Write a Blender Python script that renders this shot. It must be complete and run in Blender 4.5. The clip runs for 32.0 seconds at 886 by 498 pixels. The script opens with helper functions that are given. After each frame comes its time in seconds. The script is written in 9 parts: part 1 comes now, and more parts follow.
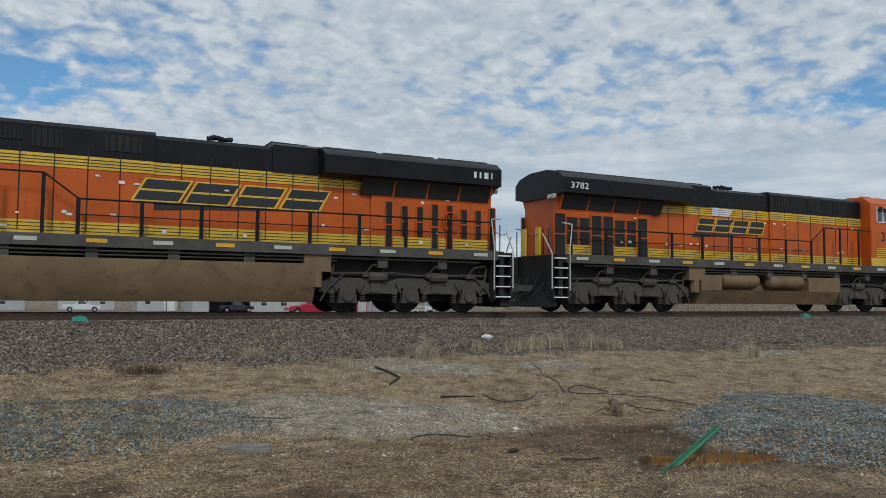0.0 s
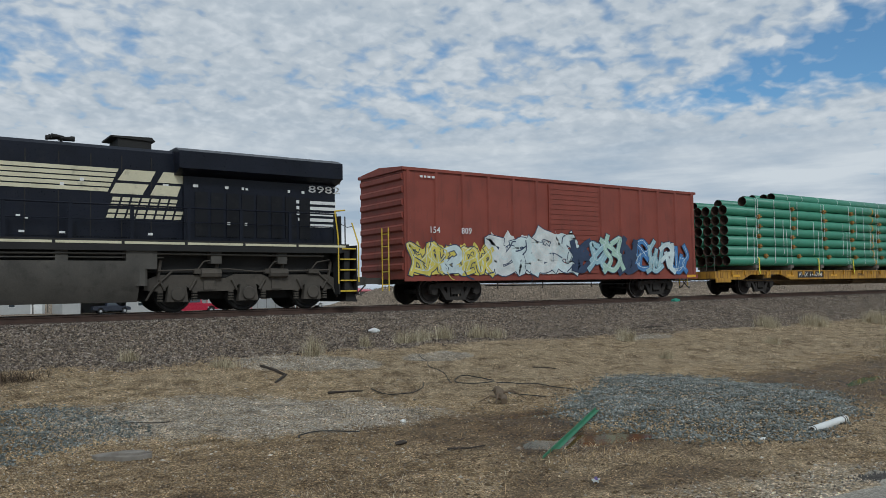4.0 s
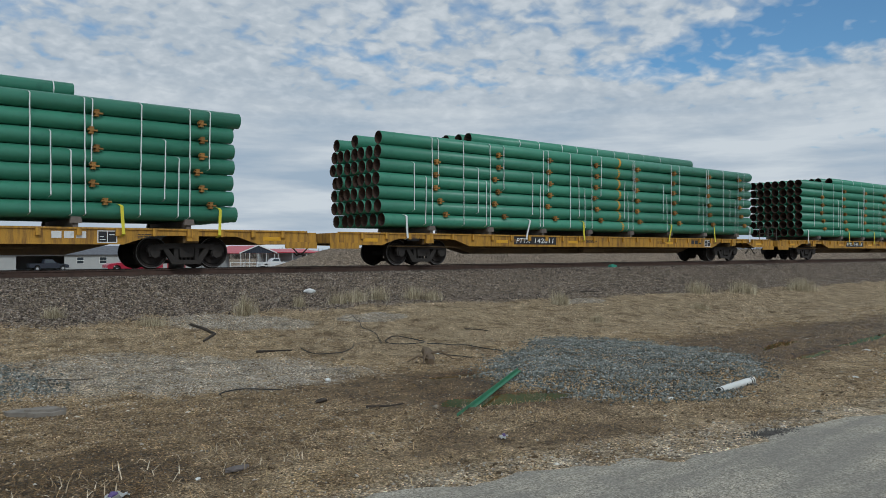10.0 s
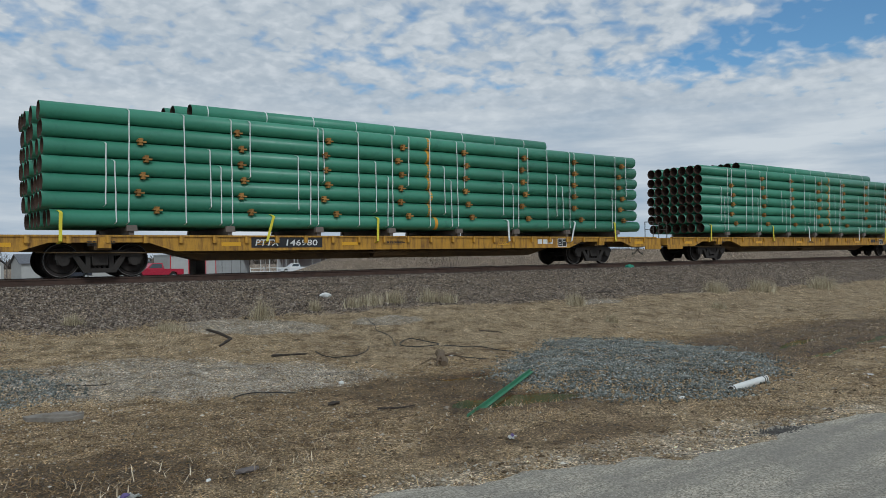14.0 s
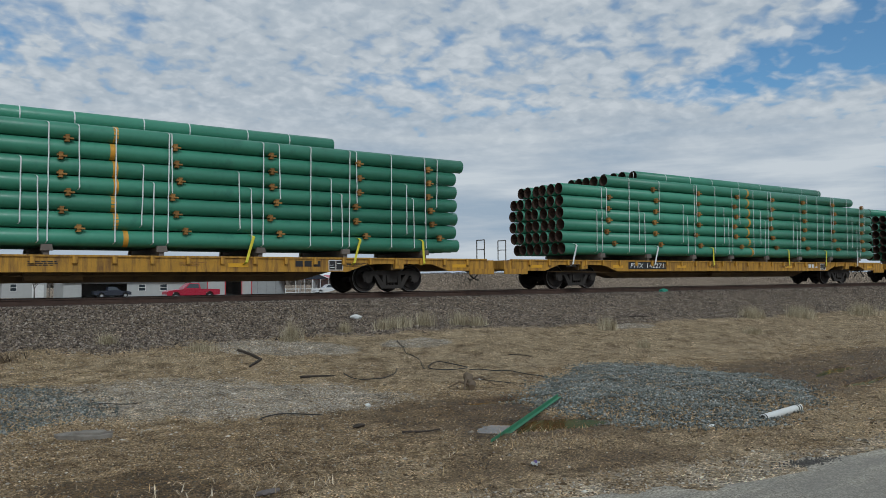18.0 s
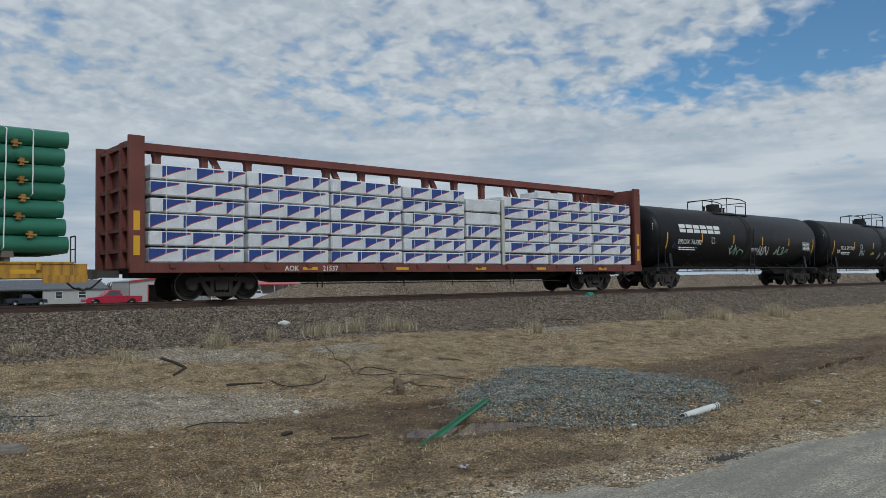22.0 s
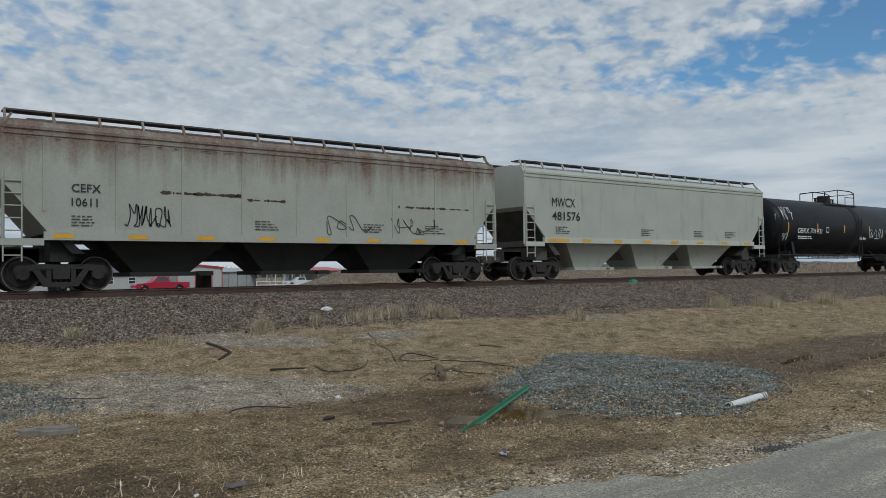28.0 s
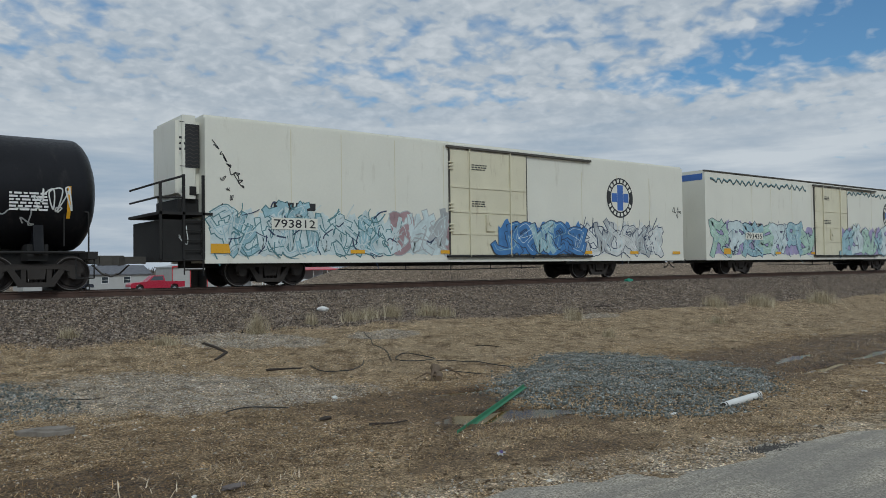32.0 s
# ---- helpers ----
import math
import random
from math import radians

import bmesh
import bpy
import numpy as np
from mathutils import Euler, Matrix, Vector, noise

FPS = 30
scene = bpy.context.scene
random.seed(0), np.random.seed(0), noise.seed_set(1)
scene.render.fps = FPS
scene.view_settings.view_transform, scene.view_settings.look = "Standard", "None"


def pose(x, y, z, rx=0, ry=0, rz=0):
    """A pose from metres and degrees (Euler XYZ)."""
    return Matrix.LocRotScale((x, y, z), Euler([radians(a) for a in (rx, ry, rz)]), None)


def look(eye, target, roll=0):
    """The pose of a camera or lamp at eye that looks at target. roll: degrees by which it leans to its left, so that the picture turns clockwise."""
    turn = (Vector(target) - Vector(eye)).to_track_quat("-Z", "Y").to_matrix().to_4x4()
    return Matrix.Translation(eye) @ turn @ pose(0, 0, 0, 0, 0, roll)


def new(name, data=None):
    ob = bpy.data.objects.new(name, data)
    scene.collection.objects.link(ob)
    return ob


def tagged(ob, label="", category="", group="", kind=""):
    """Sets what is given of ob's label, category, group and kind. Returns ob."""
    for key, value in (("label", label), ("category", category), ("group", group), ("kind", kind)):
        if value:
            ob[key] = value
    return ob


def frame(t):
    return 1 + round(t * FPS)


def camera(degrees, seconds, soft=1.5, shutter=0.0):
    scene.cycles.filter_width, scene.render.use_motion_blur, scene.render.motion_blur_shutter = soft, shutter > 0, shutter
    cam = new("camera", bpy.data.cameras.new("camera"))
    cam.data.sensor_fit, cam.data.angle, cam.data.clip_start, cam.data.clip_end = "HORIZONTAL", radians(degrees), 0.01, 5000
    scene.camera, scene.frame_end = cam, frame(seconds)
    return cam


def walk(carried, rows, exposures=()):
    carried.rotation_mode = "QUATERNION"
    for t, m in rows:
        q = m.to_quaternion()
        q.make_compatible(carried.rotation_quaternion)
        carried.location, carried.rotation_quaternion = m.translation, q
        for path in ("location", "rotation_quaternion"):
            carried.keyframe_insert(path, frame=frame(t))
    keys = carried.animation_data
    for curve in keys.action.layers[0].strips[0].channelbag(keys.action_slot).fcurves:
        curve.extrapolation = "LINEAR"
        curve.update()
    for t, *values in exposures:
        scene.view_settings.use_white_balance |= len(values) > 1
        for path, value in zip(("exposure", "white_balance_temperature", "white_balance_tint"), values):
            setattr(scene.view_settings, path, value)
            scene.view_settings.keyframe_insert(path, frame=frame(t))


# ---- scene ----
cam = camera(58.807, 32.0, soft=0.8)
# seconds, eye (x, y, z), tilt up, turn to the right, roll
WALK = [
    (0, -0.000, -23.193, 0.478, 3.541, 27.144, 0.468),
    (0.5, 0.020, -23.195, 0.463, 3.400, 26.948, 0.119),
    (1, 0.004, -23.214, 0.465, 3.229, 27.528, -0.334),
    (1.5, 0.017, -23.213, 0.467, 3.167, 28.735, -0.534),
    (2, -0.009, -23.241, 0.489, 3.138, 30.152, -0.532),
    (2.5, 0.002, -23.235, 0.493, 3.114, 31.802, -0.817),
    (3, 0.014, -23.247, 0.493, 3.127, 33.490, -0.967),
    (3.5, 0.003, -23.252, 0.497, 3.078, 34.574, -0.937),
    (5.5, 0.018, -23.302, 0.488, 2.126, 38.637, -1.345),
    (6, 0.029, -23.340, 0.474, 1.667, 40.742, -0.894),
    (6.5, 0.069, -23.356, 0.471, 1.627, 43.796, -0.465),
    (7, 0.160, -23.299, 0.472, 1.587, 45.225, -0.658),
    (7.5, 0.201, -23.310, 0.475, 1.258, 44.401, -0.772),
    (8, 0.231, -23.374, 0.480, 1.015, 42.872, -0.395),
    (8.5, 0.242, -23.445, 0.467, 0.636, 42.526, 0.020),
    (9, 0.261, -23.505, 0.463, 0.396, 40.261, 0.203),
    (9.5, 0.261, -23.524, 0.465, 0.228, 39.767, 0.254),
    (10, 0.266, -23.522, 0.457, 0.283, 39.005, -0.093),
    (10.5, 0.297, -23.580, 0.460, 0.352, 37.448, -0.031),
    (11, 0.315, -23.642, 0.452, 0.173, 37.057, -0.292),
    (11.5, 0.331, -23.655, 0.447, 0.246, 36.483, -0.743),
    (12, 0.331, -23.659, 0.443, 0.357, 35.882, -1.138),
    (12.5, 0.333, -23.675, 0.456, 0.675, 36.276, -1.194),
    (13, 0.325, -23.681, 0.459, 0.817, 36.876, -0.985),
    (13.5, 0.328, -23.694, 0.445, 0.598, 36.866, -0.849),
    (14, 0.332, -23.667, 0.448, 0.505, 37.594, -0.900),
    (14.5, 0.316, -23.664, 0.451, 0.373, 38.045, -1.194),
    (16.5, 0.383, -23.747, 0.449, 1.369, 36.010, 0.214),
    (17, 0.385, -23.759, 0.453, 1.408, 35.696, 0.189),
    (17.5, 0.403, -23.755, 0.457, 1.621, 35.342, -0.108),
    (18, 0.422, -23.738, 0.463, 2.144, 35.102, -0.450),
    (18.5, 0.417, -23.753, 0.456, 2.244, 34.649, -0.705),
    (19, 0.407, -23.760, 0.468, 2.207, 35.284, -0.796),
    (19.5, 0.414, -23.767, 0.462, 2.141, 36.563, -0.707),
    (20, 0.416, -23.757, 0.465, 2.107, 37.430, -0.603),
    (20.5, 0.394, -23.774, 0.465, 2.326, 38.300, -0.425),
    (21, 0.416, -23.778, 0.457, 2.369, 39.234, -0.422),
    (21.5, 0.412, -23.789, 0.459, 2.483, 39.812, -0.654),
    (22, 0.407, -23.785, 0.467, 2.433, 40.196, -0.820),
    (22.5, 0.411, -23.792, 0.467, 2.073, 40.072, -1.022),
    (23, 0.425, -23.772, 0.466, 1.982, 39.315, -1.299),
    (23.5, 0.440, -23.770, 0.464, 1.819, 37.694, -1.307),
    (24, 0.425, -23.759, 0.471, 1.726, 36.553, -1.288),
    (24.5, 0.429, -23.760, 0.470, 1.654, 35.878, -1.343),
    (26.5, 0.449, -23.762, 0.462, 1.368, 34.707, -1.110),
    (27, 0.459, -23.755, 0.452, 1.369, 35.395, -0.834),
    (27.5, 0.462, -23.753, 0.450, 1.509, 35.971, -0.784),
    (28, 0.453, -23.755, 0.456, 1.531, 37.114, -0.701),
    (28.5, 0.458, -23.749, 0.450, 1.491, 37.462, -0.669),
    (29, 0.430, -23.748, 0.451, 1.139, 37.829, -0.634),
    (29.5, 0.435, -23.762, 0.457, 0.994, 37.815, -0.855),
    (30, 0.434, -23.769, 0.468, 1.000, 37.974, -0.969),
    (30.5, 0.444, -23.759, 0.480, 1.164, 38.104, -1.035),
    (31, 0.437, -23.765, 0.480, 1.287, 38.148, -1.027),
    (31.5, 0.441, -23.766, 0.481, 1.381, 37.972, -1.020),
    (32, 0.428, -23.771, 0.482, 1.433, 37.436, -0.752),
]
walk(cam, [(t, pose(x, y, z, 90 + up, 0, -turn) @ pose(0, 0, 0, 0, 0, roll)) for t, x, y, z, up, turn, roll in WALK],
     [(0, 0.0, 6150, 8), (5.5, 0.0, 6150, 8), (7, -0.12, 6150, 8), (9, -0.12, 6150, 8), (10.5, 0.0, 6150, 8), (13, 0.0, 6150, 8), (17, -0.08, 6150, 8), (23, -0.12, 6150, 8), (32, -0.14, 6150, 8)])
SPEED, GAIN, BEND = 17.0846, 0.0333, -0.1427


def shift(t):
    """How far the train has gone along -x at t seconds, counted from 16 s."""
    u = (t - 16) / 16
    return 16 * (SPEED * u + GAIN * u * u / 2 + BEND * u ** 3 / 6)


# ---- light: a bright broken cloud deck that hides the sun ----
SUN_HIGH, SUN_TURN = radians(40), radians(200)
world = bpy.data.worlds.new("sky")
scene.world = world
world.use_nodes = True


def wire(tree, kind, inputs=(), **values):
    """A node with its settings and inputs; an input is a socket or a value."""
    node = tree.nodes.new(kind)
    for key, value in values.items():
        setattr(node, key, value)
    for key, value in dict(inputs).items():
        socket = node.inputs[key]
        if isinstance(value, bpy.types.NodeSocket):
            tree.links.new(value, socket)
        else:
            socket.default_value = value
    return node


def ramp(tree, value, stops):
    node = wire(tree, "ShaderNodeValToRGB", {"Fac": value})
    el = node.color_ramp.elements
    while len(el) < len(stops):
        el.new(0.5)
    for e, (at, col) in zip(el, stops):
        e.position = at
        e.color = (*col, 1) if isinstance(col, tuple) else (col, col, col, 1)
    return node.outputs["Color"]


def maths(tree, op, a, b=0.0):
    return wire(tree, "ShaderNodeMath", {0: a, 1: b}, operation=op).outputs[0]


def blend(tree, fac, a, b, kind="MIX"):
    node = wire(tree, "ShaderNodeMixRGB", {"Fac": fac, "Color1": a, "Color2": b}, blend_type=kind)
    return node.outputs["Color"]


def make_sky():
    """Nishita blue with a deck of small cloud cells, opened where the clip's sky is open, smooth towards the horizon."""
    tree = world.node_tree
    tree.nodes.clear()
    way = wire(tree, "ShaderNodeTexCoord").outputs["Generated"]
    split = wire(tree, "ShaderNodeSeparateXYZ", {0: way})
    x, y, z = split.outputs
    high = maths(tree, "MAXIMUM", maths(tree, "ADD", z, 0.30), 0.2)
    flat = wire(tree, "ShaderNodeCombineXYZ", {0: maths(tree, "DIVIDE", x, high), 1: maths(tree, "DIVIDE", y, high), 2: 0.0}).outputs[0]
    cloud = lambda scale, detail, rough=0.5, warp=0.0: wire(tree, "ShaderNodeTexNoise", {"Vector": flat, "Scale": scale, "Detail": detail, "Roughness": rough, "Distortion": warp}).outputs[0]
    big, cells, wisps = cloud(2.4, 2.0), cloud(14.5, 2.0, 0.5, 0.3), cloud(36.0, 3.0, 0.5, 0.4)

    def opening(azimuth, elevation, wide, tall):
        """1 in the middle of a gap in the clouds, 0 outside it."""
        d = Vector((math.cos(radians(azimuth)) * math.cos(radians(elevation)), math.sin(radians(azimuth)) * math.cos(radians(elevation)), math.sin(radians(elevation))))
        away = wire(tree, "ShaderNodeVectorMath", {0: way, 1: tuple(d)}, operation="SUBTRACT").outputs[0]
        across = wire(tree, "ShaderNodeVectorMath", {0: away, 1: (-math.sin(radians(azimuth)), math.cos(radians(azimuth)), 0)}, operation="DOT_PRODUCT").outputs["Value"]
        up = wire(tree, "ShaderNodeSeparateXYZ", {0: away}).outputs[2]
        u, v = maths(tree, "DIVIDE", across, wide), maths(tree, "DIVIDE", up, tall)
        q = maths(tree, "ADD", maths(tree, "MULTIPLY", u, u), maths(tree, "MULTIPLY", v, v))
        return maths(tree, "EXPONENT", maths(tree, "MULTIPLY", q, -1.0))

    gap = 0.0
    for azimuth, elevation, wide, tall, weight in ((26, 14.2, 0.17, 0.036, 1.0), (20, 17.5, 0.12, 0.040, 1.0), (37, 12.6, 0.08, 0.016, 0.55), (50, 12.4, 0.06, 0.012, 0.40), (62, 14.5, 0.06, 0.012, 0.25),
                                                   (93, 13.0, 0.08, 0.045, 0.80), (88, 16.0, 0.18, 0.07, 0.35), (24, 7.0, 0.10, 0.03, 0.40), (44, 17.0, 0.08, 0.016, 0.35)):
        gap = maths(tree, "ADD", gap, maths(tree, "MULTIPLY", opening(azimuth, elevation, wide, tall), weight))
    low = ramp(tree, z, [(0.08, 1.0), (0.24, 0.0)])
    body = maths(tree, "ADD", maths(tree, "MULTIPLY", big, 0.24), maths(tree, "ADD", maths(tree, "MULTIPLY", cells, 0.46), maths(tree, "MULTIPLY", wisps, 0.13)))
    body = maths(tree, "SUBTRACT", maths(tree, "ADD", body, maths(tree, "ADD", maths(tree, "MULTIPLY", low, 0.14), 0.085)), maths(tree, "MULTIPLY", gap, 0.225))
    cover = ramp(tree, body, [(0.32, 0.0), (0.39, 0.45), (0.47, 1.0)])
    # thin rims are white, thick middles and the bank's undersides are grey
    bank = wire(tree, "ShaderNodeTexNoise", {"Vector": wire(tree, "ShaderNodeMapping", {"Vector": way, "Scale": (2.2, 2.2, 16.0)}).outputs[0], "Scale": 1.7, "Detail": 6.0, "Roughness": 0.55}).outputs[0]
    puffs = ramp(tree, maths(tree, "ADD", maths(tree, "MULTIPLY", cells, 0.6), maths(tree, "MULTIPLY", wisps, 0.4)), [(0.36, (0.405, 0.455, 0.505)), (0.50, (0.485, 0.525, 0.56)), (0.64, (0.62, 0.645, 0.665))])
    banks = ramp(tree, bank, [(0.38, (0.355, 0.435, 0.52)), (0.50, (0.465, 0.52, 0.575)), (0.62, (0.61, 0.645, 0.67))])
    shade = blend(tree, ramp(tree, z, [(0.13, 1.0), (0.22, 0.15)]), puffs, banks)
    blue = wire(tree, "ShaderNodeTexSky", sky_type="NISHITA", sun_disc=False, sun_elevation=SUN_HIGH, sun_rotation=SUN_TURN).outputs[0]
    blue = blend(tree, 1.0, blue, (0.060, 0.086, 0.100, 1), "MULTIPLY")
    col = blend(tree, cover, blue, shade)
    back = wire(tree, "ShaderNodeBackground", {"Color": col, "Strength": 1.0})
    out = wire(tree, "ShaderNodeOutputWorld", {"Surface": back.outputs[0]})


make_sky()
sun = new("sun", bpy.data.lights.new("sun", "SUN"))
sun.data.energy, sun.data.angle, sun.data.color = 1.2, radians(12), (0.97, 1.0, 0.99)
sun.matrix_world = look((math.sin(SUN_TURN) * math.cos(SUN_HIGH), math.cos(SUN_TURN) * math.cos(SUN_HIGH), math.sin(SUN_HIGH)), (0, 0, 0))



# ---- materials ----
MATS = {}


def surf(name, base, rough=0.6, metal=0.0, vary=0.18, size=1.2, dirt=None, dirty=0.0, bump=0.0, streak=False, each=0.0, gloss=None):
    """A painted, worn or dirty surface: broad and fine variation, grime with soft shapes, fine relief."""
    if name in MATS:
        return MATS[name]
    m = bpy.data.materials.new(name)
    m.use_nodes = True
    t = m.node_tree
    p = t.nodes["Principled BSDF"]
    at = wire(t, "ShaderNodeTexCoord").outputs["Object"]
    broad = wire(t, "ShaderNodeTexNoise", {"Vector": at, "Scale": size, "Detail": 3.0}).outputs[0]
    fine = wire(t, "ShaderNodeTexNoise", {"Vector": at, "Scale": size * 18, "Detail": 4.0, "Roughness": 0.65}).outputs[0]
    both = maths(t, "ADD", maths(t, "MULTIPLY", broad, 0.6), maths(t, "MULTIPLY", fine, 0.4))
    lo, hi = tuple(c * (1 - vary) for c in base), tuple(min(1, c * (1 + vary)) for c in base)
    col = ramp(t, both, [(0.34, lo), (0.66, hi)])
    if each:
        own = wire(t, "ShaderNodeObjectInfo").outputs["Random"]
        col = blend(t, each, col, ramp(t, own, [(0.0, tuple(c * 0.45 for c in base)), (1.0, tuple(min(1, c * 1.5) for c in base))]))
    if dirty:
        stretch = wire(t, "ShaderNodeMapping", {"Vector": at, "Scale": (1.6, 1.6, 0.25) if streak else (1, 1, 1)}).outputs[0]
        grime = wire(t, "ShaderNodeTexNoise", {"Vector": stretch, "Scale": size * 2.2, "Detail": 6.0, "Roughness": 0.68}).outputs[0]
        mask = ramp(t, grime, [(0.62 - dirty * 0.4, 0.0), (0.78 - dirty * 0.2, min(1.0, 0.45 + dirty))])
        col = blend(t, mask, col, (*(dirt or (0.06, 0.045, 0.035)), 1))
    t.links.new(col, p.inputs["Base Color"])
    p.inputs["Metallic"].default_value = metal
    if gloss is not None:
        p.inputs["Specular IOR Level"].default_value = gloss
    t.links.new(ramp(t, fine, [(0.3, max(0.05, rough - 0.12)), (0.7, min(1, rough + 0.12))]), p.inputs["Roughness"])
    if bump:
        b = wire(t, "ShaderNodeBump", {"Height": fine, "Strength": bump, "Distance": 0.02})
        t.links.new(b.outputs[0], p.inputs["Normal"])
    MATS[name] = m
    return m


ORANGE = surf("orange_enamel", (0.53, 0.100, 0.012), 0.40, gloss=0.3, dirt=(0.12, 0.05, 0.03), dirty=0.16, vary=0.14, streak=True)
LOCO_BLACK = surf("black_enamel", (0.010, 0.0105, 0.013), 0.38, gloss=0.20, dirt=(0.03, 0.029, 0.028), dirty=0.16, vary=0.3)
LOCO_NAVY = surf("blue_black_enamel", (0.0085, 0.0105, 0.018), 0.36, gloss=0.22, dirt=(0.022, 0.022, 0.024), dirty=0.15, vary=0.3)
STRIPE_YELLOW = surf("stripe_yellow", (0.70, 0.43, 0.03), 0.45, dirty=0.14, vary=0.14)
STEP_YELLOW = surf("step_yellow", (0.66, 0.46, 0.04), 0.5, dirty=0.12)
CREAM = surf("cream_paint", (0.62, 0.57, 0.40), 0.5, dirty=0.14, vary=0.12)
WHITE = surf("white_marking", (0.74, 0.74, 0.72), 0.55, dirty=0.1, vary=0.08)
FRAME_GREY = surf("grimy_frame_and_shade", (0.075, 0.068, 0.058), 0.75, dirt=(0.03, 0.026, 0.022), dirty=0.25, vary=0.35, bump=0.3)
TRUCK_STEEL = surf("dusty_truck_steel", (0.036, 0.030, 0.026), 0.85, dirt=(0.02, 0.018, 0.016), dirty=0.3, vary=0.35, bump=0.4)
WHEEL_STEEL = surf("wheel_steel", (0.022, 0.017, 0.015), 0.85, metal=0.0, vary=0.35, dirty=0.2)
TREAD = surf("polished_tread", (0.16, 0.15, 0.14), 0.45, metal=0.5, vary=0.15)
DARK = surf("dark_grime_and_shade", (0.018, 0.017, 0.016), 0.85, vary=0.4)
TAN = surf("dust_covered_tan", (0.190, 0.122, 0.062), 0.75, dirt=(0.07, 0.05, 0.035), dirty=0.26, vary=0.2)
GLASS = surf("dark_cab_glass", (0.03, 0.042, 0.052), 0.06, vary=0.1, gloss=0.9)
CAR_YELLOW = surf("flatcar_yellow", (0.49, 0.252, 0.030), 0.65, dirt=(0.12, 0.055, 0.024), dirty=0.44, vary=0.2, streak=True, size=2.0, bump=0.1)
# darker, duller yellow for the deck, centre sill and brake gear
CAR_YELLOW_DULL = surf("dull_yellow_steel", (0.15, 0.09, 0.035), 0.7, dirt=(0.05, 0.035, 0.03), dirty=0.3, vary=0.25)
PIPE_GREEN = surf("green_epoxy_coating", (0.056, 0.250, 0.160), 0.42, vary=0.13, size=0.7, dirt=(0.012, 0.09, 0.07), dirty=0.10, each=0.22)
PIPE_RUST = surf("rusty_bore", (0.052, 0.029, 0.019), 0.9, vary=0.4, size=3, bump=0.2)
RING = surf("orange_band_paint", (0.60, 0.29, 0.03), 0.6, vary=0.2)
BLOCK = surf("rusty_yellow_clip", (0.31, 0.155, 0.040), 0.8, vary=0.45, size=9, each=0.55)
TIMBER = surf("bearer_timber", (0.16, 0.13, 0.11), 0.85, vary=0.3, size=3, each=0.3)
STRAP_WHITE = surf("white_strapping", (0.72, 0.74, 0.72), 0.6, vary=0.06)
STRAP_YELLOW = surf("yellow_webbing", (0.70, 0.62, 0.05), 0.7, vary=0.1)
TANK_BLACK = surf("black_tank_paint", (0.0095, 0.010, 0.0125), 0.42, gloss=0.22, dirt=(0.042, 0.038, 0.035), dirty=0.16, vary=0.3, size=0.8, streak=True)
HOPPER = surf("pale_grey_paint", (0.425, 0.43, 0.375), 0.55, dirt=(0.22, 0.20, 0.17), dirty=0.15, vary=0.07, size=0.8, streak=True)
HOPPER_WHITE = surf("off_white_paint", (0.50, 0.50, 0.435), 0.55, dirt=(0.28, 0.25, 0.2), dirty=0.12, vary=0.06, size=0.8, streak=True)


def rusted_paint():
    """Grey paint with brown rust creeping down from the roof seam in streaks."""
    m = bpy.data.materials.new("rust_streaked_grey")
    m.use_nodes = True
    t = m.node_tree
    p = t.nodes["Principled BSDF"]
    at = wire(t, "ShaderNodeTexCoord").outputs["Object"]
    noise = lambda scale, stretch, detail=5.0: wire(t, "ShaderNodeTexNoise", {"Vector": wire(t, "ShaderNodeMapping", {"Vector": at, "Scale": stretch}).outputs[0], "Scale": scale, "Detail": detail, "Roughness": 0.65}).outputs[0]
    runs, blots, fine = noise(1.5, (1.6, 1, 0.12)), noise(0.7, (1, 1, 0.8)), noise(14, (1, 1, 1))
    col = ramp(t, maths(t, "ADD", maths(t, "MULTIPLY", blots, 0.6), maths(t, "MULTIPLY", fine, 0.4)), [(0.36, (0.33, 0.332, 0.285)), (0.62, (0.41, 0.41, 0.355))])
    z = wire(t, "ShaderNodeSeparateXYZ", {0: at}).outputs[2]
    reach = ramp(t, maths(t, "DIVIDE", z, 5.0), [(0.45, 0.0), (0.66, 0.14), (0.79, 0.30), (0.86, 0.34)])
    mask = ramp(t, maths(t, "ADD", maths(t, "ADD", maths(t, "MULTIPLY", runs, 0.55), maths(t, "MULTIPLY", blots, 0.45)), reach), [(0.62, 0.0), (0.86, 0.92)])
    col = blend(t, mask, col, ramp(t, fine, [(0.35, (0.10, 0.055, 0.036)), (0.65, (0.22, 0.140, 0.100))]))
    t.links.new(col, p.inputs["Base Color"])
    p.inputs["Roughness"].default_value = 0.7
    return m


HOPPER_RUST = rusted_paint()
RUST = surf("rust_stain", (0.075, 0.048, 0.036), 0.85, vary=0.3, size=3)
RED_CAR = surf("oxide_red_paint", (0.235, 0.052, 0.034), 0.62, dirt=(0.10, 0.03, 0.024), dirty=0.2, vary=0.16, streak=True)
BEAM_RED = surf("dull_maroon_paint", (0.155, 0.044, 0.032), 0.65, dirt=(0.05, 0.03, 0.025), dirty=0.22, vary=0.2, streak=True)
REEFER = surf("white_car_paint", (0.72, 0.71, 0.62), 0.45, dirt=(0.4, 0.36, 0.27), dirty=0.08, vary=0.04, size=0.6, streak=True)
REEFER_DOOR = surf("yellowed_door_paint", (0.66, 0.62, 0.46), 0.5, dirt=(0.3, 0.22, 0.12), dirty=0.14, vary=0.06, streak=True)
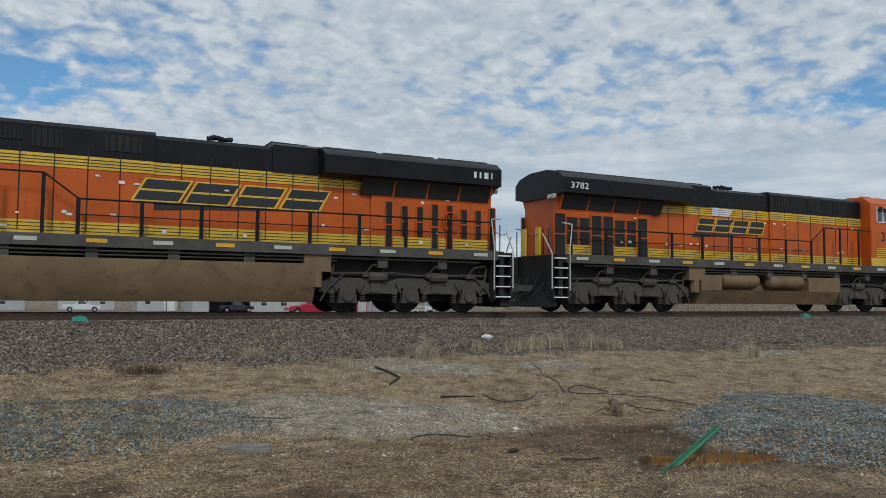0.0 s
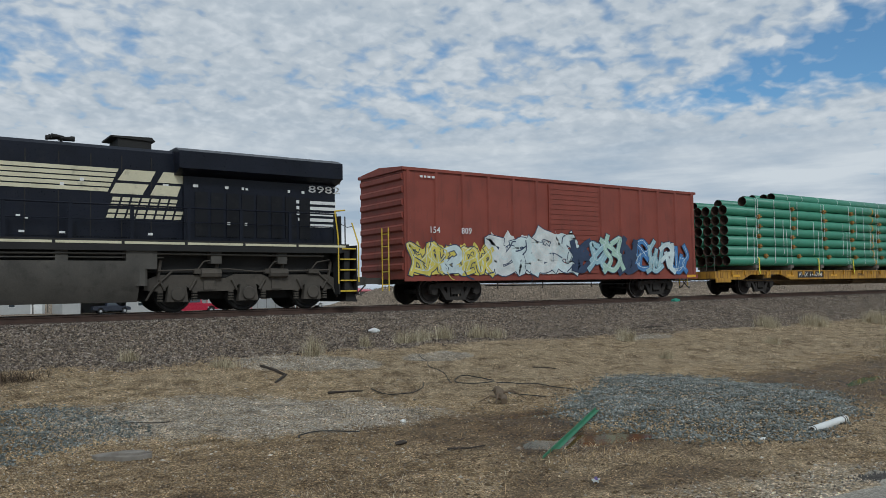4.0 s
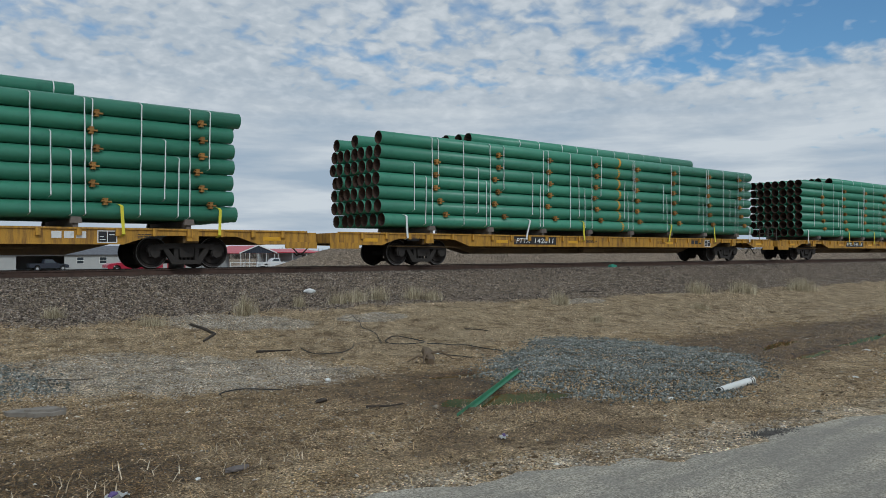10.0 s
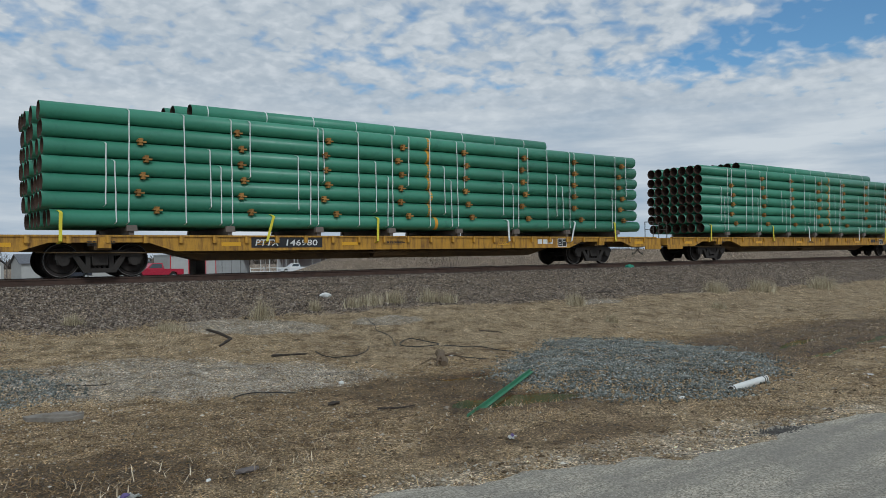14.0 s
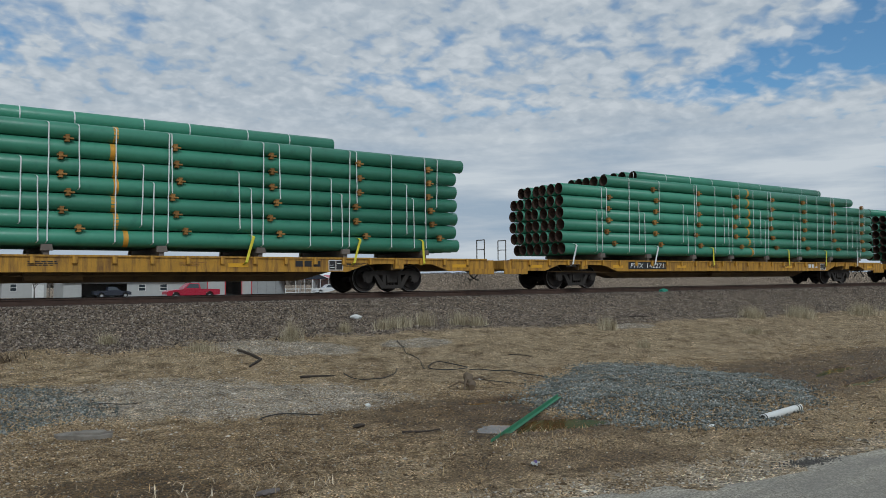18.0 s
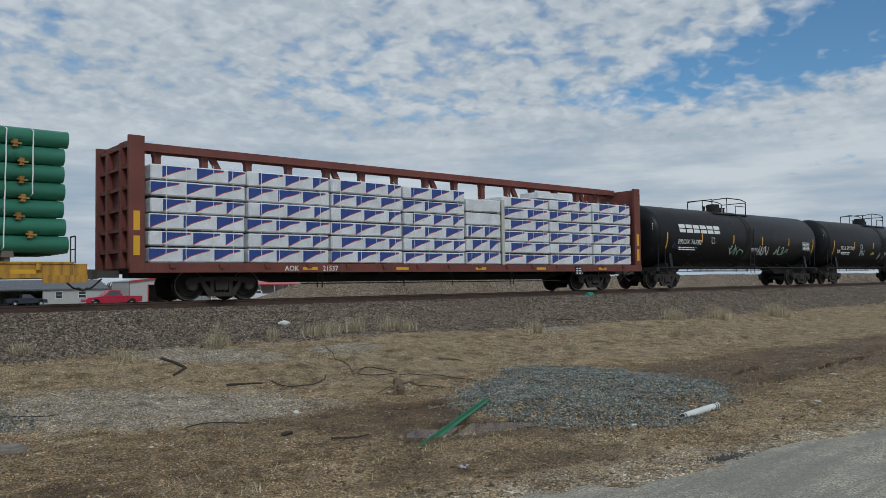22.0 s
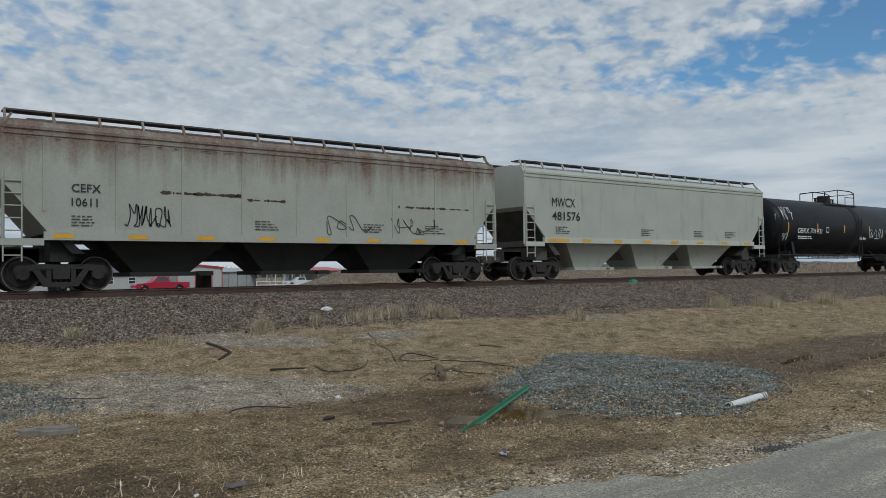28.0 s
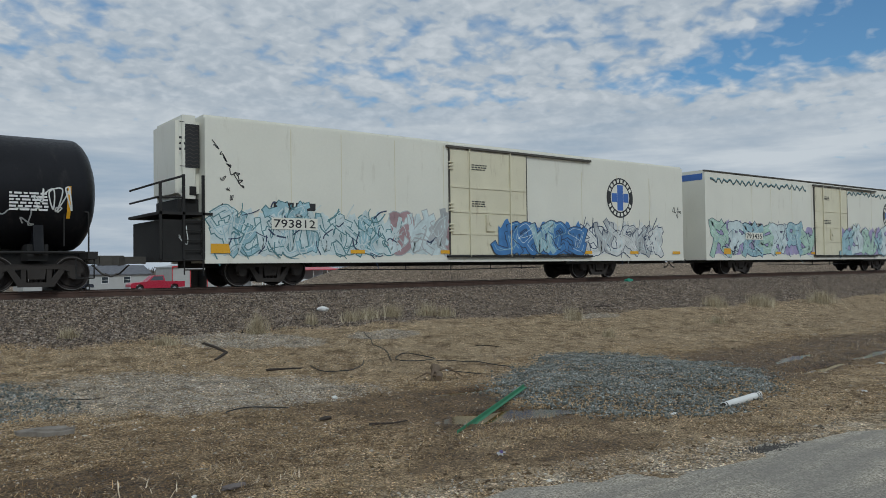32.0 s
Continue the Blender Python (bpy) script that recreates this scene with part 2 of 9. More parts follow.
WRAP = surf("white_plastic_wrap", (0.74, 0.76, 0.78), 0.30, vary=0.16, size=3, bump=1.0, each=0.10)
WRAP_BLUE = surf("blue_print", (0.022, 0.055, 0.24), 0.35, vary=0.15, size=4)
WRAP_RED = surf("red_print", (0.45, 0.06, 0.05), 0.4, vary=0.15)
AMBER = surf("amber_reflector", (0.72, 0.37, 0.02), 0.35, vary=0.08)
TEXT_BLACK = surf("black_marking", (0.02, 0.02, 0.022), 0.5, vary=0.2)
SEAL_BLUE = surf("blue_marking", (0.05, 0.14, 0.42), 0.5, vary=0.15)
TEAL_PAINT = surf("teal_spray", (0.12, 0.42, 0.42), 0.5, vary=0.2)
PAINTS = {k: surf("spray_" + k, c, 0.55, vary=0.22, size=3) for k, c in dict(
    sky=(0.30, 0.47, 0.52), blue=(0.06, 0.19, 0.42), lilac=(0.34, 0.30, 0.48), grey=(0.40, 0.42, 0.42), mint=(0.38, 0.55, 0.45),
    pink=(0.55, 0.20, 0.24), teal=(0.10, 0.22, 0.24), rose=(0.36, 0.24, 0.25), yellow=(0.62, 0.52, 0.10), silver=(0.62, 0.64, 0.62), navy=(0.03, 0.05, 0.10), ice=(0.55, 0.64, 0.64), orange=(0.55, 0.25, 0.10)).items()}


# ---- mesh helpers: all take a bmesh and add to it ----
def box(bm, x0, x1, y0, y1, z0, z1, m=None):
    vs = [bm.verts.new((x, y, z)) for x in (x0, x1) for y in (y0, y1) for z in (z0, z1)]
    for f in ((0, 1, 3, 2), (4, 6, 7, 5), (0, 4, 5, 1), (2, 3, 7, 6), (0, 2, 6, 4), (1, 5, 7, 3)):
        bm.faces.new([vs[i] for i in f])
    if m is not None:
        for v in vs:
            v.co = m @ v.co
    return bm


def prism(bm, pts, a, b, axis="y"):
    """A polygon pushed from a to b along an axis; pts lie in (x, z) for y, (y, z) for x, (x, y) for z."""
    put = {"y": lambda p, c: (p[0], c, p[1]), "x": lambda p, c: (c, p[0], p[1]), "z": lambda p, c: (p[0], p[1], c)}[axis]
    lo, hi = [bm.verts.new(put(p, a)) for p in pts], [bm.verts.new(put(p, b)) for p in pts]
    n = len(pts)
    fs = [bm.faces.new(lo), bm.faces.new(hi[::-1])]
    fs += [bm.faces.new((lo[i], hi[i], hi[(i + 1) % n], lo[(i + 1) % n])) for i in range(n)]
    bmesh.ops.recalc_face_normals(bm, faces=fs)
    return bm


def loft(bm, rings, close=True, caps=True):
    """Skin over rings of equally many points."""
    vs = [[bm.verts.new(p) for p in r] for r in rings]
    n = len(rings[0])
    fs = []
    for a, b in zip(vs, vs[1:]):
        for i in range(n if close else n - 1):
            fs.append(bm.faces.new((a[i], a[(i + 1) % n], b[(i + 1) % n], b[i])))
    if caps:
        fs += [bm.faces.new(vs[0][::-1]), bm.faces.new(vs[-1])]
    bmesh.ops.recalc_face_normals(bm, faces=fs)
    return bm


def rod(bm, p, q, r, n=6, r2=None):
    p, q = Vector(p), Vector(q)
    w = (q - p).normalized()
    u = w.orthogonal().normalized()
    v = w.cross(u)
    ring = lambda c, rad: [c + (u * math.cos(k * math.tau / n) + v * math.sin(k * math.tau / n)) * rad for k in range(n)]
    return loft(bm, [ring(p, r), ring(q, r if r2 is None else r2)])


def bar(bm, pts, r, n=5):
    """A bent round bar through points."""
    for p, q in zip(pts, pts[1:]):
        rod(bm, p, q, r, n)
    return bm


def turned(bm, profile, n=20, axis="y", caps=True):
    """A turned body: profile of (along, radius)."""
    rings = []
    for a, r in profile:
        ring = []
        for k in range(n):
            c, s = r * math.cos(k * math.tau / n), r * math.sin(k * math.tau / n)
            ring.append((c, a, s) if axis == "y" else (a, c, s) if axis == "x" else (c, s, a))
        rings.append(ring)
    return loft(bm, rings, True, caps)


def smooth(bm, angle=35):
    bm.normal_update()
    for f in bm.faces:
        f.smooth = True
    for e in bm.edges:
        if len(e.link_faces) == 2 and e.calc_face_angle(0) > radians(angle):
            e.smooth = False
    return bm


def moved(bm, m):
    bmesh.ops.transform(bm, matrix=m, verts=bm.verts)
    return bm


def shape(name, bm, material, soft=True):
    """A finished mesh, to be shared by alike pieces."""
    if soft:
        smooth(bm)
    data = bpy.data.meshes.new(name)
    bm.to_mesh(data)
    bm.free()
    data.materials.append(material)
    return data


def put(name, data, parent, m=None, label=""):
    ob = new(name, data)
    ob.parent = parent
    if m is not None:
        ob.matrix_basis = m
    return tagged(ob, label)


# parts made of several pieces that could be lifted off one by one, and what the further pieces are called
PIECES = {"end_slope": "end_sheet", "stub_sill": "stub_sill", "saddle": "saddle", "bulkhead": "bulkhead_rib", "top_chord": "chord_plate", "blue_print": "blue_print", "red_print": "red_print",
          "small_placard": "small_placard", "fuel_tank": "tank_panel", "rusty_louvre": "rusty_louvre", "side_window": "side_window", "windscreen": "windscreen", "owner_name": "owner_name", "white_stripe": "white_stripe", "headlight": "headlight"}


def islands(bm):
    """The separate pieces of a bmesh, as lists of faces."""
    left, out = set(bm.faces), []
    while left:
        first = left.pop()
        stack, group = [first], [first]
        while stack:
            for e in stack.pop().edges:
                for f in e.link_faces:
                    if f in left:
                        left.remove(f)
                        stack.append(f)
                        group.append(f)
        out.append(group)
    return sorted(out, key=lambda g: -sum(f.calc_area() for f in g))


def part(name, bm, material, parent, label="", m=None):
    if name not in PIECES:
        return put(name, shape(name, bm, material), parent, m, label)
    first = None
    for group in islands(bm):
        b2, known = bmesh.new(), {}
        for f in group:
            for v in f.verts:
                if v not in known:
                    known[v] = b2.verts.new(v.co)
            b2.faces.new([known[v] for v in f.verts])
        word = name if first is None else PIECES[name]
        ob = put(word, shape(word, b2, material), parent, m, label)
        first = first or ob
    bm.free()
    return first


def thing(name, label, category, group="", m=None):
    ob = new(name)
    ob.empty_display_size = 0.3
    if m is not None:
        ob.matrix_basis = m
    return tagged(ob, label, category, group)


def text_mesh(text, material, height, width=None, slant=0.0):
    """Characters of the built-in font as a thin mesh standing in x and z, from its lower left corner."""
    curve = bpy.data.curves.new("lettering", "FONT")
    curve.body, curve.size, curve.shear, curve.offset, curve.resolution_u = text, 1.0, slant, 0.0 if "M" in text else 0.008, 2
    ob = bpy.data.objects.new("lettering", curve)
    data = bpy.data.meshes.new_from_object(ob)
    bpy.data.objects.remove(ob)
    xs, ys = [v.co.x for v in data.vertices], [v.co.y for v in data.vertices]
    x0, y0, h = min(xs), min(ys), max(ys) - min(ys)
    sx = width / (max(xs) - x0) if width else height / h
    for v in data.vertices:
        v.co = ((v.co.x - x0) * sx, 0, (v.co.y - y0) * height / h)
    data.materials.clear()
    data.materials.append(material)
    return data


def lettering(text, material, parent, x, z, height, y=-1.5, width=None, slant=0.0):
    put("lettering", text_mesh(text, material, height, width, slant), parent, pose(x, y - 0.006, z))


def patch(bm, pts, y):
    """A flat marking in the plane of a side: points in (x, z)."""
    f = bm.faces.new([bm.verts.new((x, y, z)) for x, z in pts])
    return f


def bars(name, parent, material, x, z, w, h, rows=1, y=-1.5, gap=0.45, ragged=0.3, seed=1):
    """Lines of small writing too small to read, as plain bars."""
    rnd, bm = random.Random(seed), bmesh.new()
    step = h / rows
    for i in range(rows):
        at, end = x, x + w * (1 - ragged * rnd.random())
        while at < end - 0.02:
            n = min(end, at + rnd.uniform(0.12, 0.4) * max(0.4, w * 0.6))
            zz = z + h - (i + 1) * step
            patch(bm, [(at, zz), (n, zz), (n, zz + step * (1 - gap)), (at, zz + step * (1 - gap))], y - 0.005)
            at = n + step * 0.5
    part(name, bm, material, parent)



# ---- running gear shared by the freight cars ----
def wheel_shape():
    bm = bmesh.new()
    turned(bm, [(-0.07, 0.10), (-0.07, 0.34), (-0.03, 0.36), (-0.07, 0.41), (-0.07, 0.455), (0.05, 0.46), (0.055, 0.485), (0.075, 0.485), (0.075, 0.40), (0.03, 0.36), (0.05, 0.12), (0.05, 0.10)], 26)
    return shape("wheel", bm, WHEEL_STEEL)


def rim_shape():
    bm = bmesh.new()
    turned(bm, [(-0.074, 0.435), (-0.074, 0.452), (-0.069, 0.452), (-0.069, 0.435)], 26, "y", False)
    return shape("polished_rim", bm, TREAD)


def side_frame_shape():
    bm = bmesh.new()
    prism(bm, [(-1.12, 0.62), (-1.05, 0.70), (-0.55, 0.74), (0.55, 0.74), (1.05, 0.70), (1.12, 0.62), (1.12, 0.50), (0.86, 0.50), (0.62, 0.60), (-0.62, 0.60), (-0.86, 0.50), (-1.12, 0.50)], -0.09, 0.06)
    prism(bm, [(-0.70, 0.60), (-0.55, 0.62), (-0.30, 0.26), (0.30, 0.26), (0.55, 0.62), (0.70, 0.60), (0.42, 0.14), (-0.42, 0.14)], -0.08, 0.05)
    for s in (-1, 1):
        prism(bm, [(s * 0.24, 0.26), (s * 0.36, 0.26), (s * 0.36, 0.61), (s * 0.24, 0.61)], -0.07, 0.04)
        rod(bm, (s * 0.91, -0.10, 0.46), (s * 0.91, 0.08, 0.46), 0.135, 10)
        prism(bm, [(s * 0.74, 0.52), (s * 1.10, 0.52), (s * 1.06, 0.36), (s * 0.78, 0.36)], -0.07, 0.06)
    return shape("side_frame", bm, TRUCK_STEEL)


def bolster_shape():
    bm = bmesh.new()
    prism(bm, [(-0.19, 0.34), (0.19, 0.34), (0.22, 0.58), (0.15, 0.66), (-0.15, 0.66), (-0.22, 0.58)], -1.12, 1.12)
    rod(bm, (0, 0, 0.6), (0, 0, 0.80), 0.2, 10)
    for s in (-1, 1):
        rod(bm, (s * 0.91, -0.72, 0.46), (s * 0.91, 0.72, 0.46), 0.085, 8)
    return shape("truck", bm, TRUCK_STEEL)


def spring_shape():
    bm = bmesh.new()
    for dx in (-0.12, 0.0, 0.12):
        rings = [[(dx + (0.052 if i % 2 else 0.04) * math.cos(k * math.tau / 8), (0.052 if i % 2 else 0.04) * math.sin(k * math.tau / 8), 0.26 + 0.03 * i) for k in range(8)] for i in range(8)]
        loft(bm, rings)
    return shape("spring_nest", bm, TRUCK_STEEL)


GEAR = dict(wheel=wheel_shape(), rim=rim_shape(), side=side_frame_shape(), bolster=bolster_shape(), spring=spring_shape())


def truck(car, x):
    b = put("truck", GEAR["bolster"], car, pose(x, 0, 0))
    for s in (-1, 1):
        put("side_frame", GEAR["side"], b, pose(0, s * 1.02, 0, 0, 0, 0 if s < 0 else 180))
        put("spring_nest", GEAR["spring"], b, pose(0, s * 1.0, 0))
        for d in (-0.91, 0.91):
            put("wheel", GEAR["wheel"], b, pose(d, s * 0.755, 0.485, 0, 0, 0 if s < 0 else 180))
            put("polished_rim", GEAR["rim"], b, pose(d, s * 0.755, 0.485, 0, 0, 0 if s < 0 else 180))


def coupler_shape():
    bm = bmesh.new()
    box(bm, 0, 0.75, -0.09, 0.09, 0.74, 0.95)
    prism(bm, [(0.62, -0.14), (0.95, -0.17), (1.0, -0.02), (0.86, 0.02), (0.95, 0.14), (0.78, 0.19), (0.62, 0.13)], 0.70, 0.98, "z")
    bar(bm, [(0.35, -0.35, 0.72), (0.62, -0.38, 0.46), (0.9, -0.3, 0.38), (1.05, -0.2, 0.46)], 0.026)
    bar(bm, [(0.1, -1.25, 0.95), (0.15, -0.7, 0.78), (0.7, -0.2, 0.70)], 0.016)
    return shape("coupler", bm, FRAME_GREY)


GEAR["coupler"] = coupler_shape()


def couplers(car, half):
    """half: from the middle of the car to the pulling faces."""
    put("coupler", GEAR["coupler"], car, pose(half - 0.93, 0, 0))
    put("coupler", GEAR["coupler"], car, pose(-half + 0.93, 0, 0, 0, 0, 180))


def ladder_mesh(width, low, high, rungs, r=0.018):
    bm = bmesh.new()
    for x in (0, width):
        rod(bm, (x, 0, low), (x, 0, high), r * 1.2)
    for i in range(rungs):
        z = low + (high - low) * (i + 0.5) / rungs
        rod(bm, (0, 0, z), (width, 0, z), r)
    return bm


def ladder(car, material, x, y, low, high, rungs=5, width=0.42, turn=0, label=""):
    part("ladder", ladder_mesh(width, low, high, rungs), material, car, label, pose(x, y, 0, 0, 0, turn))


def hand_wheel(car, material, x, y, z, turn=90, r=0.27):
    bm = bmesh.new()
    n = 16
    pts = [(r * math.cos(k * math.tau / n), 0, r * math.sin(k * math.tau / n)) for k in range(n + 1)]
    bar(bm, pts, 0.016, 4)
    for k in range(0, n, 4):
        rod(bm, (0, 0, 0), pts[k], 0.012, 4)
    rod(bm, (0, -0.02, 0), (0, 0.14, 0), 0.03)
    part("brake_wheel", bm, material, car, "", pose(x, y, z, 0, 0, turn))


CARS = []


def keyed(ob, x):
    """Goes with the train; x: where it stands along the train."""
    CARS.append((ob, x))
    ob.matrix_basis = pose(x - shift(0), 0, 0)
    return ob


def scrawl(car, material, x, z, w, h, y=-1.5, seed=1, wide=0.03, loops=5, name="spray_tag"):
    """A looping spray-painted tag as one flat ribbon."""
    rnd, bm = random.Random(seed), bmesh.new()
    knots = []
    for i in range(loops):
        c, g = x + w * (i + 0.5) / loops, w / loops * rnd.uniform(0.45, 0.8)
        for k in range(rnd.randint(3, 6)):
            tall = rnd.uniform(0.0, 1.0) if rnd.random() < 0.6 else rnd.choice((0.04, 0.96))
            knots.append((c + g * rnd.uniform(-0.8, 0.8), z + h * tall))
    pts = []
    for i in range(len(knots) - 1):
        p0, p1, p2, p3 = (Vector(knots[max(0, min(len(knots) - 1, i + d))]) for d in (-1, 0, 1, 2))
        for k in range(6):
            t = k / 6
            q = 0.5 * (2 * p1 + (p2 - p0) * t + (2 * p0 - 5 * p1 + 4 * p2 - p3) * t * t + (3 * p1 - p0 - 3 * p2 + p3) * t ** 3)
            pts.append((q.x, q.y))
    ys = y if callable(y) else (lambda zz: y)
    for (ax, az), (bx, bz) in zip(pts, pts[1:]):
        d = Vector((bx - ax, bz - az))
        if d.length < 1e-4:
            continue
        n = Vector((-d.y, d.x)).normalized() * wide / 2
        bm.faces.new([bm.verts.new((px, ys(pz) - 0.007, pz)) for px, pz in ((ax + n.x, az + n.y), (bx + n.x, bz + n.y), (bx - n.x, bz - n.y), (ax - n.x, az - n.y))])
    part(name, bm, material, car)


# ---- flatcars and their pipe loads ----
def flatcar_parts():
    d = {}
    bm = bmesh.new()
    prism(bm, [(-13.6, 1.12), (13.6, 1.12), (13.6, 0.74), (11.95, 0.72), (11.25, 0.95), (8.75, 0.95), (8.0, 0.70), (-8.0, 0.70), (-8.75, 0.95), (-11.25, 0.95), (-11.95, 0.72), (-13.6, 0.74)], -1.52, -1.44)
    box(bm, -13.6, 13.6, -1.56, -1.40, 1.10, 1.15)
    d["side_sill"] = shape("side_sill", bm, CAR_YELLOW, False)
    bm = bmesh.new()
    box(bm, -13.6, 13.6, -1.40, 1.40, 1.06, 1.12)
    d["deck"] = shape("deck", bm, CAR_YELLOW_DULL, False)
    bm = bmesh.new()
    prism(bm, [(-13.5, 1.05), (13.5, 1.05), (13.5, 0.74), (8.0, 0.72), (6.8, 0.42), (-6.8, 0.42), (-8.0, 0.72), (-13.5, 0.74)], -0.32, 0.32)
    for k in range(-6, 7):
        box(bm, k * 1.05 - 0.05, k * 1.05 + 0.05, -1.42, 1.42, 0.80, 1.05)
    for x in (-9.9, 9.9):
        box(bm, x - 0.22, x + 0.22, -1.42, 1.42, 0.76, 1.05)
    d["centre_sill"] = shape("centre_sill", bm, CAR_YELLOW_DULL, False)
    bm = bmesh.new()
    box(bm, -0.06, 0.06, -1.60, -1.53, 0.93, 1.15)
    d["stake_pocket"] = shape("stake_pocket", bm, CAR_YELLOW, False)
    bm = bmesh.new()
    box(bm, -0.55, 0.55, -1.5, 1.5, 0.78, 1.10)
    box(bm, -0.55, 0.55, -1.545, -1.50, 0.60, 0.80)
    d["end_platform"] = shape("end_platform", bm, CAR_YELLOW, False)
    bm = bmesh.new()
    bar(bm, [(0, -1.30, 1.12), (0, -1.30, 1.85), (0, -0.85, 1.85), (0, -0.85, 1.12)], 0.02)
    bar(bm, [(0, -1.30, 1.5), (0, -0.85, 1.5)], 0.015)
    d["end_rail"] = shape("end_rail", bm, FRAME_GREY)
    bm = bmesh.new()
    bar(bm, [(-6.5, -1.1, 0.62), (6.0, -1.1, 0.60)], 0.018)
    rod(bm, (-1.1, -0.9, 0.62), (0.3, -0.9, 0.62), 0.17, 10)
    bar(bm, [(-11.5, -1.2, 0.70), (-8.0, -1.25, 0.66), (-6.5, -1.1, 0.62)], 0.018)
    d["brake_gear"] = shape("brake_gear", bm, CAR_YELLOW_DULL)
    bm = bmesh.new()
    patch(bm, [(-0.3, 0.84), (0.3, 0.84), (0.3, 0.95), (-0.3, 0.95)], -1.528)
    d["reflector"] = shape("reflector", bm, AMBER, False)
    bm = bmesh.new()
    patch(bm, [(-0.1, 0), (1.9, 0), (1.9, 0.27), (-0.1, 0.27)], -1.527)
    bm2 = bmesh.new()
    box(bm2, -0.17, 0.17, -1.57, -1.46, 0.80, 1.09)
    rod(bm2, (0, -1.585, 0.93), (0, -1.57, 0.93), 0.05, 8)
    d["bolster_plate"] = shape("bolster_plate", bm2, CAR_YELLOW, False)
    bm2 = bmesh.new()
    for u in (0.0, 0.24):
        patch(bm2, [(u, 0.77), (u + 0.21, 0.77), (u + 0.21, 1.04), (u, 1.04)], -1.5275)
    d["stencil_board"] = shape("stencil_board", bm2, TEXT_BLACK, False)
    bm2 = bmesh.new()
    for u0, u1, v0, v1 in ((-0.03, 0.48, 0.74, 0.765), (-0.03, 0.48, 1.045, 1.07), (-0.03, -0.005, 0.765, 1.045), (0.455, 0.48, 0.765, 1.045), (0.214, 0.236, 0.765, 1.045), (0.03, 0.18, 0.82, 0.84), (0.03, 0.14, 0.90, 0.915), (0.27, 0.42, 0.95, 0.97)):
        patch(bm2, [(u0, v0), (u1, v0), (u1, v1), (u0, v1)], -1.5285)
    d["stencil_frame"] = shape("stencil_frame", bm2, WHITE, False)
    d["plate"] = shape("number_board", bm, TEXT_BLACK, False)
    return d


FLAT = flatcar_parts()


def flatcar(k, x, number):
    car = thing("flatcar", "long yellow steel flatcar with grimy side sills under a pipe load", "flatcar", "flatcars with pipes")
    for name in ("side_sill", "deck", "centre_sill", "brake_gear"):
        put(name, FLAT[name], car)
    put("side_sill", FLAT["side_sill"], car, pose(0, 0, 0, 0, 0, 180))
    for i in range(-13, 14):
        put("stake_pocket", FLAT["stake_pocket"], car, pose(i * 0.98, 0, 0))
    for s in (-1, 1):
        put("end_platform", FLAT["end_platform"], car, pose(s * 13.4 , 0, 0.002, 0, 0, 0))
        truck(car, s * 9.9)
        put("bolster_plate", FLAT["bolster_plate"], car, pose(s * 9.9, 0, 0))
    put("end_rail", FLAT["end_rail"], car, pose(13.7 if k % 2 else -13.7, 0, 0), "thin steel hand grab")
    board = put("stencil_board", FLAT["stencil_board"], car, pose(7.35, 0, 0), "small black board with white lines")
    put("stencil_frame", FLAT["stencil_frame"], board)
    couplers(car, 14.2)
    rnd = random.Random(k)
    at = -7.2 if k in (0, 8) else -5.6
    for dx in (-12.4, at - 0.75, at + 3.3, 4.4, 12.4):
        put("reflector", FLAT["reflector"], car, pose(dx, 0, 0))
    if number:
        put("number_board", FLAT["plate"], car, pose(at, 0, 0.785) @ Matrix.Diagonal((1.2, 1, 1.15, 1)), "black board with white number")
        lettering("PTTX", WHITE, car, at, 0.84, 0.19, -1.529, 0.80, 0.2)
        lettering(number, WHITE, car, at + 1.02, 0.84, 0.19, -1.529, 1.08, 0.1)
    # the owner's mark stays a row of plain dark shapes
    bm = bmesh.new()
    for i in range(3):
        a = 6.2 + i * 0.30
        patch(bm, [(a, 0.86), (a + 0.24, 0.86), (a + 0.24, 1.04), (a, 1.04)], -1.529)
    part("owner_mark", bm, WHITE if k % 3 == 2 else TEXT_BLACK, car)
    for i in range(5):
        bars("small_writing", car, BLOCK if i % 2 else TEXT_BLACK, -11.2 + i * 4.6 + rnd.uniform(0, 1.4), 0.87, 0.8, 0.14, 3, -1.526, 0.5, 0.4, k * 9 + i)
    return keyed(car, x)


PIPE_R, PITCH, ROW0 = 0.226, 0.466, 1.60


def pipe_shape(length, name="pipe"):
    """An open steel pipe: green outside, rusty bore and bare ends."""
    bm = bmesh.new()
    n = 14
    for r, flip in ((PIPE_R, False), (PIPE_R - 0.02, True)):
        a, b = ([bm.verts.new((x, r * math.cos(i * math.tau / n), r * math.sin(i * math.tau / n))) for i in range(n)] for x in (-length / 2, length / 2))
        for i in range(n):
            j = (i + 1) % n
            f = bm.faces.new((a[i], b[i], b[j], a[j]) if flip else (a[i], a[j], b[j], b[i]))
            f.smooth = True
            f.material_index = 1 if flip else 0
        if flip:
            for e, f0, f1 in ((0, a, ends[0]), (1, b, ends[1])):
                for i in range(n):
                    j = (i + 1) % n
                    f = bm.faces.new((f1[i], f1[j], f0[j], f0[i]))
                    f.material_index = 1
        ends = (a, b)
    bmesh.ops.recalc_face_normals(bm, faces=bm.faces)
    data = bpy.data.meshes.new(name)
    bm.to_mesh(data)
    bm.free()
    data.materials.append(PIPE_GREEN)
    data.materials.append(PIPE_RUST)
    return data


PIPES = {round(l, 1): pipe_shape(l) for l in (23.6, 20.6, 19.2, 14.6)}


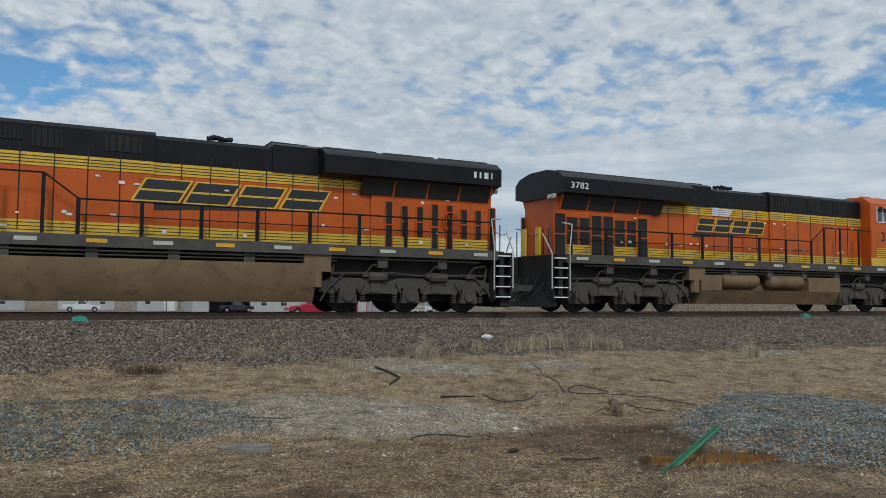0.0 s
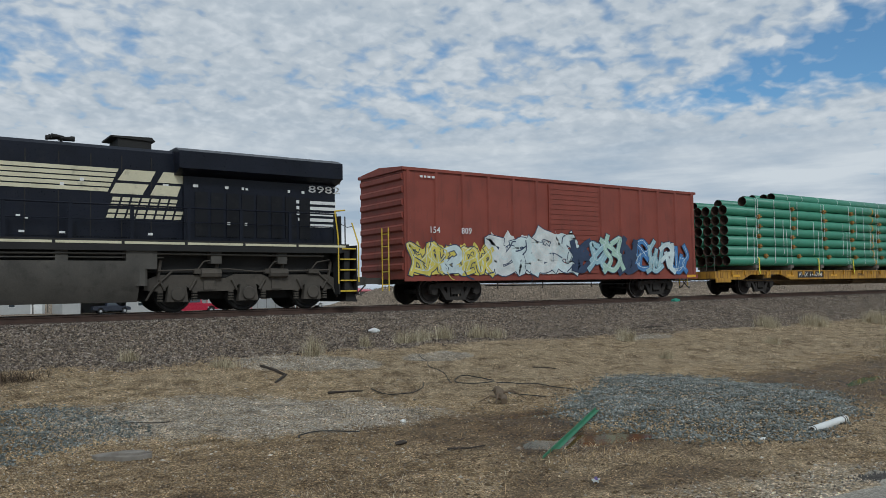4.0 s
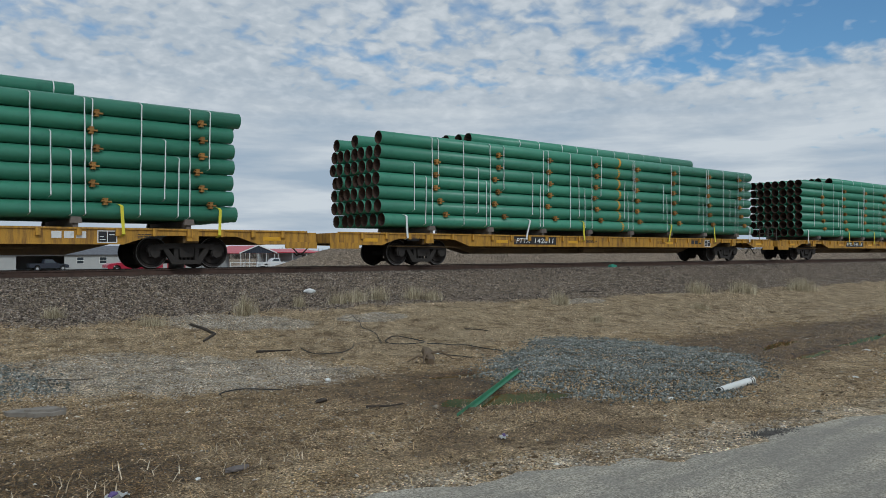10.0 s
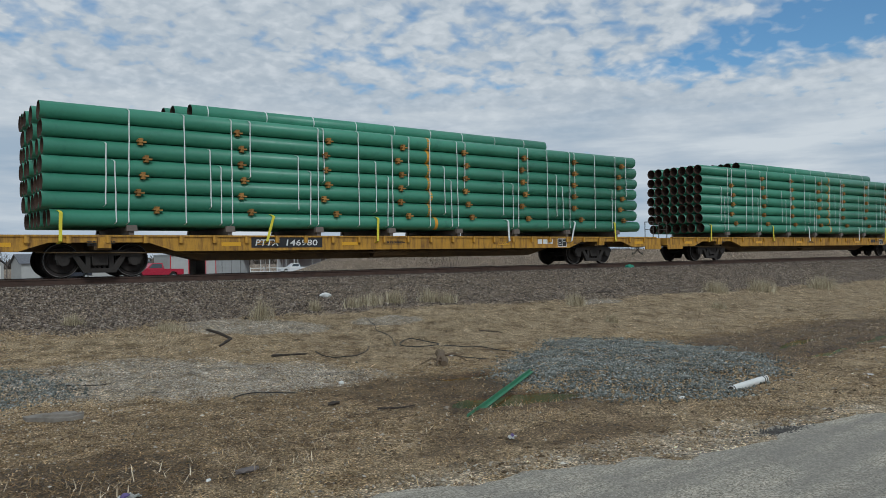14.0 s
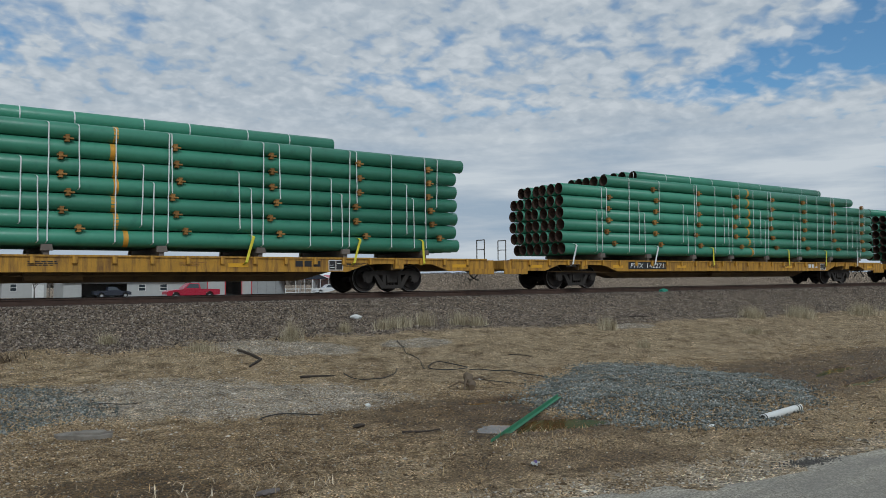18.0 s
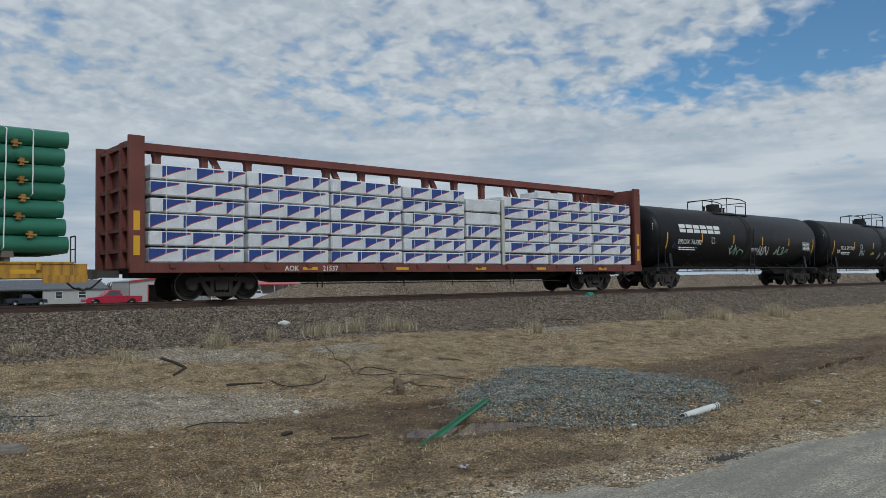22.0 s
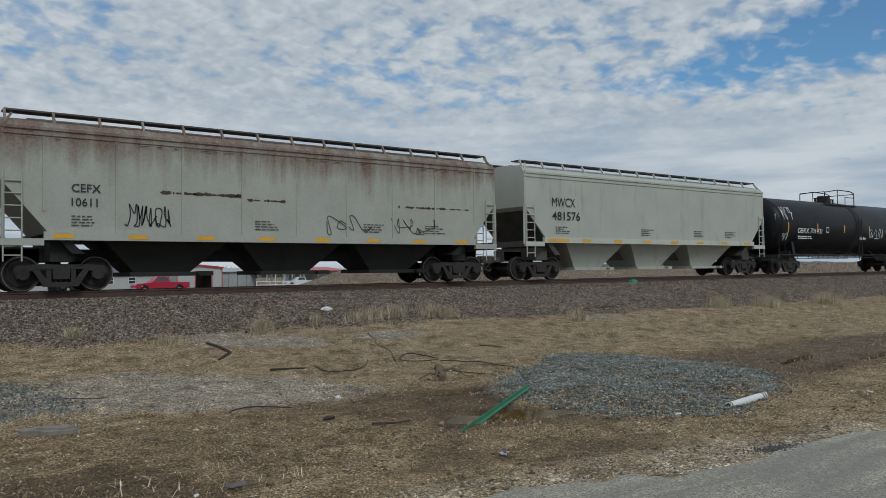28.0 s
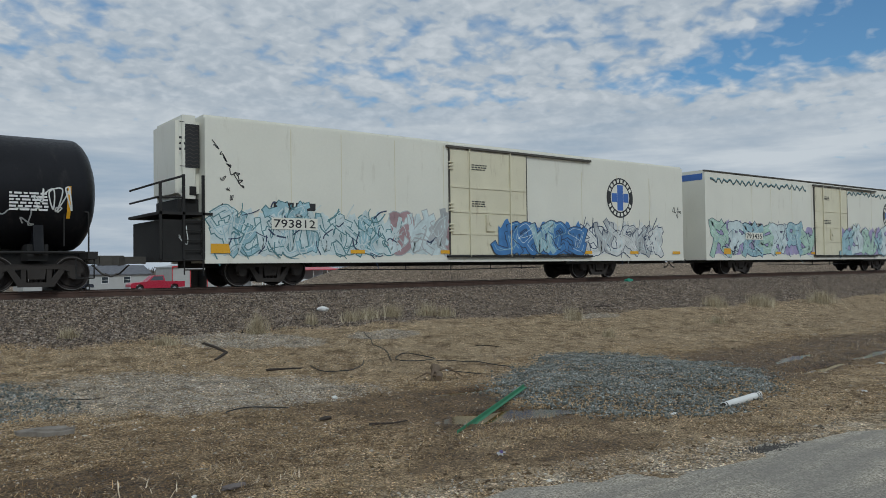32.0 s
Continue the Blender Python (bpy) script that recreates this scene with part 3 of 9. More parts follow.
def ring_shape():
    bm = bmesh.new()
    n = 14
    loft(bm, [[(x, PIPE_R * 1.012 * math.cos(i * math.tau / n), PIPE_R * 1.012 * math.sin(i * math.tau / n)) for i in range(n)] for x in (-0.065, 0.065)], True, False)
    return shape("orange_band", bm, RING)


def block_shape():
    bm = bmesh.new()
    # steel clip: upright plate with a bent lip, a tongue to one side and a cross pin
    box(bm, -0.055, 0.055, -0.045, 0.10, -0.10, 0.085)
    box(bm, -0.055, 0.16, -0.06, 0.06, -0.022, 0.028)
    box(bm, -0.11, -0.055, -0.04, 0.06, 0.005, 0.06)
    prism(bm, [(-0.075, 0.085), (0.075, 0.085), (0.05, 0.12), (-0.05, 0.12)], -0.05, 0.06)
    prism(bm, [(-0.09, -0.10), (0.02, -0.10), (0.02, -0.075), (-0.09, -0.075)], -0.055, 0.05)
    rod(bm, (0.03, -0.085, 0.0), (0.03, 0.0, 0.0), 0.02)
    moved(bm, Matrix.Diagonal((0.9, 1, 0.86, 1)))
    return shape("spacer_block", bm, BLOCK, False)


def bearer_shape():
    bm = bmesh.new()
    box(bm, -0.07, 0.07, -1.56, 1.56, 1.15, 1.255)
    for s in (-1, 1):
        prism(bm, [(-0.15, 1.255), (0.15, 1.255), (0.12, 1.42), (-0.12, 1.42)], s * 1.62, s * 1.50)
    box(bm, -0.07, 0.07, -1.50, 1.50, 1.255, 1.374)
    return shape("bearer", bm, TIMBER, False)


LOAD = dict(band=ring_shape(), block=block_shape(), bearer=bearer_shape())


def strap_shape(z0, z1, lean=0.0, wide=0.034, y=-1.63, name="strap", material=None, over=False):
    bm = bmesh.new()
    lo, hi = Vector((0, y, z0)), Vector((lean, y, z1))
    pts = [lo + Vector((-0.05, 0.12, -0.07)), lo + Vector((-0.015, 0.035, -0.03)), lo]
    n = max(2, int((z1 - z0) / 0.233))
    pts += [lo.lerp(hi, k / n) + Vector((0.005 * math.sin(k * 2.1 + z0), 0.012 * (k % 2), 0)) for k in range(1, n)]
    pts += [hi, hi + Vector((-0.02, 0.05, 0.045)), hi + Vector((-0.06, 0.16, 0.075))] + ([hi + Vector((-0.03, 0.42, 0.10))] if over else [])
    for p, q in zip(pts, pts[1:]):
        bm.faces.new([bm.verts.new(v) for v in (p - Vector((wide / 2, 0, 0)), p + Vector((wide / 2, 0, 0)), q + Vector((wide / 2, 0, 0)), q - Vector((wide / 2, 0, 0)))])
    return shape(name, bm, material or STRAP_WHITE, False)


# the loads, car by car: where the load sits along the deck, the start of its top full row, the short pipes on top from, to
STACK = [(-0.68, -11.5, -8.0, 6.2), (-0.3, -12.3, -7.7, 6.2), (-0.1, -12.2, -8.2, 7.0), (0.3, -12.0, -5.7, 5.2), (0.95, -11.4, -5.7, 7.1),
         (0.95, -11.4, -7.5, 6.9), (1.0, -11.3, -6.9, 7.2), (1.0, -11.1, -6.8, 7.1), (1.3, -8.6, -7.05, 9.2), (2.1, -10.2, -5.6, 8.9)]


def pipe_load(k, x):
    rows, (off, start, top0, top1) = 7, STACK[k]
    load = thing("pipe_load", "stacked green coated steel pipes strapped on timber bearers", "pipe load", "pipe loads on flatcars")
    rnd = random.Random(100 + k)
    for row in range(rows):
        for c in range(7):
            shiftx = rnd.uniform(-0.06, 0.06) + (0.14 if row == 0 else 0)
            length, x0 = 23.6, -12.35 + off
            if row == rows - 1:
                x0 = start
                if k in (0, 1, 3, 7, 9) and c in (1, 2, 4, 5):
                    length, x0 = 20.6, start + 3.0
                if k == 0:
                    length = 20.6
                if k == 8:
                    length = 19.2
                    if c > 4:
                        continue
            if k == 8 and row == rows - 2 and c == 6:
                continue
            put("pipe", PIPES[length], load, pose(x0 + length / 2 + shiftx, (c - 3) * 0.459, ROW0 + row * PITCH, rnd.uniform(0, 360)))
    for c in range(4):
        put("pipe", PIPES[14.6], load, pose((top0 if c else top0 + 0.2) + 7.3 + (top1 - top0 - 14.6) / 2 + rnd.uniform(-0.2, 0.2), (c - 1.6) * 0.47, ROW0 + rows * PITCH - 0.04, rnd.uniform(0, 360)))
    for i in range(9):
        sx = top0 + 0.9 + i * (top1 - top0 - 1.6) / 8
        bm = bmesh.new()
        zt = ROW0 + rows * PITCH - 0.04
        arc = [(-1.6 * 0.47 - (PIPE_R + 0.008) * math.cos(radians(f)), zt + (PIPE_R + 0.008) * math.sin(radians(f))) for f in (-40, -10, 20, 50, 80, 100)]
        for (ya, za), (yb, zb) in zip(arc, arc[1:]):
            bm.faces.new([bm.verts.new(v) for v in ((-0.016, ya, za), (0.016, ya, za), (0.016, yb, zb), (-0.016, yb, zb))])
        part("strap", bm, STRAP_WHITE, load, "", pose(sx + rnd.uniform(-0.2, 0.2), 0, 0))
    for row in range(rows):
        put("orange_band", LOAD["band"], load, pose(0.55 + off * 0.4 + rnd.uniform(-0.06, 0.06) + (0.25 if row == 0 else 0), -3 * 0.459, ROW0 + row * PITCH))
    for i in range(8):
        bx = -10.2 + off + i * 2.86
        put("bearer", LOAD["bearer"], load, pose(bx + rnd.uniform(-0.1, 0.1), 0, 0))
        for row in range(rows - 1):
            if 0 < i < 8 or row < 5:
                put("spacer_block", LOAD["block"], load, pose(bx + 0.35 + rnd.uniform(-0.12, 0.12) + (0.3 if row == 0 else 0), -1.615, ROW0 + (row + 0.5) * PITCH, 0, 0, rnd.uniform(-8, 8)))
    for i in range(8):
        sx = -10.2 + off + i * 2.86 + 0.35
        for j, (dx, a, b) in enumerate(((-0.98, 1, 4), (-0.62, 0, 3), (-0.30, 0, 6), (0.30 if i % 2 else -0.08, 3, 6), (1.25, 0, 6))):
            if (j == 4 and i % 3 == 1) or rnd.random() < 0.06:
                continue
            z0, z1 = ROW0 + a * PITCH - 0.1, ROW0 + b * PITCH + 0.12
            if start > -10 and b == 6 and sx + dx < start + 0.5:
                z1 -= PITCH
            put("strap", strap_shape(z0, z1, rnd.uniform(-0.04, 0.05), 0.032, over=(b == 6)), load, pose(sx + dx + rnd.uniform(-0.09, 0.09), 0, 0))
    for i, sx in enumerate((-10.6, -5.4, -1.6, 4.6, 8.0, 11.0)):
        put("yellow_strap", strap_shape(0.98, 1.72, rnd.choice((-0.12, -0.05, 0.02, 0.22)), 0.085, -1.645, "yellow_strap", STRAP_YELLOW if (i + k) % 5 < 3 else STRAP_WHITE), load, pose(sx + rnd.uniform(-0.4, 0.4), 0, 0), "webbing strap")
    return keyed(load, x)


for k, number in enumerate(("146794", "146483", "141013", "142811", "141129", "146980", "", "146680", "142271", "140597")):
    flatcar(k, -160.3 + 28.4 * k, number)
    pipe_load(k, -160.3 + 28.4 * k)



# bends, hooks and wedges in a unit square, from which the sprayed shapes are mixed
STROKES = [[(0.85, 0.85), (0.35, 1), (0.05, 0.75), (0.42, 0.55), (0.9, 0.42)], [(0.0, 0.1), (0.5, 0.0), (0.9, 0.3), (0.55, 0.55)], [(0.05, 0.95), (0.3, 0.05), (0.55, 0.6)],
           [(0.5, 0.7), (0.72, 0.05), (1.0, 0.9)], [(0.1, 0.4), (0.6, 0.75), (1.05, 1.0)], [(0.0, 0.0), (0.25, 0.5), (0.0, 1.0), (0.45, 0.9)], [(0.2, 0.15), (0.9, 0.0), (1.1, 0.25)],
           [(0.15, 0.65), (0.55, 0.35), (0.95, 0.7)], [(0.7, 1.05), (0.95, 0.6), (0.65, 0.25), (1.0, -0.02)]]


def curve_through(knots, n=5):
    """Smooth points through plan knots."""
    q = [Vector(k) for k in knots]
    out = []
    for i in range(len(q) - 1):
        p0, p1, p2, p3 = q[max(0, i - 1)], q[i], q[i + 1], q[min(len(q) - 1, i + 2)]
        for k in range(n):
            t = k / n
            out.append(0.5 * (2 * p1 + (p2 - p0) * t + (2 * p0 - 5 * p1 + 4 * p2 - p3) * t * t + (3 * p1 - p0 - 3 * p2 + p3) * t ** 3))
    return out + [q[-1]]


def ribbon(bm, pts, wide, y):
    """A flat sprayed stroke of one width with square ends, lying on a side."""
    rows = []
    for i, p in enumerate(pts):
        d = (pts[min(len(pts) - 1, i + 1)] - pts[max(0, i - 1)]).normalized()
        n = Vector((-d.y, d.x)) * wide / 2
        if i in (0, len(pts) - 1):
            p = p + d * (wide * 0.42 if i else -wide * 0.42)
        rows.append((bm.verts.new((p.x + n.x, y, p.y + n.y)), bm.verts.new((p.x - n.x, y, p.y - n.y))))
    for (a, b), (c, d) in zip(rows, rows[1:]):
        bm.faces.new((a, b, d, c))


def graffiti(car, x, z, w, h, fills, edge, seed, y=-1.5, letters=6, back=None, thick=0.2, wild=0):
    """A spray-painted piece: a cloudy ground, bulging outlined shapes that interlock, highlights and loose dashes."""
    rnd = random.Random(seed)
    step = w / letters
    if back:
        bm = bmesh.new()
        n = letters * 8
        top = [(x + w * i / n, z + h * (0.70 + 0.34 * abs(math.sin(i * 0.55 + seed)) * rnd.uniform(0.55, 1))) for i in range(n + 1)]
        bot = [(x + w * i / n, z + h * 0.06 * rnd.random()) for i in range(n, -1, -1)]
        for i in range(n):
            patch(bm, [top[i], top[i + 1], bot[n - i - 1], bot[n - i]], y - 0.004)
        part("graffiti", bm, PAINTS[back], car, "faded spray-paint ground")
    for i in range(letters):
        line, body, shine = bmesh.new(), bmesh.new(), bmesh.new()
        lean, tall, off = rnd.uniform(-0.12, 0.22), h * rnd.uniform(0.78, 0.98), 0.006 + 0.0012 * (i % 3)
        x0, z0, wide = x + i * step - step * 0.05, z + rnd.uniform(0.02, 0.08) * h, step * rnd.uniform(1.0, 1.2)
        for k, stroke in enumerate(rnd.sample(STROKES, 4)):
            if rnd.random() < 0.5:
                stroke = [(1 - u, v) for u, v in stroke]
            knots = [(x0 + wide * (u + rnd.uniform(-0.06, 0.06) + lean * v), z0 + tall * (0.06 + 0.86 * v + rnd.uniform(-0.05, 0.05))) for u, v in stroke]
            pts = curve_through(knots)
            ribbon(line, pts, step * thick * 1.25 + 0.07, y - off - 0.0001 * k)
            ribbon(body, pts, step * thick * 1.25, y - off - 0.004 - 0.0001 * k)
            ribbon(shine, [p + Vector((-0.02, step * thick * 0.3)) for p in pts[1:-1]] if len(pts) > 4 else pts, 0.022, y - off - 0.0062 - 0.0001 * k)
        ob = part("graffiti", line, PAINTS[edge], car)
        part("graffiti_fill", body, PAINTS[fills[(i + seed) % len(fills)]], ob)
        part("graffiti_shine", shine, PAINTS["ice" if i % 3 else fills[(i + 1) % len(fills)]], ob)
    for j in range(wild):
        px, pz, reach, turn = x + w * rnd.random(), z + h * rnd.uniform(0.05, 0.85), h * rnd.uniform(0.15, 0.42), rnd.uniform(0.1, 1.5) * rnd.choice((-1, 1))
        d = Vector((math.cos(turn), math.sin(turn))) * reach
        p = Vector((px, pz))
        bm = bmesh.new()
        ribbon(bm, curve_through([p, p + d * 0.5 + Vector((rnd.uniform(-0.1, 0.1), rnd.uniform(-0.1, 0.1))), p + d], 4), rnd.uniform(0.018, 0.05), y - 0.0145 - 0.00005 * j)
        part("spray_outline", bm, PAINTS[rnd.choice((edge, edge, "navy", fills[0], fills[-1]))], car)


# ---- tank cars ----
def tank_car(x, half, tank, bogie, dome, number, seed, label, tags=(), tall_marks=(), ring=0.6):
    car = thing("tank_car", label, "tank car", "black tank cars")
    R, zc = 1.54, 2.65
    bm = bmesh.new()
    prof = [(-tank, 0.02)] + [(-tank + 0.62 * (1 - math.cos(a)), R * math.sin(a)) for a in [radians(d) for d in (18, 36, 52, 66, 80, 90)]]
    prof += [(-a, r) for a, r in prof[::-1]]
    turned(bm, prof, 40, "x")
    part("tank", moved(bm, pose(0, 0, zc)), TANK_BLACK, car)
    bm = bmesh.new()
    turned(bm, [(ring - 0.55, R + 0.004), (ring - 0.54, R + 0.02), (ring - 0.02, R + 0.02), (ring, R + 0.004)], 40, "x")
    part("belly_wrap", moved(bm, pose(0, 0, zc)), DARK, car, "dull black band round the tank")
    bm = bmesh.new()
    for s in (-1, 1):
        prism(bm, [(s * (half - 0.75), 1.02), (s * (half - 0.75), 0.72), (s * (tank - 3.4), 0.72), (s * (tank - 4.2), 1.14), (s * (tank - 3.0), 1.2)], -0.34, 0.34)
        box(bm, s * (half - 0.8) - 0.12, s * (half - 0.8) + 0.12, -1.45, 1.45, 0.86, 1.06)
        box(bm, min(s * bogie - 0.25, s * bogie + 0.25), s * bogie + 0.25, -1.25, 1.25, 0.82, 1.25)
    part("stub_sill", bm, DARK, car)
    bm = bmesh.new()
    for s in (-1, 1):
        prism(bm, [(-1.42, 1.0), (1.42, 1.0), (1.3, 1.75), (0.95, 1.35), (0, 1.2), (-0.95, 1.35), (-1.3, 1.75)], s * bogie - 0.12, s * bogie + 0.12, "x")
    part("saddle", bm, TANK_BLACK, car)
    bm = bmesh.new()
    for y in (-1.42, 1.42):
        rod(bm, (-half + 1.0, y, 1.04), (half - 1.0, y, 1.04), 0.035)
        for i in range(9):
            px = -bogie + 1.8 + i * (2 * bogie - 3.6) / 8
            rod(bm, (px, y, 1.04), (px, y * 0.72, 1.32), 0.02)
            rod(bm, (px, y, 1.04), (px, y, 0.86), 0.02)
        rod(bm, (-bogie + 1.8, y, 0.90), (bogie - 1.8, y, 0.90), 0.018)
    part("side_rail", bm, DARK, car, "thin steel rail under the tank")
    # manway, valves and the railed platform on top
    bm = bmesh.new()
    turned(bm, [(4.1, 0.36), (4.56, 0.36), (4.60, 0.33), (4.61, 0.05)], 16, "z")
    part("manway", bm, DARK, car, "", pose(dome, 0, 0))
    bm = bmesh.new()
    for px, r in ((dome + 0.9, 0.09), (dome - 0.75, 0.07), (dome + 1.3, 0.06)):
        rod(bm, (px, 0.1, 4.12), (px, 0.1, 4.42), r, 8)
        rod(bm, (px, 0.1, 4.42), (px, 0.1, 4.47), r * 1.5, 8)
    part("valve", bm, DARK, car)
    bm = bmesh.new()
    x0, x1 = dome - 1.3, dome + 2.2
    for y in (-0.75, 0.75):
        bar(bm, [(x0, y, 3.95), (x0, y, 4.72), (dome + 0.2, y, 4.92), (x1 - 0.5, y, 4.9), (x1, y, 4.8), (x1, y, 3.95)], 0.028)
        bar(bm, [(dome + 0.2, y, 4.0), (dome + 0.2, y, 4.92)], 0.022)
        bar(bm, [(x1 - 1.1, y, 4.0), (x1 - 1.1, y, 4.52), (x1, y, 4.52)], 0.022)
    for px in (x0, x1):
        bar(bm, [(px, -0.75, 4.75), (px, 0.75, 4.75)], 0.024)
    part("platform_rail", bm, DARK, car)
    bm = bmesh.new()
    box(bm, x0, x1, -0.85, -0.5, 3.98, 4.03)
    box(bm, x0, x1, 0.5, 0.85, 3.98, 4.03)
    part("platform", bm, DARK, car)
    ladder(car, DARK, ring - 0.5, -1.62, 0.75, 3.2, 8, 0.42)
    # end ladders, hand brake, grab rails
    for s in (-1, 1):
        bm = bmesh.new()
        bar(bm, [(s * (half - 0.9), -1.4, 1.06), (s * (half - 0.9), -1.4, 2.1), (s * (half - 1.5), -1.4, 2.25), (s * (half - 1.5), -1.38, 1.2)], 0.022)
        bar(bm, [(s * (half - 0.75), -1.35, 0.9), (s * (half - 0.75), -1.35, 0.35), (s * (half - 1.2), -1.35, 0.35), (s * (half - 1.2), -1.35, 0.9)], 0.02)
        part("grab_rail", bm, DARK, car)
        truck(car, s * bogie)
    hand_wheel(car, DARK, -half + 0.82, -0.55, 1.85)
    couplers(car, half)
    skin = lambda z: -math.sqrt(max(0.01, R * R - (z - zc) ** 2))
    for i in range(6):
        px = -tank + 1.1 + i * (2 * tank - 2.0) / 5
        tall = 0.42 if i in (0, 5) else 0.22
        z0 = 2.55 if i not in (0, 5) else 2.35
        bm = bmesh.new()
        zs = [z0 - tall + tall * 2 * j / 5 for j in range(6)]
        for a, b in zip(zs, zs[1:]):
            bm.faces.new([bm.verts.new(p) for p in ((px - 0.045, skin(a) - 0.008, a), (px + 0.045, skin(a) - 0.008, a), (px + 0.045, skin(b) - 0.008, b), (px - 0.045, skin(b) - 0.008, b))])
        part("reflector", bm, AMBER, car, "yellow reflective strip")
    if number:
        data = text_mesh(number, WHITE, *((0.28, 2.6) if number.startswith("GBRX") else (0.24, 2.1)))
        for v in data.vertices:
            v.co.y = skin(2.22 + v.co.z) - 0.012
        put("lettering", data, car, pose(-tank + 2.05, 0, 2.22))
    bars("small_writing", car, WHITE, -tank + 2.05, 1.92, 1.5, 0.2, 2, -1.51, 0.5, 0.2, seed)
    bars("small_writing", car, WHITE, tank - 2.3, 2.1, 0.9, 0.5, 6, -1.545, 0.4, 0.05, seed + 1)
    bars("small_writing", car, WHITE, 0.4, 1.95, 0.8, 0.2, 3, -1.52, 0.5, 0.3, seed + 2)
    bars("small_writing", car, WHITE, -tank + 0.25, 2.9, 0.4, 0.35, 4, -1.25, 0.5, 0.3, seed + 3)
    bm = bmesh.new()
    for a, b, c, d in ((-0.15, 0.15, 0.0, 0.03), (-0.15, 0.15, 0.27, 0.3), (-0.15, -0.12, 0, 0.3), (0.12, 0.15, 0, 0.3)):
        patch(bm, [(-tank + 5.2 + a, 2.3 + c), (-tank + 5.2 + b, 2.3 + c), (-tank + 5.2 + b, 2.3 + d), (-tank + 5.2 + a, 2.3 + d)], -1.556)
    part("stencil_frame", bm, WHITE, car)
    for j, (px, pz, w, h, col) in enumerate(tags):
        scrawl(car, PAINTS[col] if col in PAINTS else WHITE, px, pz, w, h, lambda zz: skin(zz) - 0.004, seed * 7 + j, 0.035, 5)
    return keyed(car, x)


cars = tank_car(143.75, 9.15, 8.72, 7.1, -0.9, "PROX 76782", 11, "black tank car with white company lettering and yellow strips", [(-1.9, 1.75, 1.7, 0.5, "mint"), (1.2, 1.75, 1.4, 0.5, "silver"), (3.2, 1.8, 1.6, 0.45, "mint"), (-7.1, 2.0, 0.7, 0.35, "navy")])
# the owner's name as six plain white block shapes
for i in range(6):
    bm = bmesh.new()
    a, w = -6.55 + i * 0.64, 0.54
    sk = lambda z: -math.sqrt(1.54 ** 2 - (z - 2.65) ** 2) - 0.012
    for za, zb in ((2.8, 2.98), (3.03, 3.22)):
        bm.faces.new([bm.verts.new(p) for p in ((a, sk(za), za), (a + w, sk(za), za), (a + w, sk(zb), zb), (a, sk(zb), zb))])
    part("owner_mark", bm, WHITE, cars, "bold white block shape")
bm = bmesh.new()
ring = [(-5.0 + 0.30 * math.cos(a) * (1 + 0.25 * math.sin(a)), 1.75 + 0.34 * math.sin(a) - 0.1 * abs(math.cos(a))) for a in [k * math.tau / 20 for k in range(21)]]
for (ax, az), (bx, bz) in zip(ring, ring[1:]):
    sk = lambda z: -math.sqrt(1.54 ** 2 - (z - 2.65) ** 2) - 0.012
    bm.faces.new([bm.verts.new(p) for p in ((ax, sk(az), az), (bx, sk(bz), bz), (bx * 0.985 - 0.075, sk(bz), bz * 0.98 + 0.03), (ax * 0.985 - 0.075, sk(az), az * 0.98 + 0.03))])
part("spray_tag", bm, TEAL_PAINT, cars, "teal sprayed loop")
tank_car(162.05, 9.15, 8.6, 6.85, 0.25, "TILX 291295", 12, "black tank car with yellow strips and small tags", [(-7.0, 1.95, 0.5, 0.3, "silver"), (-3.5, 1.9, 0.8, 0.35, "ice"), (-0.4, 1.65, 1.1, 0.5, "grey"), (-1.6, 1.95, 0.5, 0.2, "yellow")])
tank_car(252.85, 9.15, 8.6, 6.75, -0.75, "GBRX 701431", 13, "black tank car with sprayed tags and a railed platform", [(-8.0, 2.9, 1.2, 0.7, "silver"), (1.6, 2.05, 1.9, 0.6, "ice"), (5.3, 1.8, 0.7, 0.4, "ice"), (-8.1, 1.8, 0.7, 0.4, "grey")])
tank_car(270.9, 8.9, 8.4, 6.8, 0.05, "TILX 291347", 14, "black tank car covered in white and yellow sprayed tags", [(-5.9, 2.75, 1.4, 0.55, "ice"), (-3.3, 2.8, 1.6, 0.5, "ice"), (-3.9, 1.75, 2.6, 0.5, "silver"), (0.5, 1.85, 1.6, 0.6, "yellow"), (5.0, 2.2, 0.8, 0.7, "ice"), (4.2, 1.75, 2.6, 0.4, "grey"), (6.6, 2.1, 1.0, 0.6, "silver"), (-1.0, 1.55, 0.9, 0.4, "ice")])


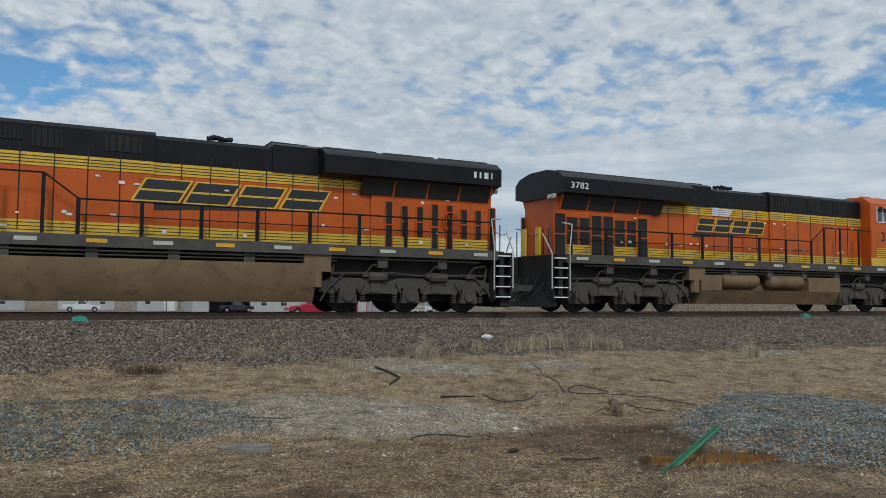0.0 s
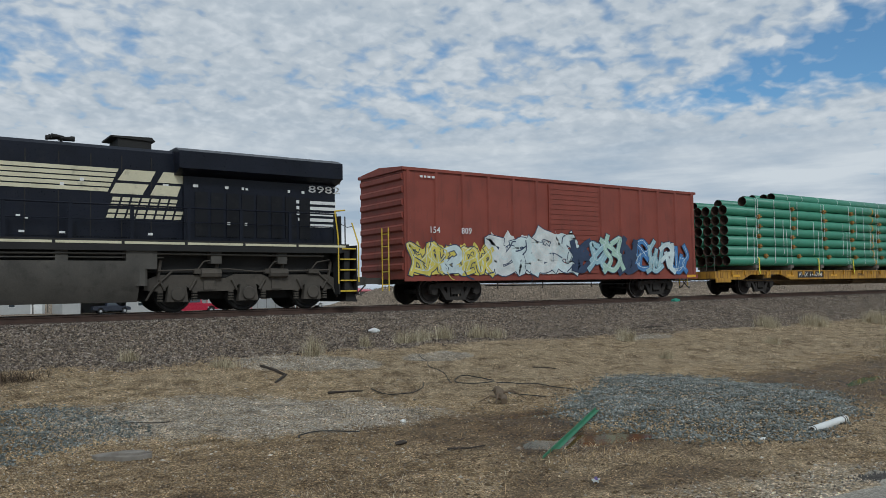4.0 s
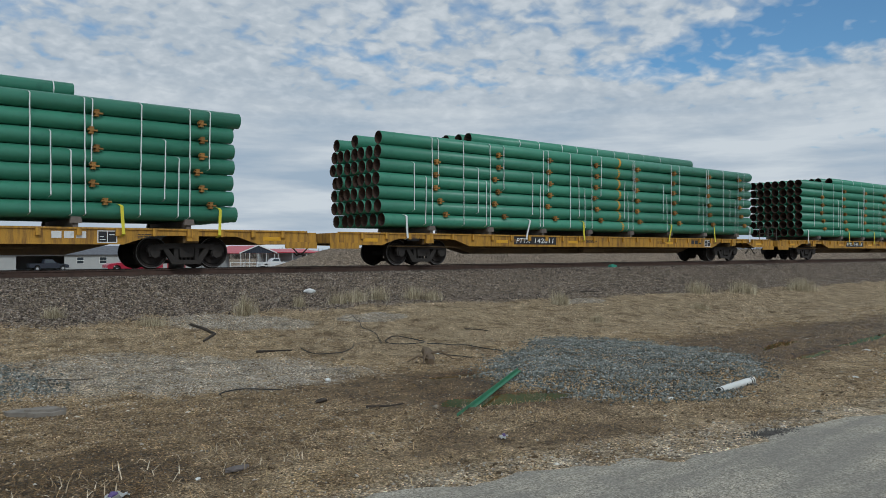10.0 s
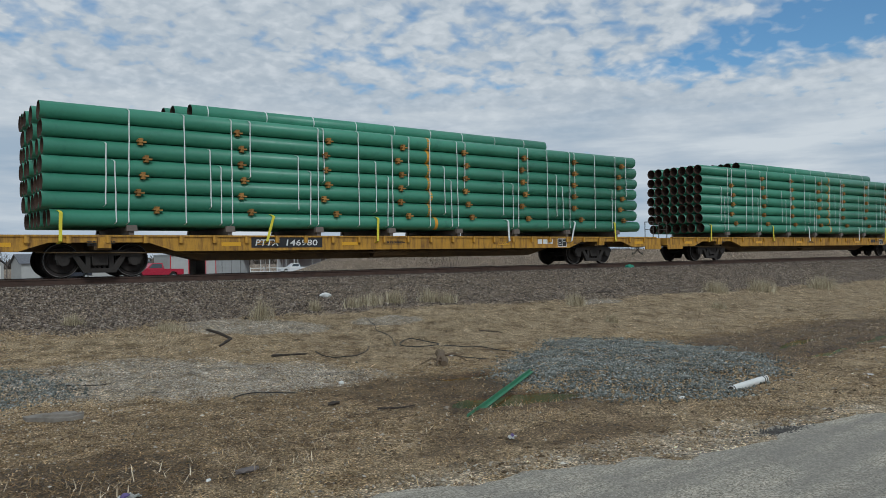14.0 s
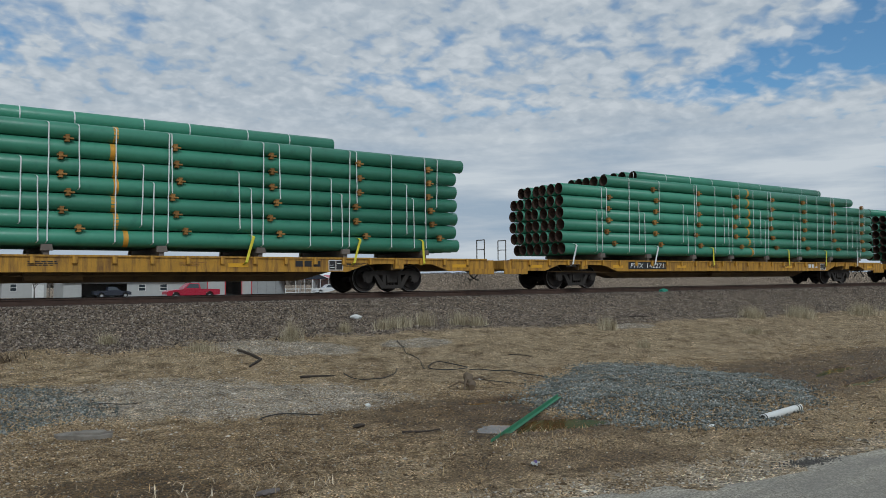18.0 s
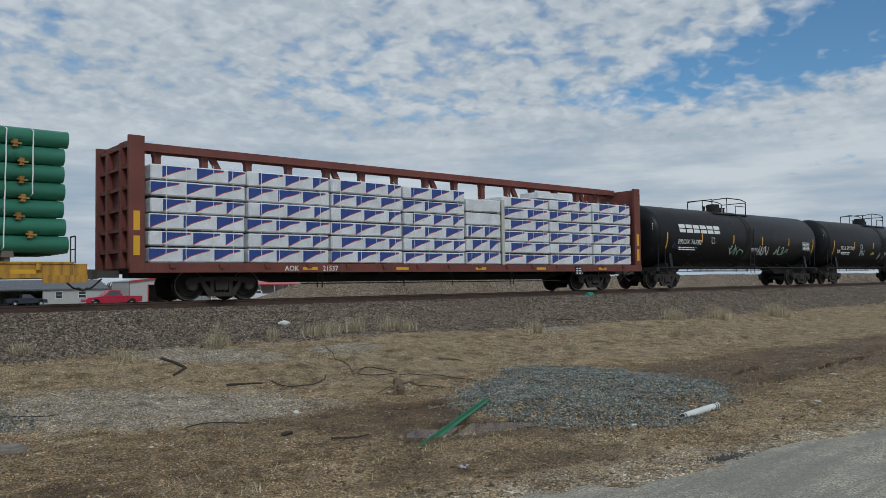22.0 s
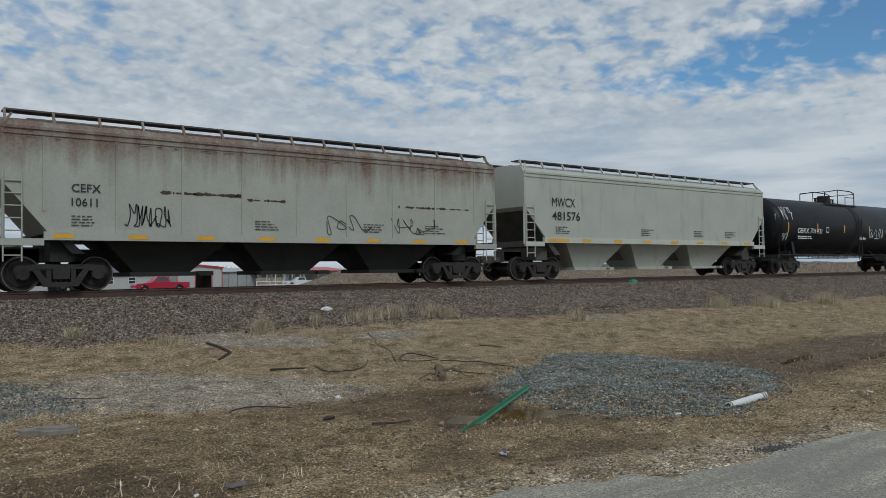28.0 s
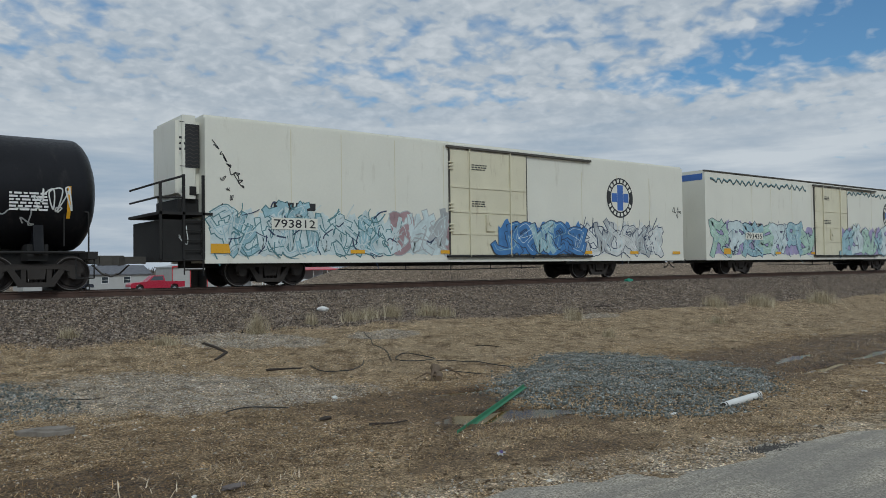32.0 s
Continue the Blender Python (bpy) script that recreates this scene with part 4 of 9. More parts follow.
# ---- covered hoppers ----
def hopper(x, half, body, bogie, paint, number, seed, label, ribs=0, cut=1.1, low=1.5, dark_bays=False, rusty=False, strips=True, mark="", writing=None):
    car = thing("covered_hopper", label, "hopper car", "covered hoppers")
    side, top = 1.52, 4.20
    bm = bmesh.new()
    outline = [(-body, top), (body, top), (body, 2.88), (body - cut, low), (-body + cut, low), (-body, 2.88)]
    prism(bm, outline, -side, side)
    part("body", bm, paint, car)
    bm = bmesh.new()
    prism(bm, [(-side, top), (-1.38, top + 0.2), (-0.75, top + 0.36), (0.75, top + 0.36), (1.38, top + 0.2), (side, top)], -body, body, "x")
    part("roof", bm, paint, car)
    for s in (-1, 1):
        bm = bmesh.new()
        box(bm, -body + 0.02, body - 0.02, s * side - 0.03, s * side + 0.03, top - 0.16, top - 0.10)
        box(bm, -body + 0.02, body - 0.02, s * side - 0.04, s * side + 0.04, top - 0.02, top + 0.05)
        part("side_plate", bm, paint, car)
        bm = bmesh.new()
        box(bm, -body + cut - 0.1, body - cut + 0.1, s * side - 0.06, s * side + 0.06, low - 0.2, low + 0.02)
        box(bm, -half + 0.75, -body + cut - 0.1, s * side - 0.06, s * side + 0.04, low - 0.34, low - 0.16)
        box(bm, body - cut + 0.1, half - 0.75, s * side - 0.06, s * side + 0.04, low - 0.34, low - 0.16)
        part("side_sill", bm, HOPPER_WHITE if not rusty else paint, car)
        for e in (-1, 1):
            bm = bmesh.new()
            px = e * (half - 0.82)
            rod(bm, (px, s * 1.5, low - 0.25), (px, s * 1.5, top + 0.05), 0.045)
            rod(bm, (e * (body + 0.02), s * 1.5, low - 0.25), (e * (body + 0.02), s * 1.5, 2.9), 0.035)
            bar(bm, [(px, s * 1.5, top + 0.05), (e * (body - 0.3), s * 1.25, top + 0.40)], 0.035)
            rod(bm, (px, s * 1.5, 2.55), (e * (body - 0.1), s * 1.5, 2.55), 0.03)
            part("corner_post", bm, paint, car)
            ladder(car, paint, px - (0.42 if e > 0 else 0), s * 1.56, low - 0.75, 3.0, 7, 0.42)
        # running boards on brackets
        bm = bmesh.new()
        box(bm, -half + 0.9, half - 0.9, min(s * 0.62, s * 1.12), max(s * 0.62, s * 1.12), top + 0.50, top + 0.545)
        part("running_board", bm, FRAME_GREY, car, "dark steel grating walkway")
        n = int(body * 2 / 1.15)
        for i in range(n + 1):
            bm = bmesh.new()
            px = -body + 0.15 + i * (2 * body - 0.3) / n
            prism(bm, [(s * 1.36, top + 0.16), (s * 1.30, top + 0.16), (s * 1.06, top + 0.50), (s * 1.14, top + 0.52)], px - 0.03, px + 0.03, "x")
            part("board_bracket", bm, paint, car)
    if ribs:
        for i in range(ribs):
            px = -body + 1.0 + i * (2 * body - 2.0) / (ribs - 1)
            bm = bmesh.new()
            zl = low + (0.55 if abs(px) > body - cut else 0.02)
            box(bm, px - 0.035, px + 0.035, -side - 0.025, -side + 0.02, zl, top - 0.17)
            part("side_rib", bm, paint, car)
    # hatch ridge
    bm = bmesh.new()
    box(bm, -body + 0.8, body - 0.8, -0.35, 0.35, top + 0.35, top + 0.47)
    part("hatch_cover", bm, paint, car)
    # discharge bays below
    bays = 4 if half > 9.5 else 3
    span = 2 * (body - cut - 1.2)
    for i in range(bays):
        c = -span / 2 + span * (i + 0.5) / bays
        w = span / bays * 0.49
        bm = bmesh.new()
        loft(bm, [[(c - w, -1.35, low), (c + w, -1.35, low), (c + w, 1.35, low), (c - w, 1.35, low)],
                  [(c - w * 0.42, -0.75, 0.50), (c + w * 0.42, -0.75, 0.50), (c + w * 0.42, 0.75, 0.50), (c - w * 0.42, 0.75, 0.50)]])
        bay = part("discharge_bay", bm, DARK if dark_bays else paint, car)
        bm = bmesh.new()
        box(bm, c - w * 0.5, c + w * 0.75, -0.95, 0.95, 0.38, 0.50)
        rod(bm, (c + w * 0.5, -1.15, 0.45), (c + w * 0.5, -0.9, 0.45), 0.05)
        part("outlet_gate", bm, DARK if dark_bays else HOPPER, bay)
    # slopes, end platforms and centre sill; their shade is put in as dark colour
    bm = bmesh.new()
    for s in (-1, 1):
        prism(bm, [(s * (body - 0.05), 2.86), (s * (body - 0.02), 2.86), (s * (body - cut - 0.6), 1.0), (s * (body - cut - 0.9), 1.0)], -1.44, 1.44)
        box(bm, s * bogie - 0.3, s * bogie + 0.3, -1.2, 1.2, 0.80, 1.3)
        box(bm, min(s * (body - cut), s * (half - 0.72)), max(s * (body - cut), s * (half - 0.72)), -0.3, 0.3, 0.76, 1.2)
        box(bm, s * (half - 0.8) - 0.08, s * (half - 0.8) + 0.08, -1.5, 1.5, low - 0.36, low - 0.14)
        truck(car, s * bogie)
    box(bm, -body, body, -0.3, 0.3, 0.80, 1.15)
    part("end_slope", bm, DARK if dark_bays else FRAME_GREY, car, "sloping end sheet and centre sill, coloured dark as shadowed")
    hand_wheel(car, FRAME_GREY, half - 0.95, -0.6, 2.3)
    couplers(car, half)
    if strips:
        for i in range(8):
            px = -body + cut + 0.1 + i * (2 * body - 2 * cut - 0.9) / 7
            bm = bmesh.new()
            w = 1.15 if i == 0 and not ribs else 0.5
            patch(bm, [(px, low - 0.15), (px + w, low - 0.15), (px + w, low - 0.04), (px, low - 0.04)], -side - 0.066)
            part("reflector", bm, AMBER, car, "yellow reflective strip")
    else:
        for i in range(5):
            px = -body + cut + 0.2 + i * (2 * body - 2 * cut - 0.4) / 4
            bm = bmesh.new()
            patch(bm, [(px - 0.05, low + 0.15), (px + 0.05, low + 0.15), (px + 0.05, low + 0.75), (px - 0.05, low + 0.75)], -side - 0.03)
            part("reflector", bm, AMBER, car, "yellow reflective strip")
    lx = -body + 1.65 if not ribs or rusty else -body + 1.5
    if mark:
        if ribs:
            lettering(mark, TEXT_BLACK, car, lx, 2.62, 0.22, -side - 0.026)
            lettering(number, TEXT_BLACK, car, lx, 2.25, 0.22, -side - 0.026)
        else:
            lettering(mark, TEXT_BLACK, car, -body + 1.47, 2.93, 0.36, -side - 0.026, 1.32)
            lettering(number, TEXT_BLACK, car, -body + 1.47, 2.39, 0.35, -side - 0.026, 1.6)
    rnd = random.Random(seed)
    for i, px in enumerate((lx, -1.4, 2.4, 4.9)):
        bars("small_writing", car, TEXT_BLACK if not rusty else FRAME_GREY, px, low + 0.18, 0.9, 0.32, 4, -side - 0.02, 0.6, 0.5, seed * 5 + i)
    return keyed(car, x)


hopper(180.8, 9.6, 8.8, 7.4, HOPPER_WHITE, "540247", 21, "off-white covered hopper with ribbed sides", ribs=11, cut=1.25, low=1.52, strips=False, mark="TILX")
hopper(199.05, 8.65, 8.3, 6.7, HOPPER, "481687", 22, "clean pale grey covered hopper with black lettering", low=1.68, mark="MWCX")
old = hopper(216.6, 8.9, 8.15, 6.65, HOPPER_RUST, "10611", 23, "weathered grey covered hopper stained with rust", ribs=9, low=1.55, dark_bays=True, rusty=True, mark="CEFX")
hopper(234.6, 9.1, 8.35, 7.15, HOPPER, "481576", 24, "clean pale grey covered hopper with black lettering", low=1.68, mark="MWCX")


def rust_flakes(car, y, x0, x1, z, h, count, seed):
    rnd = random.Random(seed)
    bm = bmesh.new()
    for i in range(count):
        px, w = rnd.uniform(x0, x1), rnd.uniform(0.05, 0.35)
        hh = h * rnd.uniform(0.2, 1)
        patch(bm, [(px + w * 0.5 * (1 + math.cos(k * math.tau / 7) * rnd.uniform(0.6, 1)), z + hh * 0.5 * math.sin(k * math.tau / 7) * rnd.uniform(0.5, 1)) for k in range(7)], y - 0.003 - 0.0003 * (i % 9))
    part("rust_flake", bm, RUST, car, "patch of peeled paint and rust")


rust_flakes(old, -1.523, -4.4, -1.9, 2.72, 0.16, 40, 3)
rust_flakes(old, -1.523, -1.7, -0.5, 2.62, 0.14, 16, 4)
rust_flakes(old, -1.523, 3.6, 6.8, 2.62, 0.14, 30, 5)
rust_flakes(old, -1.561, -7.9, 7.9, 3.97, 0.05, 46, 6)
scrawl(old, TEXT_BLACK, -5.2, 1.75, 1.3, 0.6, -1.53, 31, 0.03, 10)
scrawl(old, FRAME_GREY, 0.9, 1.65, 1.8, 0.6, -1.53, 32, 0.03, 4)
scrawl(old, FRAME_GREY, 3.2, 1.7, 2.4, 0.55, -1.53, 33, 0.025, 4)


# ---- centre-beam car with wrapped lumber ----
def centre_beam(x):
    car = thing("centre_beam_car", "maroon centre-beam flatcar with ribbed end bulkheads", "lumber car")
    bm = bmesh.new()
    box(bm, -11.5, 11.5, -1.5, 1.5, 0.98, 1.10)
    part("deck", bm, BEAM_RED, car)
    for s in (-1, 1):
        bm = bmesh.new()
        box(bm, -11.8, 11.8, s * 1.5 - 0.05, s * 1.5 + 0.05, 0.86, 1.14)
        part("side_sill", bm, BEAM_RED, car)
        for i in range(15):
            bm = bmesh.new()
            px = -10.6 + i * 1.5
            prism(bm, [(px - 0.11, 1.12), (px + 0.11, 1.12), (px + 0.07, 0.99), (px - 0.07, 0.99)], s * 1.55, s * 1.60)
            part("strap_winch", bm, BEAM_RED, car)
        # bulkheads
        bm = bmesh.new()
        box(bm, s * 11.55 - 0.06, s * 11.55 + 0.06, -1.42, 1.42, 1.0, 4.68)
        for z in (1.5, 2.1, 2.7, 3.3, 3.9, 4.5):
            box(bm, s * 11.66 - 0.07, s * 11.66 + 0.07, -1.40, 1.40, z - 0.05, z + 0.05)
        for y in (-0.6, 0.6):
            box(bm, s * 11.68 - 0.10, s * 11.68 + 0.10, y - 0.07, y + 0.07, 1.0, 4.6)
        head = part("bulkhead", bm, BEAM_RED, car, "ribbed maroon bulkhead")
        for y in (-1.45, 1.45):
            bm = bmesh.new()
            box(bm, s * 11.6 - 0.22, s * 11.6 + 0.22, y - 0.06, y + 0.06, 0.98, 4.73)
            part("corner_post", bm, BEAM_RED, head)
            bm = bmesh.new()
            for z in (1.35, 2.05):
                patch(bm, [(s * 11.6 - 0.09, z), (s * 11.6 + 0.09, z), (s * 11.6 + 0.09, z + 0.55), (s * 11.6 - 0.09, z + 0.55)], -1.515)
            if y < 0:
                part("reflector", bm, AMBER, head)
        truck(car, s * 8.9)
    # the truss on the centre line
    bm = bmesh.new()
    box(bm, -11.5, 11.5, -0.28, 0.28, 4.62, 4.76)
    for y in (-0.26, 0.26):
        box(bm, -11.5, 11.5, y - 0.03, y + 0.03, 4.52, 4.62)
    part("top_chord", bm, BEAM_RED, car)
    for i in range(15):
        px = -10.5 + i * 1.5
        bm = bmesh.new()
        prism(bm, [(px - 0.10, 1.1), (px + 0.10, 1.1), (px + 0.10, 4.38), (px + 0.18, 4.62), (px - 0.18, 4.62), (px - 0.10, 4.38)], -0.11, 0.11)
        part("truss_post", bm, BEAM_RED, car)
        if i % 3 == 1:
            bm = bmesh.new()
            prism(bm, [(px + 0.1, 4.62), (px + 0.32, 4.62), (px + 1.45, 2.6), (px + 1.25, 2.6)], -0.07, 0.07)
            part("truss_diagonal", bm, BEAM_RED, car)
    bm = bmesh.new()
    prism(bm, [(-11.4, 0.98), (11.4, 0.98), (11.4, 0.72), (7.4, 0.70), (6.6, 0.55), (-6.6, 0.55), (-7.4, 0.70), (-11.4, 0.72)], -0.3, 0.3)
    for i in range(9):
        box(bm, -6.4 + i * 1.6 - 0.05, -6.4 + i * 1.6 + 0.05, -1.44, 1.44, 0.78, 0.98)
    part("centre_sill", bm, DARK, car)
    bm = bmesh.new()
    bar(bm, [(-6.2, -1.2, 0.5), (6.4, -1.2, 0.48)], 0.02)
    for px in (-5.6, -5.4, -2.0, 0.3, 3.4, 3.6):
        rod(bm, (px, -1.2, 0.86), (px, -1.2, 0.35), 0.022)
    part("brake_gear", bm, DARK, car)
    couplers(car, 12.55)
    lettering("AOK", WHITE, car, -7.0, 0.90, 0.17, -1.555)
    lettering("21537", WHITE, car, -5.6, 0.90, 0.17, -1.555)
    for px in (-6.35, -2.6, 1.2, 4.6, 8.6):
        bm = bmesh.new()
        patch(bm, [(px, 0.93), (px + 0.55, 0.93), (px + 0.55, 1.03), (px, 1.03)], -1.556)
        part("reflector", bm, AMBER, car)
    bm = bmesh.new()
    box(bm, 7.0, 7.5, -1.58, -1.55, 0.72, 1.1)
    part("plate", bm, TEXT_BLACK, car)
    bars("small_writing", car, WHITE, 7.05, 0.76, 0.4, 0.3, 3, -1.585, 0.5, 0.1, 5)
    keyed(car, x)

    load = thing("lumber_load", "stacked lumber bundles in white and blue plastic wrap", "lumber load")
    rnd = random.Random(8)
    at, col = -11.25, 0
    cols = [(3.0, 6, 0.478), (3.0, 6, 0.478), (3.0, 6, 0.475), (3.0, 6, 0.47), (1.9, 5, 0.51), (2.8, 6, 0.462), (2.8, 6, 0.462), (2.75, 6, 0.468)]
    for w, rows, h in cols:
        for row in range(rows):
            for side in (-1, 1):
                x0, x1 = at + rnd.uniform(0.0, 0.05), at + w - rnd.uniform(0.0, 0.08)
                z0 = 1.14 + row * h
                bm = bmesh.new()
                y0, y1 = (-1.46 + rnd.uniform(-0.02, 0.03), -0.16) if side < 0 else (0.16, 1.46)
                sag = rnd.uniform(0.0, 0.03)
                box(bm, x0, x1, y0, y1, z0 + 0.014, z0 + h - 0.016 - sag)
                for v in bm.verts:
                    v.co.z += rnd.uniform(-0.012, 0.012)
                bmesh.ops.bevel(bm, geom=list(bm.edges), offset=0.035, segments=1, affect="EDGES")
                pack = part("lumber_bundle", bm, WRAP, load)
                if side > 0:
                    continue
                if col == 4 and row > 2:
                    continue
                n = 3 if w > 2.9 else 2
                seg = (x1 - x0) / n
                bm, red = bmesh.new(), bmesh.new()
                off = (row % 2) * 0.35
                for i in range(n):
                    a = x0 + i * seg + off * seg + 0.02 + rnd.uniform(-0.05, 0.05)
                    e = min(x1 - 0.03, a + seg * 0.86)
                    if a > x1 - 0.15:
                        continue
                    t, b = z0 + h - 0.052 - sag, z0 + 0.05
                    wob = [rnd.uniform(-0.02, 0.02) for _ in range(4)]
                    slope = [(a, b + 0.02 + wob[0]), (a + (e - a) * 0.28, b + 0.30 * h + wob[1]), (a + (e - a) * 0.6, b + 0.52 * h + wob[2]), (e, t - 0.05 * h)]
                    patch(bm, slope + [(e, t), (a, t)], y0 - 0.004)
                    for p, q2 in zip(slope, slope[1:]):
                        patch(red, [p, q2, (q2[0], q2[1] - 0.025), (p[0], p[1] - 0.025)], y0 - 0.005)
                part("blue_print", bm, WRAP_BLUE, pack)
                part("red_print", red, WRAP_RED, pack)
            if row:
                bm = bmesh.new()
                for i in range(3):
                    px = at + w * (i + 0.5) / 3
                    box(bm, px - 0.05, px + 0.05, -1.46, 1.46, 1.125 + row * h, 1.155 + row * h)
                part("sticker_board", bm, TIMBER, load)
        for i in range(4):
            px = at + w * (0.14 + 0.24 * i) + rnd.uniform(-0.08, 0.08)
            put("strap", strap_shape(1.15, 1.14 + rows * h, rnd.uniform(-0.02, 0.02), 0.022, -1.505), load, pose(px, 0, 0))
        at += w + 0.02
        col += 1
    bm = bmesh.new()
    box(bm, 2.68, 2.82, -1.53, -1.47, 1.14, 3.7)
    part("dunnage_board", bm, HOPPER_WHITE, load, "pale upright board")
    bm = bmesh.new()
    box(bm, 5.0, 7.0, -1.3, -0.3, 3.95, 4.2)
    part("lumber_bundle", bm, WRAP, load)
    keyed(load, x)


centre_beam(122.15)


# ---- red boxcar ----
def boxcar(x):
    car = thing("boxcar", "oxide-red ribbed boxcar with bright graffiti along its foot", "boxcar")
    bm = bmesh.new()
    box(bm, -7.6, 7.6, -1.44, 1.44, 0.88, 4.52)
    part("body", bm, RED_CAR, car)
    bm = bmesh.new()
    prism(bm, [(-1.5, 4.50), (-1.5, 4.60), (0, 4.74), (1.5, 4.60), (1.5, 4.50)], -7.68, 7.68, "x")
    part("roof", bm, RED_CAR, car)
    for s in (-1, 1):
        for i in range(14):
            px = -7.45 + i * 14.9 / 13
            if -1.4 < px < 1.6:
                continue
            bm = bmesh.new()
            prism(bm, [(px - 0.09, 0), (px - 0.05, 0.06), (px + 0.05, 0.06), (px + 0.09, 0)], 0.95, 4.5, "z")
            part("side_rib", moved(bm, Matrix.Translation((0, s * 1.44, 0)) @ Matrix.Diagonal((1, s, 1, 1))), RED_CAR, car)
        bm = bmesh.new()
        box(bm, -1.15, 1.45, s * 1.46 - 0.04, s * 1.46 + 0.04, 1.05, 4.42)
        for i in range(17):
            z = 1.2 + i * 0.19
            box(bm, -1.1, 1.4, s * 1.49 - 0.03, s * 1.49 + 0.03, z, z + 0.07)
        part("door", bm, RED_CAR, car, "corrugated sliding door")
        bm = bmesh.new()
        box(bm, -7.65, 7.65, s * 1.47 - 0.03, s * 1.47 + 0.03, 0.80, 0.97)
        part("side_sill", bm, RED_CAR, car)
        for i in range(8):
            bm = bmesh.new()
            z = 1.15 + i * 0.43
            prism(bm, [(0, z), (0.07, z + 0.06), (0.07, z + 0.2), (0, z + 0.26)], -1.38, 1.38)
            part("end_corrugation", moved(bm, Matrix.Translation((s * 7.6, 0, 0)) @ Matrix.Diagonal((s, 1, 1, 1))), RED_CAR, car)
        ladder(car, STEP_YELLOW, s * 7.75 - 0.2, -1.0 , 0.5, 2.6, 5, 0.42, 90, "yellow grab ladder")
        truck(car, s * 5.3)
    bm = bmesh.new()
    box(bm, -7.6, 7.6, -0.3, 0.3, 0.72, 0.9)
    bar(bm, [(-4, -1.1, 0.62), (4, -1.1, 0.62)], 0.02)
    for px in (-3.4, -1.2, 1.4, 3.2):
        rod(bm, (px, -1.1, 0.88), (px, -1.1, 0.5), 0.02)
    part("centre_sill", bm, DARK, car)
    couplers(car, 8.65)
    graffiti(car, -7.4, 0.98, 3.4, 1.15, ["yellow", "ice", "yellow"], "navy", 41, -1.51, 5, "yellow", 0.2, 16)
    graffiti(car, -4.0, 1.0, 4.2, 1.6, ["silver", "ice"], "navy", 42, -1.51, 4, "silver", 0.26, 14)
    graffiti(car, 0.1, 1.0, 3.4, 1.5, ["mint", "navy", "sky"], "navy", 43, -1.53, 4)
    graffiti(car, 3.6, 1.0, 3.2, 1.5, ["sky", "ice", "blue"], "navy", 44, -1.51, 4)
    lettering("154", WHITE, car, -6.6, 2.42, 0.22, -1.51)
    lettering("809", WHITE, car, -5.3, 2.42, 0.22, -1.51)
    bars("small_writing", car, WHITE, -7.0, 4.28, 0.7, 0.1, 1, -1.51, 0.3, 0.2, 3)
    bm = bmesh.new()
    patch(bm, [(6.9, 0.85), (7.5, 0.85), (7.5, 0.96), (6.9, 0.96)], -1.503)
    part("reflector", bm, AMBER, car)
    keyed(car, x)


boxcar(-183.15)


